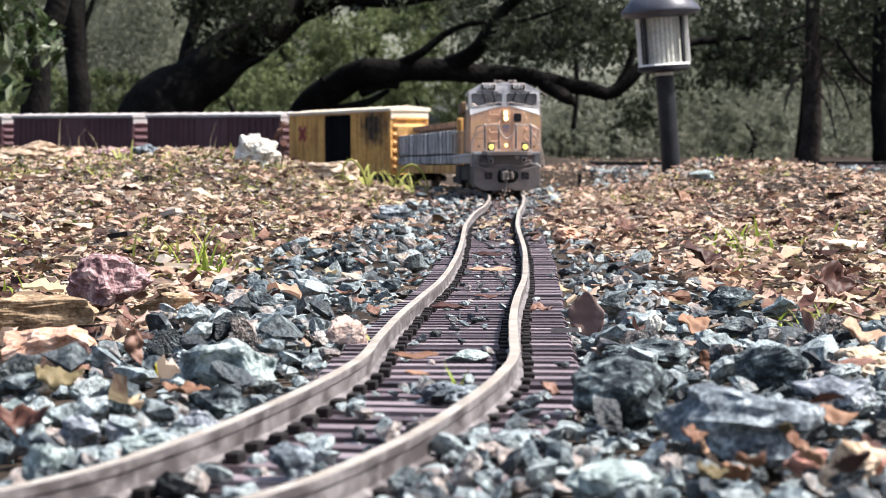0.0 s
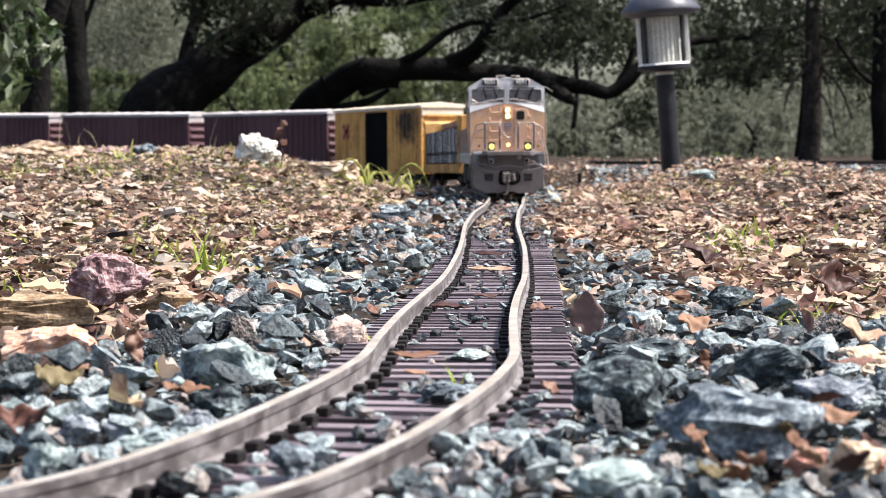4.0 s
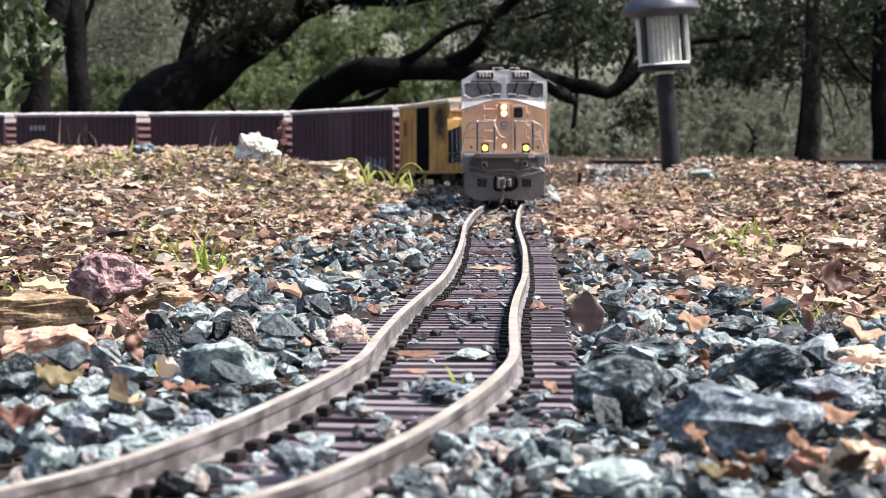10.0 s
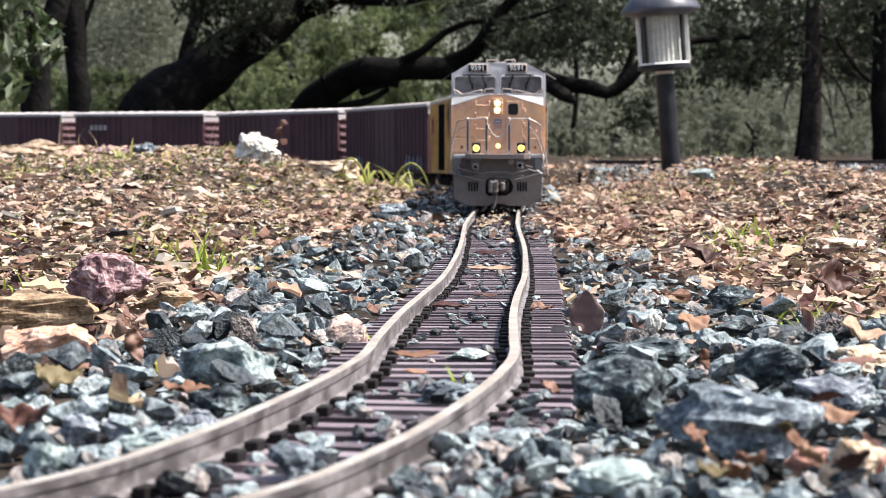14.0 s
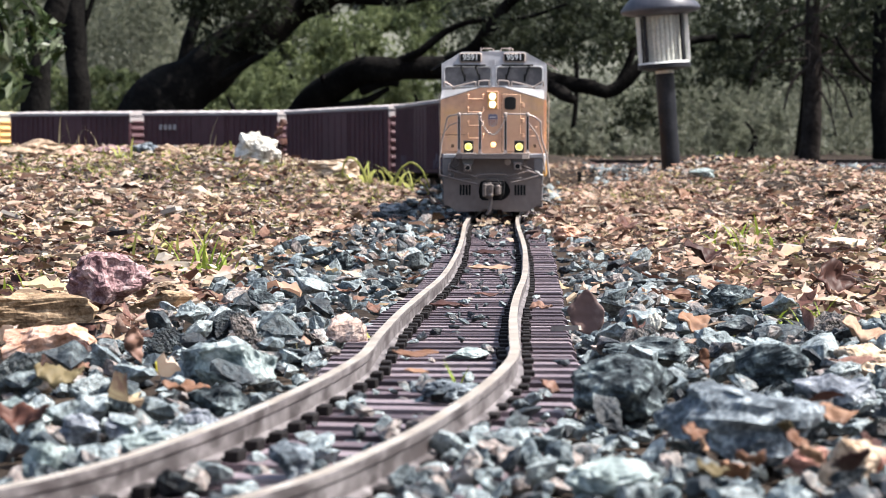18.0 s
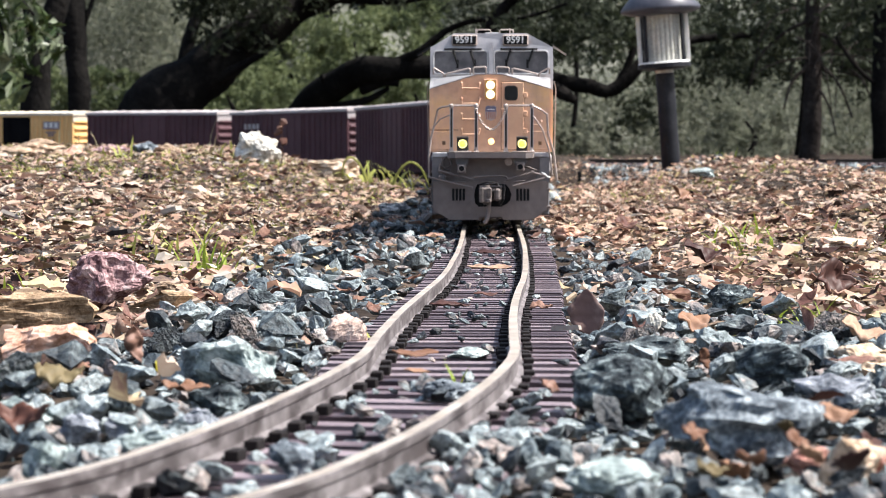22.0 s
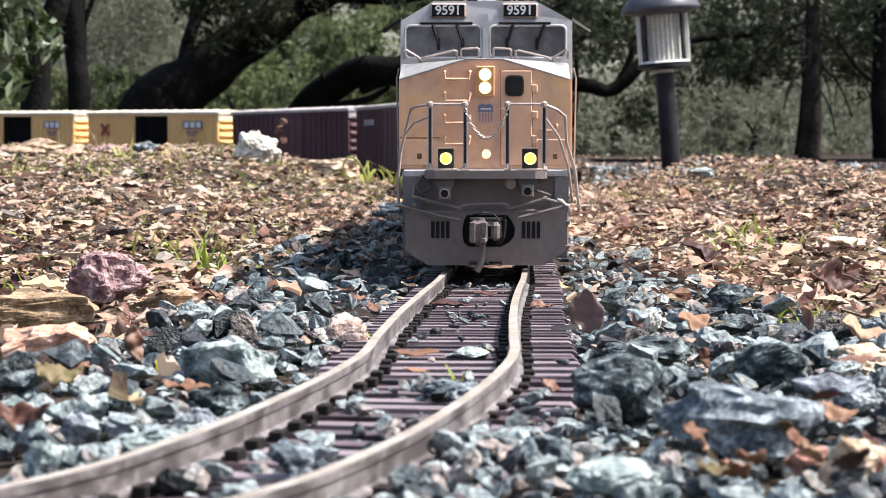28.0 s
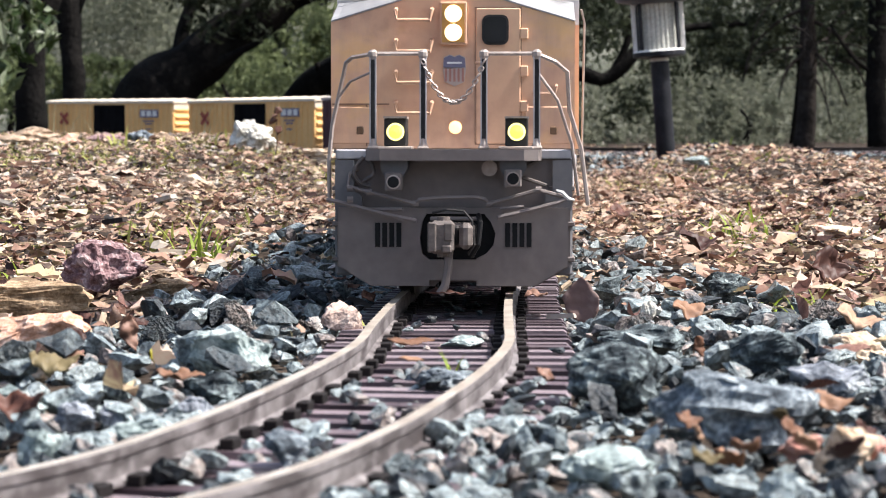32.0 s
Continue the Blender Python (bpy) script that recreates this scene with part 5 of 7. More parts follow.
def build_flatcar():
    c = root("flatcar", None, "yellow centre-beam flatcar loaded with wrapped lumber", "model flatcar")
    h, w = 0.383, 0.052
    part("deck", Shape().box(-w, w, -h, h, 0.028, 0.044, 0.001), M_YEL_OLD, c)
    part("center_beam", Shape().box(-0.004, 0.004, -h + 0.004, h - 0.004, 0.044, 0.122), M_RUSTY, c)
    part("top_chord", Shape().box(-0.016, 0.016, -h, h, 0.119, 0.130, 0.001), M_RUSTY, c, "rusty brown top chord")
    for s in (-1, 1):
        b = part("bulkhead", Shape().box(-w, w, *sorted((s * h, s * (h - 0.008))), 0.044, 0.132, 0.001), M_YEL_OLD, c, "rusty bulkhead end")
        for x in (-0.045, -0.015, 0.015, 0.045):
            part("bulkhead_rib", Shape().box(x - 0.002, x + 0.002, *sorted((s * h, s * (h + 0.004))), 0.044, 0.130, 0.0005), M_YEL_OLD, b)
        for i in range(13):
            y = -h + 0.012 + i * 0.0632
            part("stake", Shape().box(*sorted((s * w, s * (w + 0.002))), y - 0.002, y + 0.002, 0.030, 0.046), M_YEL_OLD, c)
        for row in range(2):
            for k in range(4):
                y = -h + 0.014 + k * 0.189
                part("wrapped_load", Shape().box(*sorted((s * 0.006, s * 0.049)), y, y + 0.183, *((0.046, 0.0635) if row == 0 else (0.0655, 0.110)), 0.002), M_WRAP, c, "timber load in grey plastic wrap")
                # black upright strips stand in for the shading in the wrap's gaps
                for q in [0.012 + 0.0172 * e + RS.uniform(-0.004, 0.004) for e in range(10)]:
                    part("wrap_shade_strip", Shape().box(*sorted((s * 0.0485, s * 0.0497)), y + q, y + q + RS.uniform(0.0015, 0.006), *((0.046, 0.0635) if row == 0 else (0.0655, 0.110))), M_BLACK, c)
        part("truck_frame", Shape().box(-0.042, -0.036, s * 0.31 - 0.036, s * 0.31 + 0.036, 0.010, 0.024, 0.003).box(0.036, 0.042, s * 0.31 - 0.036, s * 0.31 + 0.036, 0.010, 0.024, 0.003).box(-0.036, 0.036, s * 0.31 - 0.008, s * 0.31 + 0.008, 0.016, 0.028), M_DARK, c)
        for q in (-0.026, 0.026):
            wheelset(c, s * 0.31 + q, 0.0145)
        coupler(c, s * h, 0.026, s)
    return c


engine = build_engine()
flatcar = build_flatcar()
CARS = []       # (thing, distance of its middle behind the front, half its truck spacing)
CARS.append((flatcar, 1.178, 0.31))
FIRST, PITCH = 2.0979, 0.5269
KINDS = [("rusty yellow boxcar with a black door and sooty side", M_YEL_SOOT, M_ROOF_Y, "old"), ("maroon ribbed boxcar with pale sprayed paint low down", M_MAROON, M_ROOF, "sprayed"), ("maroon ribbed boxcar with a pale roof", M_MAROON, M_ROOF, None),
         ("maroon ribbed boxcar with faded lettering", M_MAROON, M_ROOF, "bars"), ("maroon ribbed boxcar with a pale roof", M_MAROON, M_ROOF, None),
         ("yellow boxcar with a black door and red cross", M_YEL, M_ROOF_Y, "cross"), ("yellow boxcar with a black door and red cross", M_YEL, M_ROOF_Y, "cross")]
for k, kind in enumerate(KINDS):
    CARS.append((build_boxcar(*kind), FIRST + (k - 0.5) * PITCH, 0.17))

# ---- rocks that can be told apart ----
def rock_mat(name, cols, sc=30):
    return mat(name, cols, sc * 2.2, 700, 0.85, bump=0.9, bump_d=0.0014, contrast=0.15, spec=0.12)


M_RK_WHITE = rock_mat("white_quartz", [(0.36, 0.33, 0.26), (0.60, 0.58, 0.52), (0.78, 0.77, 0.72)], 30)
M_RK_BUFF = rock_mat("pale_buff_rock", [(0.30, 0.21, 0.14), (0.54, 0.42, 0.31), (0.70, 0.60, 0.48)], 45)
M_RK_PURPLE = rock_mat("purple_red_rock", [(0.12, 0.064, 0.069), (0.25, 0.158, 0.163), (0.50, 0.385, 0.378)], 75)
M_RK_TAN = rock_mat("tan_layered_rock", [(0.13, 0.09, 0.062), (0.31, 0.225, 0.155), (0.49, 0.39, 0.30)], 50)
M_RK_PINK = rock_mat("pink_orange_rock", [(0.28, 0.14, 0.085), (0.52, 0.31, 0.22), (0.62, 0.46, 0.38)], 60)
M_RK_DARK = rock_mat("black_green_rock", [(0.012, 0.015, 0.018), (0.05, 0.062, 0.068), (0.26, 0.31, 0.31)], 70)
M_RK_BLUE = rock_mat("blue_grey_rock", [(0.036, 0.043, 0.052), (0.125, 0.148, 0.168), (0.42, 0.47, 0.49)], 55)
M_RK_PALE = rock_mat("pale_green_rock", [(0.11, 0.14, 0.142), (0.29, 0.345, 0.335), (0.50, 0.55, 0.535)], 60)

M_RK_SLATE = rock_mat("lilac_grey_rock", [(0.08, 0.09, 0.105), (0.24, 0.258, 0.29), (0.47, 0.505, 0.52)], 45)
M_RK_RED = rock_mat("pinkish_red_rock", [(0.27, 0.12, 0.095), (0.44, 0.24, 0.195), (0.55, 0.39, 0.33)], 50)
M_RK_ROSE = rock_mat("pale_rose_rock", [(0.32, 0.22, 0.18), (0.52, 0.39, 0.33), (0.66, 0.55, 0.49)], 35)
M_RK_LAYER = grimy(rock_mat("tan_layered_rock_faces", [(0.17, 0.115, 0.07), (0.36, 0.255, 0.16), (0.54, 0.42, 0.29)], 40), (0.09, 0.06, 0.04), (25, 25, 420), 0.5, 0.62, 0.75)


def build_rock(x, y, z, w, h, m, label, seed, deep=0.8, cuts=3, rough=0.15, boxy=False):
    """A broken rock: a hull cut finer and roughened; x, y, z: the middle of its foot."""
    rnd = random.Random(seed)
    bm = bmesh.new()
    tip = Euler((rnd.uniform(-0.35, 0.35), rnd.uniform(-0.3, 0.3), rnd.uniform(-0.6, 0.6))).to_matrix()
    for i in range(17 if boxy else 0):          # a broken block: between a ball and a box, tipped
        d = Vector([rnd.gauss(0, 1) for _ in range(3)])
        d *= rnd.uniform(0.82, 1.0) / sum(abs(q) ** 3 for q in d) ** (1 / 3)
        d = tip @ d
        bm.verts.new((0.5 * d.x, 0.5 * deep * d.y, 0.5 * d.z))
    for i in range(0 if boxy else 15):
        a, q = rnd.uniform(0, 6.283), rnd.uniform(-0.5, 1)
        r = math.sqrt(1 - q * q) * rnd.uniform(0.8, 1)
        bm.verts.new((0.5 * r * math.cos(a), 0.5 * deep * r * math.sin(a), 0.5 * q + 0.25 * rnd.uniform(-0.4, 0.4)))
    hull = bmesh.ops.convex_hull(bm, input=bm.verts)
    for g in set(hull["geom_interior"]) | set(hull["geom_unused"]):
        if isinstance(g, bmesh.types.BMVert) and g.is_valid:
            bm.verts.remove(g)
    bmesh.ops.triangulate(bm, faces=bm.faces)
    for _ in range(cuts):
        bmesh.ops.subdivide_edges(bm, edges=bm.edges, cuts=1, use_grid_fill=True)
    off = Vector((seed * 3.7, seed * 1.3, 0))
    bm.normal_update()
    for p in bm.verts:
        p.co += p.normal * (rough * noise.noise(p.co * 3.2 + off) + 0.5 * rough * noise.noise(p.co * 8 + off) + 0.4 * rough * noise.noise(Vector((p.co.x * 4, p.co.y * 4, p.co.z * 8)) + off) + 0.35 * rough * noise.noise(p.co * 19 + off))
    xs, zs = [p.co.x for p in bm.verts], [p.co.z for p in bm.verts]
    sx, sz = w / (max(xs) - min(xs)), h / (max(zs) - min(zs))
    for p in bm.verts:
        p.co = Vector(((p.co.x - (max(xs) + min(xs)) / 2) * sx, p.co.y * sx, (p.co.z - min(zs)) * sz))
    me = bpy.data.meshes.new("rock")
    bm.to_mesh(me)
    bm.free()
    me.materials.append(m)
    ob = new("rock", me)
    ob.matrix_basis = Matrix.Translation((x, y, min(z, gz(x, y) + 0.004) - 0.08 * h))
    return tagged(ob, label, "rock")


ROCKS = [
    (-0.294, 3.350, 0.030, 0.0768, 0.0679, M_RK_WHITE, "rough white quartz rock on the bank", 0.95),
    (-0.165, 1.050, -0.008, 0.0437, 0.0314, M_RK_PURPLE, "mottled purple-red rock among dry leaves", 0.8),
    (-0.166, 0.860, -0.008, 0.0516, 0.0211, M_RK_LAYER, "tan flat layered rock beside the track", 0.6),
    (-0.133, 0.990, -0.006, 0.0385, 0.0148, M_RK_LAYER, "tan layered rock beside a purple one", 0.7),
    (-0.144, 1.120, -0.002, 0.0227, 0.0119, M_RK_TAN, "small tan rock behind a layered one", 0.8),
    (-0.138, 0.740, -0.010, 0.0339, 0.0166, M_RK_PINK, "pink-orange rock in the ballast", 0.8),
    (-0.038, 0.840, -0.006, 0.0170, 0.0130, M_RK_ROSE, "small pink stone beside the ties", 0.8),
    (0.137, 1.000, -0.011, 0.0224, 0.0176, M_RK_DARK, "dark rounded stone among fallen leaves", 0.9),
    (0.086, 0.860, -0.010, 0.0101, 0.0124, M_RK_WHITE, "small pointed white stone", 0.8),
    (0.052, 0.600, -0.008, 0.0320, 0.0192, M_RK_DARK, "large black-green stone of the ballast", 0.8),
    (0.075, 0.520, -0.010, 0.0444, 0.0208, M_RK_BLUE, "large blue-grey stone with a pale crust", 0.6),
    (0.037, 0.455, -0.008, 0.0218, 0.0103, M_RK_PALE, "pale green-white stone of the ballast", 0.7),
    (0.102, 0.660, -0.008, 0.0229, 0.0169, M_RK_DARK, "black stone of the ballast", 0.8),
    (0.072, 0.740, -0.011, 0.0316, 0.0126, M_RK_DARK, "dark mossy stone of the ballast", 0.8),
    (0.091, 0.470, -0.008, 0.0150, 0.0132, M_RK_BUFF, "pale tan stone near the camera", 0.8),
    (0.113, 0.610, -0.006, 0.0244, 0.0124, M_RK_SLATE, "blue-grey stone of the ballast", 0.7),
    (0.142, 0.710, -0.006, 0.0208, 0.0114, M_RK_BUFF, "pale tan stone at the edge of the leaves", 0.8),
    (-0.130, 0.655, -0.005, 0.0203, 0.0070, M_RK_BUFF, "pale flat stone below a pink one", 0.8),
    (0.003, 0.630, -0.003, 0.0202, 0.0077, M_RK_BLUE, "grey stone lying on the ties", 0.6),
    (-0.035, 0.485, -0.003, 0.0109, 0.0103, M_RK_BLUE, "grey stone between the rails", 0.8),
    (-0.067, 0.680, -0.003, 0.0272, 0.0152, M_RK_PALE, "mossy pale green stone of the ballast", 0.7),
    (-0.064, 0.600, -0.003, 0.0179, 0.0106, M_RK_DARK, "black angular stone of the ballast", 0.8),
    (-0.093, 0.600, -0.004, 0.0144, 0.0112, M_RK_DARK, "dark cube-like stone with a mossy top", 0.9),
    (-0.064, 0.555, -0.004, 0.0136, 0.0086, M_RK_SLATE, "slate-grey angular stone of the ballast", 0.8),
    (-0.072, 0.520, -0.004, 0.0194, 0.0075, M_RK_PALE, "pale flat stone of the ballast", 0.7),
    (-0.091, 0.480, -0.004, 0.0108, 0.0108, M_RK_PALE, "pale angular stone of the ballast", 0.8),
    (-0.113, 0.565, -0.004, 0.0166, 0.0111, M_RK_PALE, "pale grey stone of the ballast", 0.8),
    (-0.094, 0.545, -0.004, 0.0116, 0.0087, M_RK_SLATE, "mottled grey stone of the ballast", 0.8),
    (-0.088, 0.500, -0.004, 0.0120, 0.0059, M_RK_PALE, "pale rounded stone of the ballast", 0.8),
    (-0.084, 0.550, -0.003, 0.0082, 0.0076, M_RK_SLATE, "lilac-grey stone of the ballast", 0.8),
    (0.009, 0.760, 0.000, 0.0162, 0.0053, M_RK_PALE, "pale flat stone lying on the ties", 0.7),
    (-0.675, 3.450, 0.038, 0.1196, 0.0478, M_RK_TAN, "brown rock on the bank", 0.7),
    (-0.449, 3.500, 0.042, 0.0597, 0.0355, M_RK_TAN, "brown rock on the bank", 0.8),
    (-0.176, 3.400, 0.028, 0.0870, 0.0345, M_RK_BUFF, "tan flat rock on the bank", 0.7),
    (-0.255, 2.200, 0.004, 0.0528, 0.0258, M_RK_BUFF, "pale tan stone among bark chips", 0.7),
    (-0.343, 2.600, 0.012, 0.0277, 0.0166, M_RK_PURPLE, "dark stone among bark chips", 0.8),
    (-0.075, 1.450, 0.000, 0.0271, 0.0170, M_RK_DARK, "black stone at the edge of the ballast", 0.8),
    (-0.088, 1.050, -0.004, 0.0196, 0.0123, M_RK_DARK, "dark stone of the ballast", 0.8),
    (-0.564, 3.650, 0.043, 0.0864, 0.0326, M_RK_PURPLE, "low dark brown rock on the bank", 0.7),
    (-0.610, 3.500, 0.034, 0.0653, 0.0411, M_RK_PINK, "reddish stone on the bank", 0.8),
    (-0.693, 3.400, 0.017, 0.0816, 0.0417, M_RK_PALE, "pale grey stone on the bank", 0.7),
    (-0.537, 2.900, 0.005, 0.0387, 0.0232, M_RK_PINK, "small reddish stone on the bank", 0.8),
    (-0.052, 2.300, 0.001, 0.0368, 0.0209, M_RK_BLUE, "blue-grey stone at the edge of the ballast", 0.8),
    (0.108, 1.800, -0.004, 0.0317, 0.0144, M_RK_PINK, "flat pinkish stone beside the ties", 0.8),
    (0.401, 3.300, 0.019, 0.0440, 0.0211, M_RK_PALE, "pale flat stone on the mulch bank", 0.8),
    (0.303, 1.600, -0.004, 0.0512, 0.0102, M_RK_BUFF, "flat pale slab on the mulch", 0.9),
    (0.0835, 0.485, -0.008, 0.0105, 0.0085, M_RK_RED, "small pinkish-red stone near the camera", 0.8),
    (0.0995, 0.480, -0.008, 0.0090, 0.0085, M_RK_RED, "small red stone among pale ones", 0.8),
    (-0.503, 3.600, 0.045, 0.0576, 0.0346, M_RK_BLUE, "grey stone on the bank", 0.8),
]
for k, (x, y, z, w, h, m, label, deep) in enumerate(ROCKS):
    build_rock(x, y, z, w, h, m, label, k + 2, deep, cuts=4 if m in (M_RK_WHITE, M_RK_PURPLE) else 3, rough=0.10 if m in (M_RK_WHITE, M_RK_PURPLE) else 0.06 if m is M_RK_LAYER else 0.05 if m is M_RK_ROSE else 0.09, boxy=True)

# ---- larger single leaves on the ballast and the ties ----
M_LEAF_BIG = leafy("dark_dry_leaf", [(0.05, 0.022, 0.018), (0.13, 0.06, 0.045), (0.26, 0.15, 0.11)], 0.5, 0.15, "object")
M_LEAF_TAN = leafy("tan_dry_leaf", [(0.16, 0.08, 0.05), (0.32, 0.18, 0.11), (0.46, 0.31, 0.215)], 0.5, 0.2, "object")
M_LEAF_OLIVE = leafy("olive_tan_leaf", [(0.11, 0.085, 0.045), (0.21, 0.17, 0.09), (0.31, 0.26, 0.15)], 0.5, 0.2, "object")
M_LEAF_PURPLE = leafy("purple_brown_leaf", [(0.16, 0.10, 0.09), (0.32, 0.22, 0.195), (0.48, 0.36, 0.32)], 0.55, 0.25, "object")
M_LEAF_GREEN = leafy("yellow_green_leaf", [(0.10, 0.16, 0.02), (0.30, 0.33, 0.03), (0.42, 0.36, 0.05)], 0.45, 0.35, "object")

grimy(M_LEAF_BIG, (0.045, 0.024, 0.022), (160, 160, 160), 0.48, 0.64, 0.7)
grimy(M_LEAF_PURPLE, (0.10, 0.055, 0.055), (110, 110, 110), 0.46, 0.64, 0.6)
grimy(M_LEAF_PURPLE, (0.55, 0.43, 0.38), (60, 60, 200), 0.5, 0.68, 0.6)
grimy(M_LEAF_TAN, (0.11, 0.055, 0.04), (140, 140, 140), 0.5, 0.66, 0.6)


def build_leaf(x, y, z, size, m, label, turn, name="fallen_leaf"):
    rnd = random.Random(int(x * 9e4) + int(y * 1e4))
    v, f = [], []
    n, cols, w = 15, 7, rnd.uniform(0.24, 0.36) * (1.45 if "round" in label else 1.0)
    curl, fold = rnd.uniform(0.1, 0.9), rnd.uniform(0.0, 0.45)
    off = Vector((x * 90, y * 40, 0))
    for i in range(n):
        t = i / (n - 1)
        p = max(0.03, math.sin(math.pi * t ** 0.85)) ** (0.75 if "round" in label else 1.0) * (1 + 0.4 * noise.noise(Vector((t * 4, x * 70, y * 50))) + 0.2 * noise.noise(Vector((t * 13, x * 70, y * 50))))
        for k in range(cols):
            wy = (2 * k / (cols - 1) - 1) * w * p
            c = Vector((t - 0.5, wy + 0.05 * math.sin(3 * t + x * 90), curl * (t - 0.5) ** 2 + fold * abs(wy)))
            v.append((c.x, c.y, c.z + 0.20 * noise.noise(c * 4 + off) + 0.09 * noise.noise(c * 10 + off)))
    for i in range(n - 1):
        f += [(cols * i + k, cols * i + k + 1, cols * (i + 1) + k + 1, cols * (i + 1) + k) for k in range(cols - 1)]
    low = 0.3 if "ties" in label or "rails" in label else 1.0        # pressed flat where the train passes
    ob = new(name, raw(name, [(a * size, b * size, c * size * low) for a, b, c in v], f, m, True))
    ob.matrix_basis = pose(x, y, z, *turn)
    mod = ob.modifiers.new("thickness", "SOLIDIFY")
    mod.thickness = 0.0004
    return tagged(ob, label, "leaf")


SINGLES = [
    (0.059, 0.860, 0.000, 0.0188, M_LEAF_PURPLE, "large round purple-brown leaf standing against the ties", (0, -78, 72)),
    (-0.102, 0.700, 0.002, 0.0131, M_LEAF_BIG, "rolled dark brown leaf standing on edge", (75, 80, 10)),
    (-0.121, 0.700, -0.000, 0.0086, M_LEAF_BIG, "round dark red-brown leaf", (55, 0, 30)),
    (0.003, 0.880, 0.001, 0.0178, M_LEAF_BIG, "dark brown leaf lying on the ties", (6, 3, 15)),
    (0.028, 1.280, -0.006, 0.0273, M_LEAF_TAN, "orange-tan leaf lying across the ties", (4, 0, 5)),
    (0.020, 0.980, -0.001, 0.0157, M_LEAF_BIG, "dark leaf lying on the ties", (5, 3, 50)),
    (0.033, 1.450, -0.005, 0.0271, M_LEAF_BIG, "dark red-brown leaf on the ties", (4, 0, 10)),
    (-0.009, 0.680, 0.000, 0.0172, M_LEAF_TAN, "curled tan leaf between the rails", (8, 5, 25)),
    (0.030, 0.600, -0.001, 0.0096, M_LEAF_BIG, "brown leaf beside the rail", (40, 20, 50)),
    (0.041, 0.880, 0.001, 0.0108, M_LEAF_BIG, "small dark leaf on the tie ends", (20, 0, 20)),
    (-0.008, 0.640, -0.001, 0.0079, M_LEAF_TAN, "red-brown leaf between the rails", (10, 8, 10)),
    (0.089, 0.720, -0.005, 0.0084, M_LEAF_TAN, "tan leaf standing between stones", (80, 60, 30)),
    (0.099, 0.840, -0.002, 0.0179, M_LEAF_TAN, "pinkish dry leaf on the ballast", (35, 0, 40)),
    (-0.088, 0.660, -0.002, 0.0084, M_LEAF_GREEN, "yellow-green fallen leaf on dark stones", (55, 20, 40)),
    (0.156, 0.780, -0.003, 0.0229, M_LEAF_TAN, "orange-brown leaf among stones", (25, 10, 20)),
    (-0.073, 0.600, -0.001, 0.0144, M_LEAF_TAN, "tan leaf lying flat between stones", (12, 5, 10)),
    (-0.105, 0.530, -0.001, 0.0155, M_LEAF_BIG, "red-brown leaf at the edge of the stones", (30, 0, -15)),
    (-0.115, 0.630, -0.001, 0.0151, M_LEAF_OLIVE, "long olive-tan leaf lying over stones", (35, 0, 25)),
    (-0.030, 0.900, -0.001, 0.0096, M_LEAF_BIG, "dark leaf at the tie ends", (40, 0, 60)),
    (0.059, 0.480, -0.001, 0.0064, M_LEAF_TAN, "curled tan leaf scrap between stones", (60, 40, 70)),
    (0.063, 0.460, -0.004, 0.0110, M_LEAF_TAN, "brown leaf scrap on a dark stone", (35, 15, 120)),
    (0.080, 0.470, -0.000, 0.0100, M_LEAF_TAN, "dry tan leaf over pale stones", (30, 20, 20)),
    (0.097, 0.480, -0.000, 0.0102, M_LEAF_BIG, "red-brown leaf between stones", (50, 10, 60)),
    (0.204, 1.100, -0.003, 0.0264, M_LEAF_BIG, "brown pointed leaf standing in the litter", (60, 10, 30)),
    (0.170, 1.400, -0.004, 0.0299, M_LEAF_BIG, "large brown leaf on the litter", (30, 10, 30)),
    (0.156, 1.800, 0.002, 0.0221, M_LEAF_BIG, "pinkish dry leaf on the litter", (25, 5, 10)),
    (-0.114, 0.800, -0.004, 0.0107, M_LEAF_BIG, "dark red leaf beside a tan rock", (35, 10, 60)),
    (-0.151, 0.780, -0.004, 0.0125, M_LEAF_BIG, "dark brown leaf below a tan rock", (60, 20, 20)),
    (0.292, 2.600, 0.012, 0.0416, M_LEAF_TAN, "dry leaf on the mulch bank", (30, 0, 60)),
    (0.0569, 0.484, 0.001, 0.0085, M_LEAF_TAN, "crumpled orange-tan leaf scrap between dark stones", (30, 20, 35)),
    (0.0644, 0.442, 0.001, 0.0100, M_LEAF_TAN, "crumpled orange-tan leaf scrap on pale stones", (20, 10, 110)),
    (0.0795, 0.484, 0.002, 0.0095, M_LEAF_OLIVE, "olive-tan leaf scrap over pale stones", (25, 15, 75)),
    (0.0951, 0.512, 0.002, 0.0110, M_LEAF_TAN, "dry tan leaf curled over a pale stone", (35, 10, 20)),
    (0.0842, 0.435, 0.001, 0.0100, M_LEAF_BIG, "red-brown leaf scrap beside a pale stone", (25, 20, 140)),
    (0.0788, 0.450, 0.001, 0.0090, M_LEAF_TAN, "small orange-tan leaf on the stones", (15, 25, 60)),
    (0.0552, 0.435, 0.000, 0.0080, M_LEAF_OLIVE, "olive leaf scrap on the small stones", (20, 15, 10)),
]
for x, y, z, size, m, label, turn in SINGLES:
    build_leaf(x, y, max(z, gz(x, y) + 0.004), size, m, label, turn)

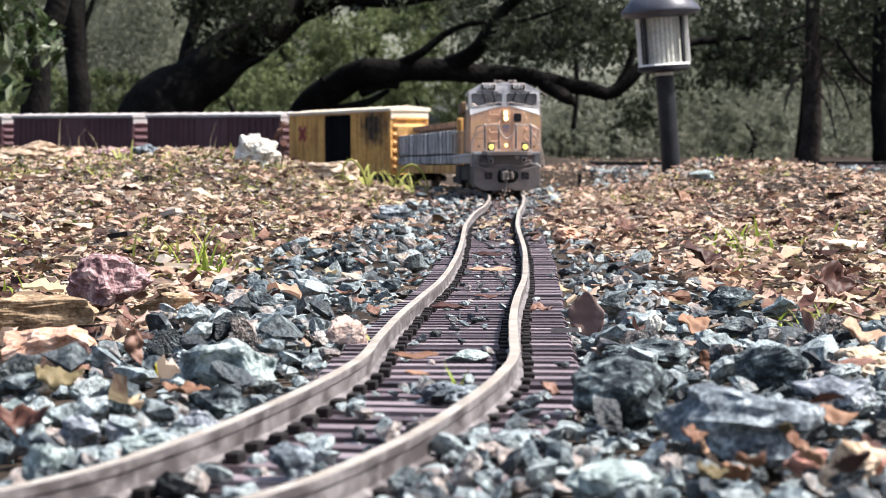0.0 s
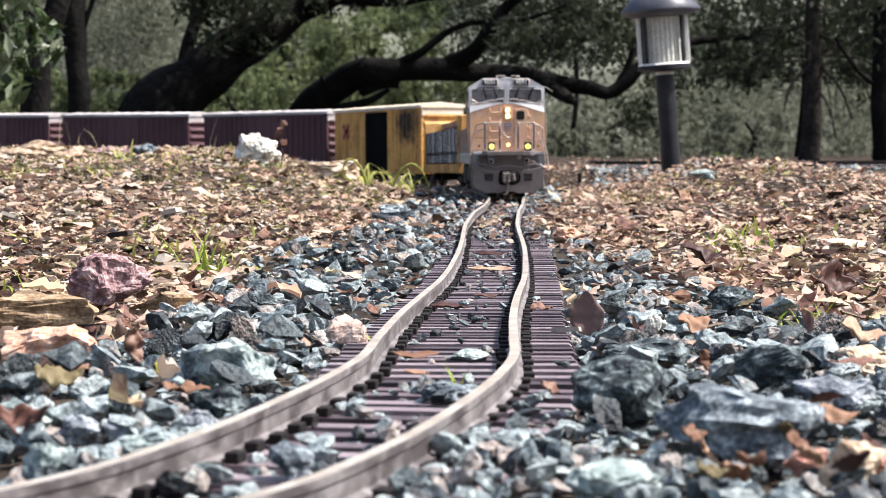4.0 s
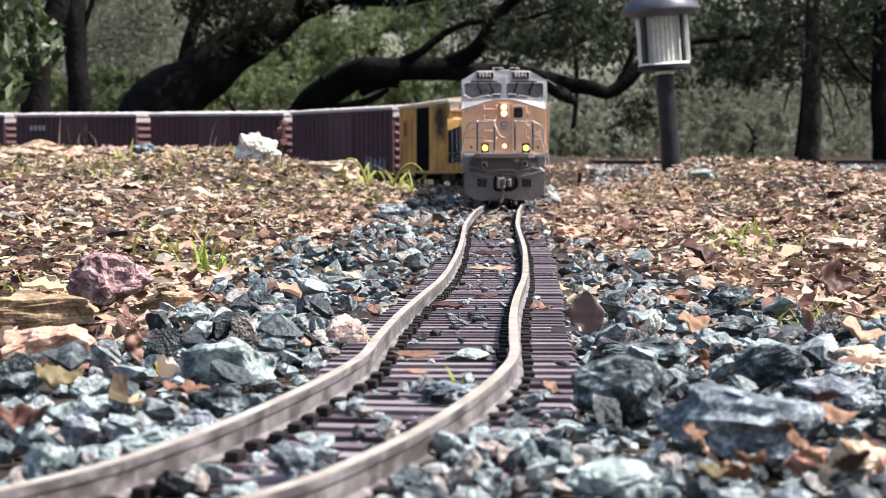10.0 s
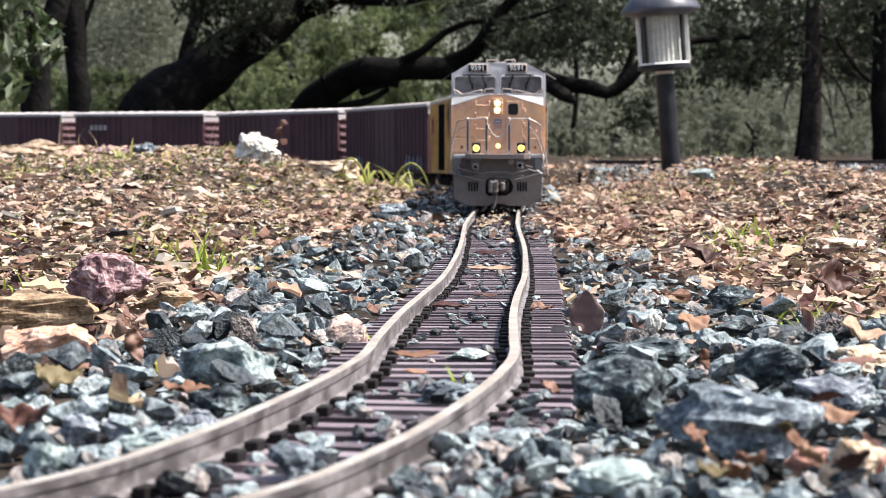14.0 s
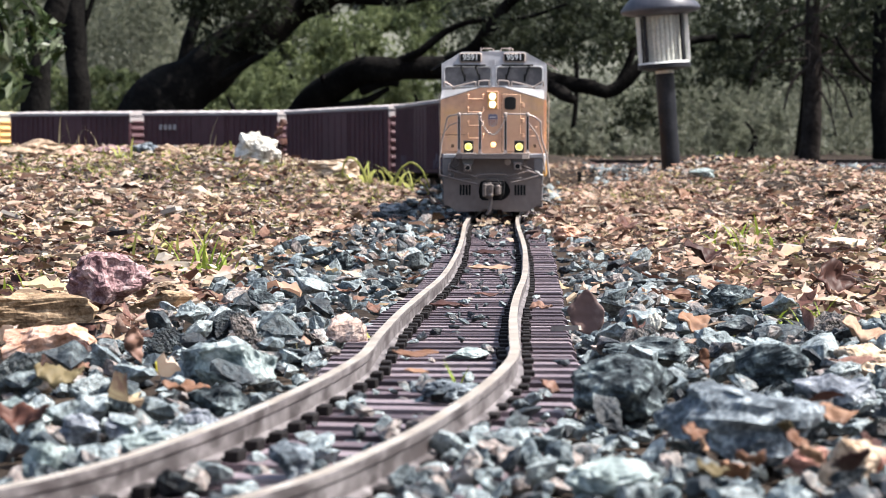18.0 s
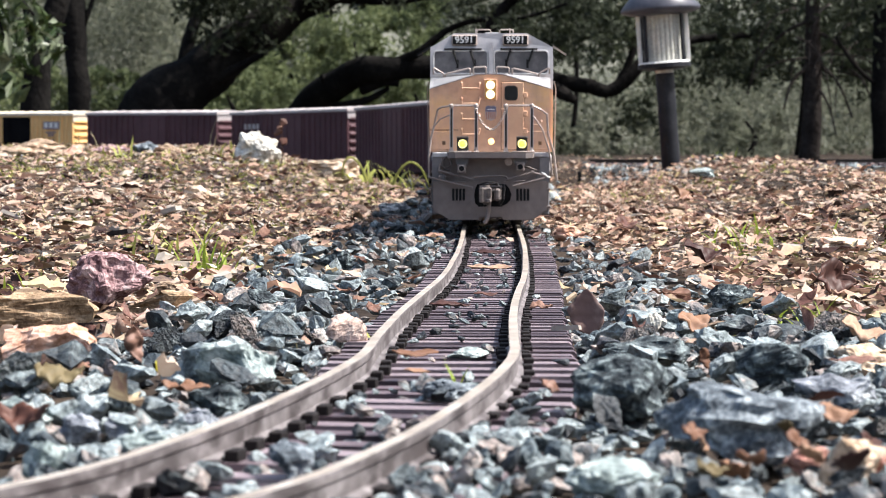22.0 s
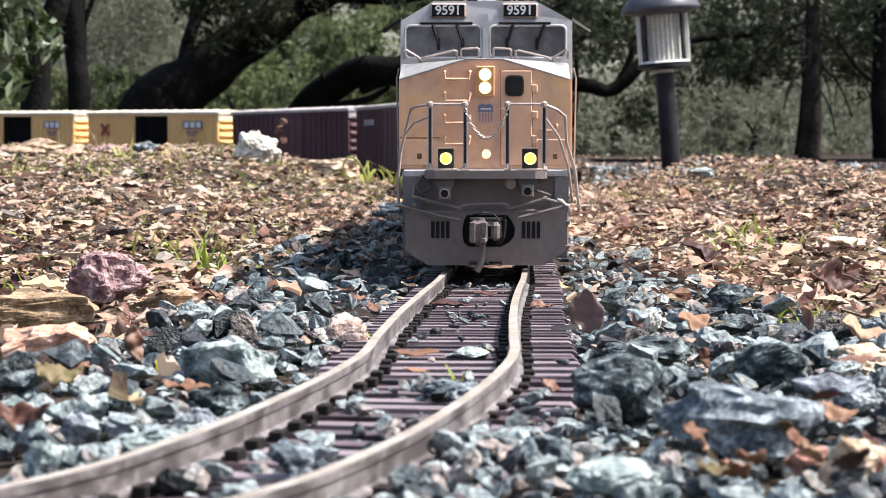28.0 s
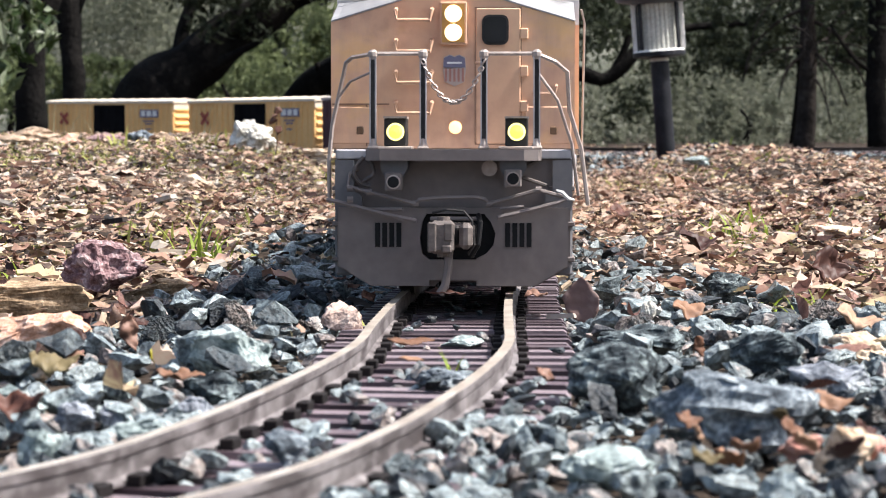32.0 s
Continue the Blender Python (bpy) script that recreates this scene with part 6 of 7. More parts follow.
# a withered weed beside the white rock
wx, wy, wz = -0.252, 3.300, 0.033
weed = root("withered_weed", Matrix.Translation((wx, wy, wz)), "withered brown weed with crumpled seed heads", "weed")
part("stalk", Shape().tube([(0, 0, -0.01), (0.002, 0, 0.03), (0, 0, 0.075)], 0.0009, 5), M_LEAF_BIG, weed)
for k, (dx, dz) in enumerate(((0.002, 0.072), (-0.004, 0.056), (0.004, 0.044), (0.0, 0.064))):
    v, f = stone_shape(random.Random(k + 3), 0.9, 12, 0.5)
    part("seed_head", Shape().add([(a * 0.020 + dx, b * 0.020, c * 0.020 + dz) for a, b, c in v], f), M_LEAF_BIG, weed)

# ---- grass and weeds ----
M_GRASS = leafy("yellow_green_grass", [(0.13, 0.17, 0.03), (0.32, 0.34, 0.08), (0.52, 0.47, 0.19)], 0.5, 0.35)
M_DRY = leafy("dry_grass_stalk", [(0.26, 0.21, 0.12), (0.42, 0.36, 0.21), (0.58, 0.50, 0.32)], 0.6, 0.2)
M_WEED = leafy("bright_green_weed", [(0.10, 0.16, 0.02), (0.22, 0.30, 0.04), (0.40, 0.44, 0.10)], 0.5, 0.35)


def blade(rnd, sh, x, y, z, length, lean, width):
    a = rnd.uniform(0, 6.283)
    bend = rnd.uniform(0.3, 1.5) * lean
    left, right, n = [], [], 7
    px, pz, ang = 0.0, 0.0, 0.15 * lean
    for i in range(n + 1):
        w = width * (1 - (i / n) ** 2) + 0.0001
        c, s = math.cos(a), math.sin(a)
        left.append((x + px * c - w * s, y + px * s + w * c, z + pz))
        right.append((x + px * c + w * s, y + px * s - w * c, z + pz))
        px, pz = px + math.sin(ang) * length / n, pz + math.cos(ang) * length / n
        ang += bend * 2.4 / n
    sh.add(left + right, [(i, i + 1, n + 2 + i, n + 1 + i) for i in range(n)])


def build_tuft(x, y, n, length, spreadr, m, label, seed, lean=0.8, width=0.0016):
    rnd = random.Random(seed)
    tuft = root("grass_tuft", Matrix.Translation((x, y, gz(x, y))), label, "grass", "grass tufts")
    for _ in range(n):
        sh = Shape()
        dx, dy = rnd.gauss(0, spreadr), rnd.gauss(0, spreadr)
        blade(rnd, sh, dx, dy, gz(x + dx, y + dy) - gz(x, y) - 0.003, length * rnd.uniform(0.5, 1.1), lean * rnd.uniform(0.4, 1.3), width)
        part("blade", raw("blade", sh.v, sh.f, m, True), None, tuft)
    return tuft


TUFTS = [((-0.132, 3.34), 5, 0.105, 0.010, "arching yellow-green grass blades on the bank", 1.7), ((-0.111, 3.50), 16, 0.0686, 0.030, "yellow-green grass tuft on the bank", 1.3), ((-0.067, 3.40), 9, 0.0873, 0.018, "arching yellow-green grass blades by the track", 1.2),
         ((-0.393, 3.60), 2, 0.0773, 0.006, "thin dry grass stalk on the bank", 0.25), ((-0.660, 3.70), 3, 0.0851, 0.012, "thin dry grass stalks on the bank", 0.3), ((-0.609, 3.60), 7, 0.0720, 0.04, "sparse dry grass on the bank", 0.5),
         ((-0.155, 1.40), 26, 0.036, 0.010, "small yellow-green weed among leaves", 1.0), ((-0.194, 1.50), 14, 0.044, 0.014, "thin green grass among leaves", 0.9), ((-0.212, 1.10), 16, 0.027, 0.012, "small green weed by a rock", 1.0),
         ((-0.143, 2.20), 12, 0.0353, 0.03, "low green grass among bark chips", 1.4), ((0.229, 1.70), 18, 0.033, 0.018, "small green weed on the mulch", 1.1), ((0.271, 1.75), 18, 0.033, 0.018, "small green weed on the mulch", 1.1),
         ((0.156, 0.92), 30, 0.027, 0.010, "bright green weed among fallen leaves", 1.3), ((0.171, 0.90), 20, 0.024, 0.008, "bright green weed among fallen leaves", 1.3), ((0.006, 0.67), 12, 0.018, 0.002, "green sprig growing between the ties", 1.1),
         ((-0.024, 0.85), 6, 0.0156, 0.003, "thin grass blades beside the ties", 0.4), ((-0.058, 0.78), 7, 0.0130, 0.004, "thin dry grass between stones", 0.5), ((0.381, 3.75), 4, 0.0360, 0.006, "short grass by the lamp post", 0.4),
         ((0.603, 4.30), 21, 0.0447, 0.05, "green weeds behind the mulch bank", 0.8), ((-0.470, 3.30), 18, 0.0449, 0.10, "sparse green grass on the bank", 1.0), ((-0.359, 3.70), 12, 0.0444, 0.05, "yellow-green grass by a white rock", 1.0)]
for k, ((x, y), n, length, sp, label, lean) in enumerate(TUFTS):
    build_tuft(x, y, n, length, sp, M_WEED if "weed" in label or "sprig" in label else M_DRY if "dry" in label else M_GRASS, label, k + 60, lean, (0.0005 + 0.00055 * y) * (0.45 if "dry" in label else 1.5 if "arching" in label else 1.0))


for hx, hy, pts in ((-0.118, 3.30, [(0, 0), (-0.006, 0.022), (-0.015, 0.038), (-0.026, 0.045), (-0.034, 0.040), (-0.038, 0.026), (-0.037, 0.012)]),
                    (-0.080, 3.32, [(0, 0), (0.006, 0.020), (0.016, 0.036), (0.030, 0.044), (0.044, 0.036), (0.054, 0.018), (0.060, 0.002)])):
    hoop = root("grass_tuft", Matrix.Translation((hx, hy, gz(hx, hy) + 0.004)), "arching yellow-green grass blade bent into a hoop", "grass", "grass tufts")
    _, arc = spline(pts, 0.004)
    sh = Shape().tube([(a, 0, b) for a, b in arc], [0.0026 * (1 - 0.6 * (k / len(arc)) ** 2) for k in range(len(arc))], 6)
    part("blade", sh.moved(Matrix.Diagonal((1, 0.45, 1, 1))), M_GRASS, hoop, smooth=True)

# ---- garden lamp ----
M_LAMPBLK = mat("dark_blue_grey_metal", [(0.006, 0.0065, 0.009), (0.012, 0.013, 0.017), (0.03, 0.031, 0.037)], 30, 250, 0.5, bump=0.1, spec=0.2)
# lighter copy of the lamp's metal, with the sun on the cap painted in
M_LAMPCAP = mat("sunlit_lamp_cap", [(0.03, 0.033, 0.045), (0.055, 0.058, 0.076), (0.09, 0.093, 0.115)], 30, 250, 0.42, bump=0.1)
M_LAMPTRIM = mat("pale_dusty_trim", [(0.45, 0.44, 0.42), (0.66, 0.65, 0.62), (0.78, 0.77, 0.74)], 40, 250, 0.5)
M_FLUTE = mat("dusty_fluted_glass", [(0.28, 0.28, 0.25), (0.42, 0.42, 0.38), (0.55, 0.55, 0.5)], 25, 200, 0.25, bump=0.1)


def build_lamp():
    x0, y0 = 0.433, 4.0
    e = root("garden_lamp", Matrix.Translation((x0, y0, gz(x0, y0) - 0.03)) @ pose(0, 0, 0, 0, -4.2, 0), "black garden path lamp with fluted glass, leaning slightly", "garden lamp")
    H = 0.212     # top of the post over the lamp's foot
    part("post", Shape().tube([(0, 0, 0), (0, 0, 0.001), (0, 0, H - 0.001), (0, 0, H)], 0.0178, 24), M_LAMPBLK, e, smooth=True)
    part("collar", Shape().tube([(0, 0, H), (0, 0, H + 0.009)], [0.0182, 0.0165], 24), M_LAMPTRIM, e, "pale worn collar")
    part("base_ring", Shape().tube([(0, 0, H + 0.006), (0, 0, H + 0.010), (0, 0, H + 0.018)], [0.030, 0.0500, 0.0500], 28), M_LAMPBLK, e)
    part("base_trim", Shape().tube([(0, 0, H + 0.018), (0, 0, H + 0.0215)], [0.0496, 0.047], 28), M_LAMPTRIM, e)
    z0, z1 = H + 0.0205, H + 0.112
    fl = Shape()
    n = 96
    prof = [0.034 + 0.0022 * abs(math.sin(12 * 6.28319 * k / n / 2 * 2)) for k in range(n)]
    v = [(prof[k] * math.cos(6.28319 * k / n), prof[k] * math.sin(6.28319 * k / n), z) for z in (z0, z1) for k in range(n)]
    fl.add(v, [(k, (k + 1) % n, n + (k + 1) % n, n + k) for k in range(n)] + [tuple(range(n))[::-1], tuple(range(n, 2 * n))])
    part("fluted_glass", fl, M_FLUTE, e, "dusty grey fluted glass")
    for deg, m, rr in ((-14, M_LAMPTRIM, 0.0465), (194, M_LAMPTRIM, 0.0465), (-38, M_LAMPBLK, 0.0440), (218, M_LAMPBLK, 0.0440), (40, M_LAMPBLK, 0.0440), (140, M_LAMPBLK, 0.0440)):
        a = radians(deg)
        b = part("cage_bar", Shape().box(-0.0038, 0.0038, -0.0025, 0.0025, z0, z1, 0.0008), m, e)
        b.matrix_basis = Matrix.Translation((rr * math.cos(a), rr * math.sin(a), 0)) @ pose(0, 0, 0, 0, 0, deg + 90 if m is M_LAMPBLK else 0)
    part("cap", Shape().tube([(0, 0, z1 - 0.004), (0, 0, z1 + 0.004), (0, 0, z1 + 0.010), (0, 0, z1 + 0.032), (0, 0, z1 + 0.055), (0, 0, z1 + 0.062)], [0.047, 0.0745, 0.0755, 0.056, 0.030, 0.008], 32), M_LAMPCAP, e, "blue-grey domed metal cap", smooth=True)
    part("cap_knob", Shape().tube([(0, 0, z1 + 0.060), (0, 0, z1 + 0.066), (0, 0, z1 + 0.072)], [0.008, 0.010, 0.003], 12), M_LAMPCAP, e)


build_lamp()

# a thin black switch stake and a piece of siding rail beside the second track
stake = new("track_stake", Shape().box(-0.004, 0.004, -0.003, 0.003, 0, 0.035, 0.001).mesh("track_stake", M_BLACK))
stake.location = (0.277, 4.300, 0.013)
stake.location.z = gz(stake.location.x, stake.location.y) - 0.003
tagged(stake, "small black plastic stake beside the track", "stake")
strip = new("siding_rail", Shape().box(-0.042, 0.042, -0.004, 0.004, 0, 0.005, 0.001).mesh("siding_rail", M_RAIL))
strip.location = (0.177, 3.300, -0.003)
strip.location.z = gz(strip.location.x, strip.location.y) + 0.004
tagged(strip, "short weathered siding rail lying in the ballast", "timber")

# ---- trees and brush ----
# oak bark lowered almost to black; the canopy's shade is in the colour
M_BARK = mat("shade_dark_oak_bark", [(0.004, 0.004, 0.004), (0.009, 0.0085, 0.008), (0.022, 0.02, 0.018)], 7, 45, 0.95, bump=1.0, bump_d=0.02, spec=0.05)
M_BARK_2 = mat("brown_oak_bark", [(0.014, 0.0115, 0.0105), (0.036, 0.030, 0.027), (0.085, 0.073, 0.064)], 8, 50, 0.95, bump=1.0, bump_d=0.02, spec=0.05)
M_OAKLEAF = leafy("olive_oak_leaves", [(0.045, 0.06, 0.028), (0.10, 0.125, 0.056), (0.155, 0.185, 0.085), (0.23, 0.25, 0.13)], 0.6, 0.45, None, 4)
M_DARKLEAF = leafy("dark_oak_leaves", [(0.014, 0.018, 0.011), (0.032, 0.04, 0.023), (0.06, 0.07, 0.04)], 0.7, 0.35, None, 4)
# the last, palest colour paints glints on some of the green leaves
M_GLINTLEAF = leafy("green_leaves_painted_glints", [(0.014, 0.026, 0.008), (0.03, 0.05, 0.015), (0.05, 0.072, 0.025), (0.20, 0.23, 0.16)], 0.35, 0.2)
M_BRUSH = leafy("grey_green_brush", [(0.092, 0.105, 0.07), (0.137, 0.15, 0.105), (0.18, 0.19, 0.142), (0.24, 0.243, 0.195)], 0.8, 0.5, None, 4)
M_FARWOOD = mat("distant_wooded_slope", [(0.06, 0.066, 0.05), (0.11, 0.116, 0.09), (0.17, 0.17, 0.14)], 1.1, 9, 0.95, bump=0.6, bump_d=0.3, contrast=0.2)


def limb(sh, pts, seed):
    """A crooked tapering limb through points (x, y, z, width)."""
    _, q = spline([(p[0], p[1], p[2], p[3]) for p in pts], 0.05)
    rnd = random.Random(seed)
    out, rad = [], []
    for i, (x, y, z, w) in enumerate(q):
        n = noise.noise_vector(Vector((x, y, z)) * 4 + Vector((seed, 0, 0))) * w * 0.18
        out.append((x + n.x, y + n.y, z + n.z))
        rad.append(float(w) / 2 * (1 + 0.16 * noise.noise(Vector((x, y, z)) * 7 + Vector((0, seed, 0)))))
    sh.tube(out, rad, 9)


def leaf_cloud(spots, size, seed, squash=0.55):
    """Small folded leaves at spots."""
    r = np.random.RandomState(seed)
    n = len(spots)
    c = np.asarray(spots)
    a = r.normal(size=(n, 3))
    a /= np.linalg.norm(a, axis=1)[:, None]
    b = np.cross(a, r.normal(size=(n, 3)))
    b /= np.linalg.norm(b, axis=1)[:, None]
    nn = np.cross(a, b)
    s = (size * r.uniform(0.6, 1.4, n))[:, None]
    v = np.stack([c - a * s, c + b * s * squash * 0.7 + nn * s * 0.12, c + a * s, c - b * s * squash * 0.7 + nn * s * 0.12], 1).reshape(-1, 3)
    f = [(4 * i, 4 * i + 1, 4 * i + 2, 4 * i + 3) for i in range(n)]
    return v.tolist(), f


def blobs(boxes, n, seed, clump=0.25):
    """Leaf places in uneven clumps inside boxes (x0, x1, y0, y1, z0, z1, weight)."""
    r = np.random.RandomState(seed)
    tot = sum(b[6] for b in boxes)
    out = []
    for x0, x1, y0, y1, z0, z1, w in boxes:
        k = max(3, int(60 * w / tot * len(boxes)))
        c = np.stack([r.uniform(x0, x1, k), r.uniform(y0, y1, k), r.uniform(z0, z1, k)], 1)
        m = int(n * w / tot)
        rad = clump * r.uniform(0.4, 1.3, k) * min(1, (z1 - z0))
        i = r.randint(0, k, m)
        d = r.normal(size=(m, 3))
        d *= (r.uniform(0, 1, m) ** 0.4 / np.linalg.norm(d, axis=1))[:, None]
        out.append(c[i] + d * rad[i][:, None])
    return np.concatenate(out)


def tree(label, limbs, crown, n, leaf, m, seed, bark=None, clump=0.25):
    t = root("tree", Matrix.Translation((limbs[0][0][0], limbs[0][0][1], gz(limbs[0][0][0], limbs[0][0][1]))), label, "tree")
    inv = t.matrix_basis.inverted()
    for i, pts in enumerate(limbs):
        sh = Shape()
        limb(sh, pts, seed + i)
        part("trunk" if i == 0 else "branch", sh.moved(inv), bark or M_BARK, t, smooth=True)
    if crown:
        v, f = leaf_cloud(blobs(crown, n, seed, clump), leaf, seed)
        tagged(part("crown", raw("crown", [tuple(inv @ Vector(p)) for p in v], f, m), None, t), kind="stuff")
    return t


def build_trees():
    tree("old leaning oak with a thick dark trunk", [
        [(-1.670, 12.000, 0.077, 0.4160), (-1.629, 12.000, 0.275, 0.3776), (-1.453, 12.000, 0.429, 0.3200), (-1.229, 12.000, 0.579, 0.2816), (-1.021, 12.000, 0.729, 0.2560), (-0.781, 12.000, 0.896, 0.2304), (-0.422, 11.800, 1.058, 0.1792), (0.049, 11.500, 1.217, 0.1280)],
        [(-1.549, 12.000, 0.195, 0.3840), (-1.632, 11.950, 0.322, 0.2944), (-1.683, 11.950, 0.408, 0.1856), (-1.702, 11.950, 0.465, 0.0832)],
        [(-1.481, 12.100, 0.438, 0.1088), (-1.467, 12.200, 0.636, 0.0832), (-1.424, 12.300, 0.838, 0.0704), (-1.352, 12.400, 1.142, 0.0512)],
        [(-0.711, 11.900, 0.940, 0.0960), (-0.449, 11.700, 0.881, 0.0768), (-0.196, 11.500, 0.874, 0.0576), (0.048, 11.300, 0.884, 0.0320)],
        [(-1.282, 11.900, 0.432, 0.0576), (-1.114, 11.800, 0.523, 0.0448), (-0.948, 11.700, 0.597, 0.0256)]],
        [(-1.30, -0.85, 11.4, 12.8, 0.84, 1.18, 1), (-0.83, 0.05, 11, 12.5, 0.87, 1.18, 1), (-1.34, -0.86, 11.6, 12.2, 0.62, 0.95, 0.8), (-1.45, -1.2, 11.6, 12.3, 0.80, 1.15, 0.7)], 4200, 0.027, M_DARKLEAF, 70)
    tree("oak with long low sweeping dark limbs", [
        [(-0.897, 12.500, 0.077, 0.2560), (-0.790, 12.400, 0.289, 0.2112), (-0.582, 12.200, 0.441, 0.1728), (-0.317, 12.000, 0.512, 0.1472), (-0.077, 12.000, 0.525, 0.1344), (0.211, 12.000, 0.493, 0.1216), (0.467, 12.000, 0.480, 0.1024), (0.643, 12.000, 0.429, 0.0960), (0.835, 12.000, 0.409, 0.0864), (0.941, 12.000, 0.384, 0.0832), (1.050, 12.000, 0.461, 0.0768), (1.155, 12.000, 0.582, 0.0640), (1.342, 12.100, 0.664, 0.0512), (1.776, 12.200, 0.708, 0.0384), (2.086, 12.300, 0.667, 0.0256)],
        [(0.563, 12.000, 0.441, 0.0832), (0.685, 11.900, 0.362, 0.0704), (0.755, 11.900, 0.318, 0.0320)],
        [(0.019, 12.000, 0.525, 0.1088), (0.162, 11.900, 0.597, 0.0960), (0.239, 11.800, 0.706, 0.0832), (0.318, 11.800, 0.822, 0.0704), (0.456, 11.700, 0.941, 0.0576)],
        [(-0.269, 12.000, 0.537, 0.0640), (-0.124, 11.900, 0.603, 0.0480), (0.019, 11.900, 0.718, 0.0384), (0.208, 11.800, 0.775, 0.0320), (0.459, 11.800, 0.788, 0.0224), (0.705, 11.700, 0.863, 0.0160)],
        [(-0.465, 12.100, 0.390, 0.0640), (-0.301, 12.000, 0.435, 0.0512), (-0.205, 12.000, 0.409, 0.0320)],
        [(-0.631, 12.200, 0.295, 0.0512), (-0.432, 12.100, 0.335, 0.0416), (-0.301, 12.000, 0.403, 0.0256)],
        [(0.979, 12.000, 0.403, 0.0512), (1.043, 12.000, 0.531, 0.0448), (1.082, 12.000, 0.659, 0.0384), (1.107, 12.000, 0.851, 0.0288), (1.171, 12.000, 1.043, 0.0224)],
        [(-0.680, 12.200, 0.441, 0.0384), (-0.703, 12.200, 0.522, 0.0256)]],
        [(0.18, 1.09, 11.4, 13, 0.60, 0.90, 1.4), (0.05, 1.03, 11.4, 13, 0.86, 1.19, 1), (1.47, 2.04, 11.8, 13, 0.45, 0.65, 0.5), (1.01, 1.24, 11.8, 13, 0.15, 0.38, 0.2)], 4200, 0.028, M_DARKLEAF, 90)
    tree("dark upright trunk behind the boxcars", [[(-1.915, 10.000, 0.075, 0.1653), (-1.915, 10.000, 0.374, 0.1493), (-1.909, 10.000, 0.534, 0.1333), (-1.824, 10.000, 0.694, 0.1120), (-1.757, 10.000, 0.934, 0.0960)], [(-1.915, 10.000, 0.520, 0.0800), (-1.944, 10.000, 0.667, 0.0587), (-1.984, 10.000, 0.854, 0.0427)]],
         None, 0, 0, None, 110)
    tree("brown upright trunk beside a darker one", [[(-1.889, 11.000, 0.076, 0.1349), (-1.889, 11.000, 0.346, 0.1173), (-1.904, 11.000, 0.610, 0.1232), (-1.924, 11.000, 1.020, 0.1349)], [(-1.860, 11.000, 0.698, 0.0352), (-1.816, 11.000, 0.815, 0.0264), (-1.772, 11.000, 0.962, 0.0205)]], None, 0, 0, None, 120)
    rnd, droop = random.Random(77), []
    for k in range(22):           # thin twigs that hang about the slim trunk
        x, z, d = 1.92 + rnd.uniform(-0.12, 0.30), rnd.uniform(0.45, 0.95), rnd.choice((-1, 1, 1))
        a, b, w = rnd.uniform(0.12, 0.34), rnd.uniform(0.10, 0.42), rnd.uniform(0.007, 0.014)
        droop.append([(x, 10.9, z, w), (x + d * a * 0.5, 10.8, z - b * 0.15, w * 0.8), (x + d * a * 0.85, 10.75, z - b * 0.5, w * 0.6), (x + d * a, 10.7, z - b, w * 0.3)])
    tree("slim brown tree trunk beyond the track", [[(1.904, 11.000, -0.006, 0.1115), (1.915, 11.000, 0.258, 0.0939), (1.918, 11.000, 0.551, 0.0792), (1.907, 11.000, 1.020, 0.0704)],
         [(1.895, 11.000, 0.492, 0.0235), (1.791, 10.900, 0.401, 0.0147), (1.731, 10.800, 0.254, 0.0088)], [(1.924, 11.000, 0.668, 0.0264), (2.052, 10.900, 0.576, 0.0176), (2.177, 10.800, 0.369, 0.0117)], [(1.924, 11.000, 0.522, 0.0205), (2.023, 10.900, 0.401, 0.0147), (2.091, 10.800, 0.197, 0.0088)], [(1.924, 11.000, 0.404, 0.0176), (1.979, 10.900, 0.285, 0.0117), (2.004, 10.800, 0.110, 0.0088)],
         [(1.913, 11.000, 0.727, 0.0235), (1.778, 11.000, 0.668, 0.0176), (1.631, 11.000, 0.522, 0.0117), (1.572, 11.000, 0.316, 0.0073)], *droop],
         [(1.40, 2.40, 10.5, 12.5, 0.67, 1.06, 1.6), (2.01, 2.47, 10.5, 12.5, 0.45, 0.70, 0.6), (1.40, 1.99, 11, 12.5, 0.55, 0.71, 0.5)], 3600, 0.026, M_DARKLEAF, 130, M_BARK_2)
    tree("dark tree trunk at the edge of the wood", [[(2.178, 10.500, 0.011, 0.1173), (2.167, 10.500, 0.389, 0.1056), (2.187, 10.500, 0.977, 0.0997)], [(2.159, 10.500, 0.361, 0.0264), (2.013, 10.400, 0.469, 0.0176), (1.884, 10.300, 0.630, 0.0117)]],
         [(1.98, 2.51, 10, 12, 0.55, 0.96, 1)], 1200, 0.026, M_DARKLEAF, 140)
    # a leafy branch that hangs in from the side, nearer
    tree("branch of a broad-leaved evergreen, some leaves painted pale as glints", [[(-1.567, 6.500, 0.072, 0.0520), (-1.550, 6.500, 0.422, 0.0451), (-1.463, 6.500, 0.596, 0.0312), (-1.304, 6.400, 0.536, 0.0171), (-1.200, 6.300, 0.445, 0.0084)], [(-1.463, 6.500, 0.561, 0.0173), (-1.338, 6.400, 0.451, 0.0102), (-1.284, 6.300, 0.294, 0.0050)]],
         [(-1.44, -1.24, 6, 6.8, 0.37, 0.60, 1.6), (-1.37, -1.25, 6, 6.6, 0.22, 0.38, 0.6), (-1.22, -1.13, 6.1, 6.5, 0.34, 0.45, 0.25)], 400, 0.034, M_GLINTLEAF, 150, clump=0.12)
    # an added oak, out of view, whose high crown shades the trunks and limbs
    high = root("tree", Matrix.Translation((4.7, 13.5, 0.02)), "added oak out of view whose crown shades the trunks", "tree")
    inv = high.matrix_basis.inverted()
    sh = Shape()
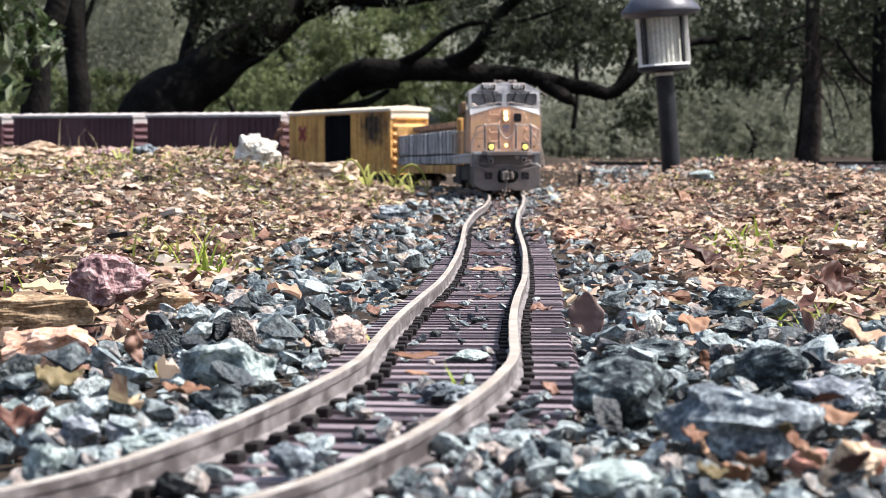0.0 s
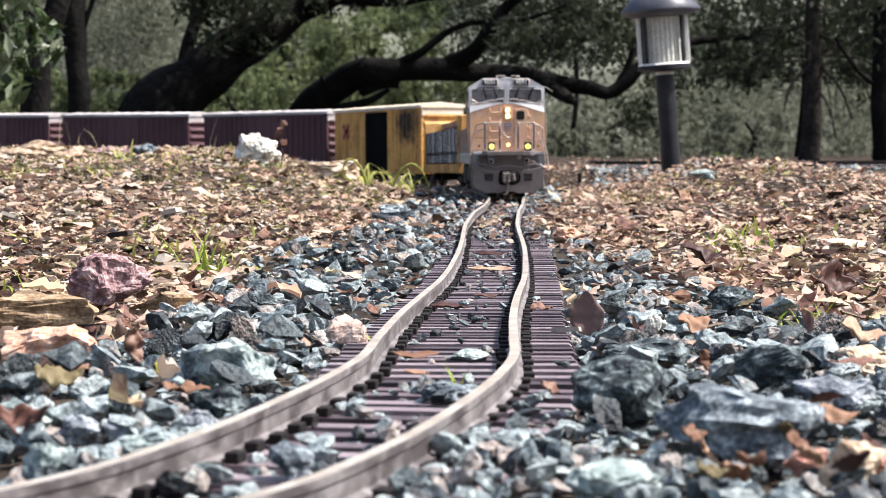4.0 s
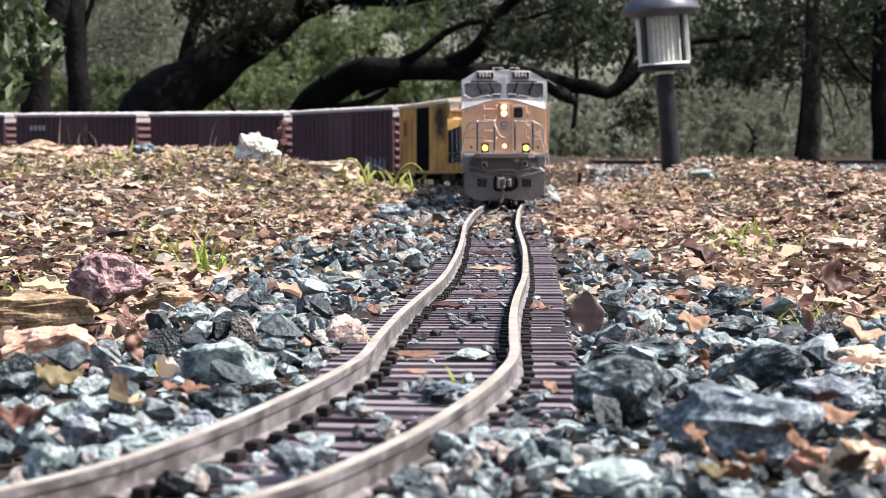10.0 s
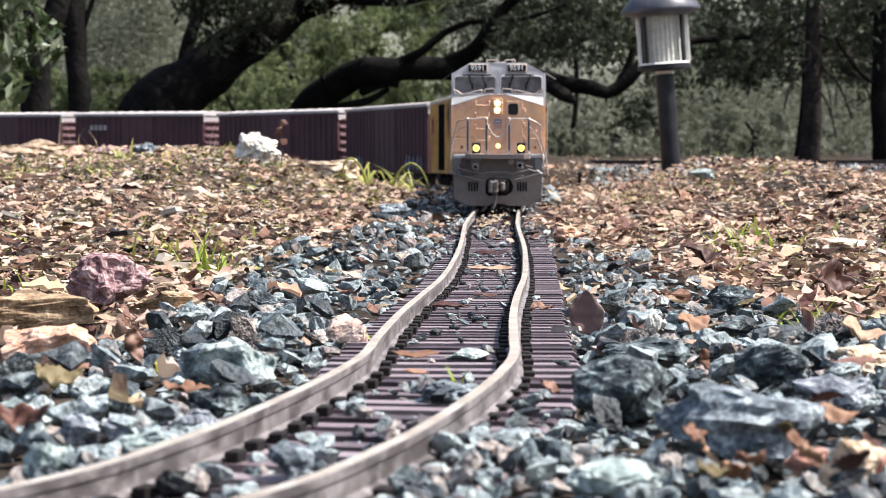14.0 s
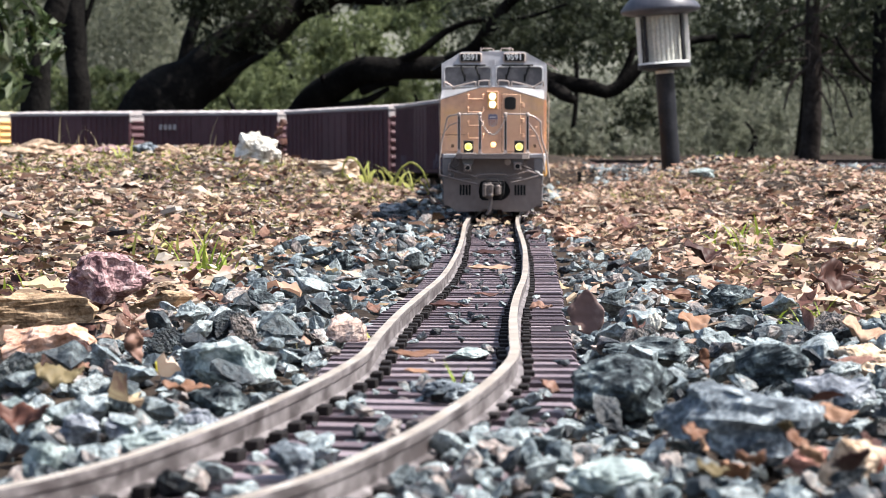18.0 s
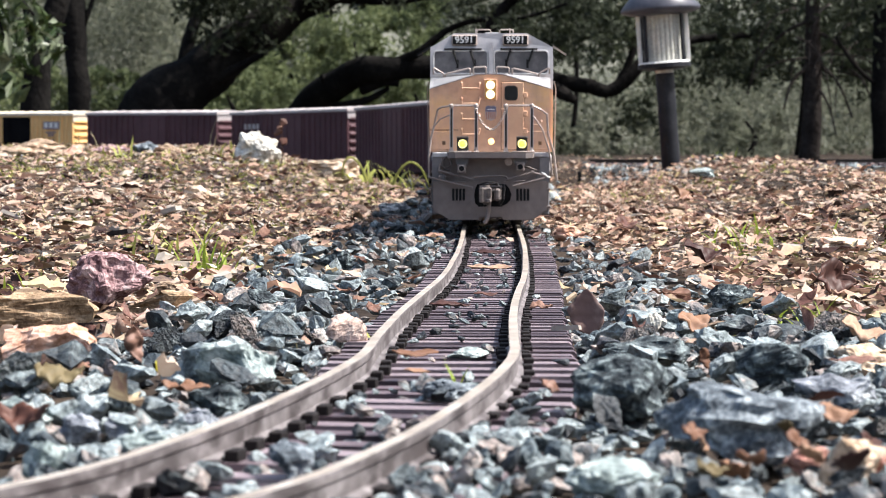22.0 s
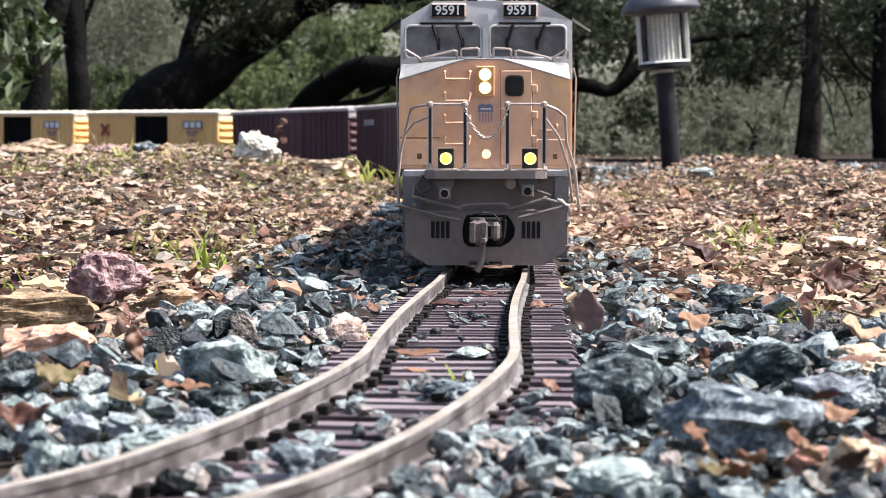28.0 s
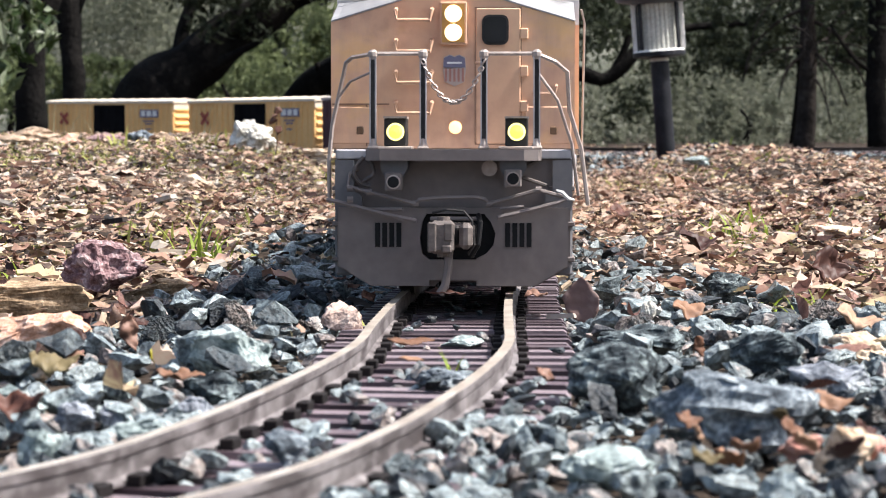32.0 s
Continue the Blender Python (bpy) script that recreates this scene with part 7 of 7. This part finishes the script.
    limb(sh, [(4.7, 13.5, 0.0, 0.3), (4.62, 13.5, 1.2, 0.26), (4.5, 13.4, 2.6, 0.2), (4.2, 13.3, 4.0, 0.08)], 160)
    part("trunk", sh.moved(inv), M_BARK, high, smooth=True)
    v, f = leaf_cloud(blobs([(-4.5, 5.5, 10, 15.5, 1.6, 4.2, 1.0)], 9000, 161, 0.7), 0.06, 162)
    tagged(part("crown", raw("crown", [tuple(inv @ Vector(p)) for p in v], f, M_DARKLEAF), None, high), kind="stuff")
    # shrubs, each a thing
    for k, (label, bx, n, leaf, m, cl) in enumerate([
            ("olive-green leafy shrub behind the oak limbs", [(-1.29, -0.06, 15, 18, 0.75, 1.17, 2), (-1.60, -0.72, 15, 18, 0.27, 0.84, 2.2), (-0.72, 0.33, 15, 18, 0.22, 0.62, 1.4)], 20000, 0.028, M_OAKLEAF, 0.30),
            ("light green low bush beside the trunks", [(-2.39, -1.90, 12.5, 13.5, 0.21, 0.53, 1)], 2600, 0.025, M_OAKLEAF, 0.16),
            ("olive-green bush behind the trunk", [(-1.69, -1.13, 13, 15, 0.20, 0.57, 1)], 3000, 0.026, M_OAKLEAF, 0.2),
            ("pale green brush in the clearing", [(-3.00, -2.70, 13, 15, 0.16, 0.57, 1), (-2.41, -1.94, 15, 17, 0.17, 0.56, 0.8)], 3800, 0.028, M_OAKLEAF, 0.2),
            ("grey-green tall brush in the clearing", [(-3.66, -2.60, 20, 24, 0.39, 1.80, 2), (-4.83, -3.43, 20, 24, 0.39, 1.80, 1.4)], 22000, 0.034, M_BRUSH, 0.42),
            ("grey leafless brush beyond the track", [(0.91, 2.16, 18, 23, -0.12, 0.59, 1.6), (2.16, 3.48, 18, 23, -0.07, 0.91, 2), (3.48, 4.57, 18, 23, -0.07, 0.80, 1.4)], 26000, 0.032, M_BRUSH, 0.42),
            ("grey-green bush at the far edge of the clearing", [(0.70, 1.26, 14, 16, -0.04, 0.21, 0.7), (2.07, 2.54, 15, 17, -0.02, 0.34, 0.7)], 4600, 0.026, M_BRUSH, 0.2),
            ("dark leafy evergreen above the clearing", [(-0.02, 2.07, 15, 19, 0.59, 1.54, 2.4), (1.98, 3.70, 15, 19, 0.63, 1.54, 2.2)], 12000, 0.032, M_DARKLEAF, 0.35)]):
        s = root("shrub", Matrix.Translation(((bx[0][0] + bx[0][1]) / 2, (bx[0][2] + bx[0][3]) / 2, 0.02)), label, "shrub")
        inv = s.matrix_basis.inverted()
        v, f = leaf_cloud(blobs(bx, n, 200 + k, cl), leaf, 300 + k)
        tagged(part("crown", raw("crown", [tuple(inv @ Vector(p)) for p in v], f, m), None, s), kind="stuff")
        for j, b in enumerate(bx):
            st = Shape()
            x, y = (b[0] + b[1]) / 2, (b[2] + b[3]) / 2
            limb(st, [(x, y, 0.0, 0.05), (x + 0.05, y, b[5] * 0.4, 0.04), (x - 0.03, y, b[5] * 0.8, 0.02)], 400 + j)
            part("stem", st.moved(inv), M_BARK, s)
    # the wooded slope that closes the view
    xs, zs = np.linspace(-30, 30, 90), np.linspace(-0.5, 9, 30)
    gx, gzz = np.meshgrid(xs, zs)
    yy = 34 + gzz * 1.2 + 1.6 * bumps(gx, gzz * 2, 1.3, 51) + 0.8 * bumps(gx, gzz * 2, 3.5, 52)
    v = np.stack([gx.ravel(), yy.ravel(), gzz.ravel()], 1).tolist()
    f = [(j * 90 + i, j * 90 + i + 1, (j + 1) * 90 + i + 1, (j + 1) * 90 + i) for j in range(29) for i in range(89)]
    tagged(new("backdrop", raw("backdrop", v, f, M_FARWOOD, True)), "hazy wooded slope in the distance", "hillside", kind="structure")


build_trees()

# ---- what moves: the train, from far to near ----
TRAVEL = ([0, 3, 6, 9, 13, 17, 19, 21, 23, 25, 28, 30, 32], [0, 0.154, 0.300, 0.479, 0.719, 0.972, 1.116, 1.275, 1.435, 1.608, 1.885, 2.076, 2.275])


def travelled(t):
    """Metres that the train has gone, a smooth curve through TRAVEL."""
    ts, ss = TRAVEL
    n = len(ts)
    g = [(ss[min(i + 1, n - 1)] - ss[max(i - 1, 0)]) / (ts[min(i + 1, n - 1)] - ts[max(i - 1, 0)]) for i in range(n)]
    i = max(0, min(n - 2, int(np.searchsorted(ts, t, "right")) - 1))
    h = ts[i + 1] - ts[i]
    u = (t - ts[i]) / h
    return ((2 * u**3 - 3 * u**2 + 1) * ss[i] + (u**3 - 2 * u**2 + u) * h * g[i] + (-2 * u**3 + 3 * u**2) * ss[i + 1] + (u**3 - u**2) * h * g[i + 1])


def stand(s_front, s_back, mid):
    """A pose on two points of the track; the thing's origin lies mid metres behind the first."""
    a, b = on_track(s_front), on_track(s_back)
    y = (b - a).normalized()
    x = y.cross(Vector((0, 0, 1))).normalized()
    m = Matrix((x, y, x.cross(y))).transposed().to_4x4()
    m.translation = a + y * mid
    return m


def motions():
    times = [i * 0.5 for i in range(65)]
    walk(engine, [(t, stand(S0 - travelled(t) + 0.06, S0 - travelled(t) + 0.625, -0.06)) for t in times])
    for car, back, half in CARS:
        walk(car, [(t, stand(S0 - travelled(t) + back - half, S0 - travelled(t) + back + half, half)) for t in times])
    fine = [i * 0.2 for i in range(161)]
    for w, r in SPINS:
        loc = w.matrix_basis.translation.copy()
        walk(w, [(t, Matrix.Translation(loc) @ Matrix.Rotation(travelled(t) / r, 4, "X")) for t in fine])


motions()
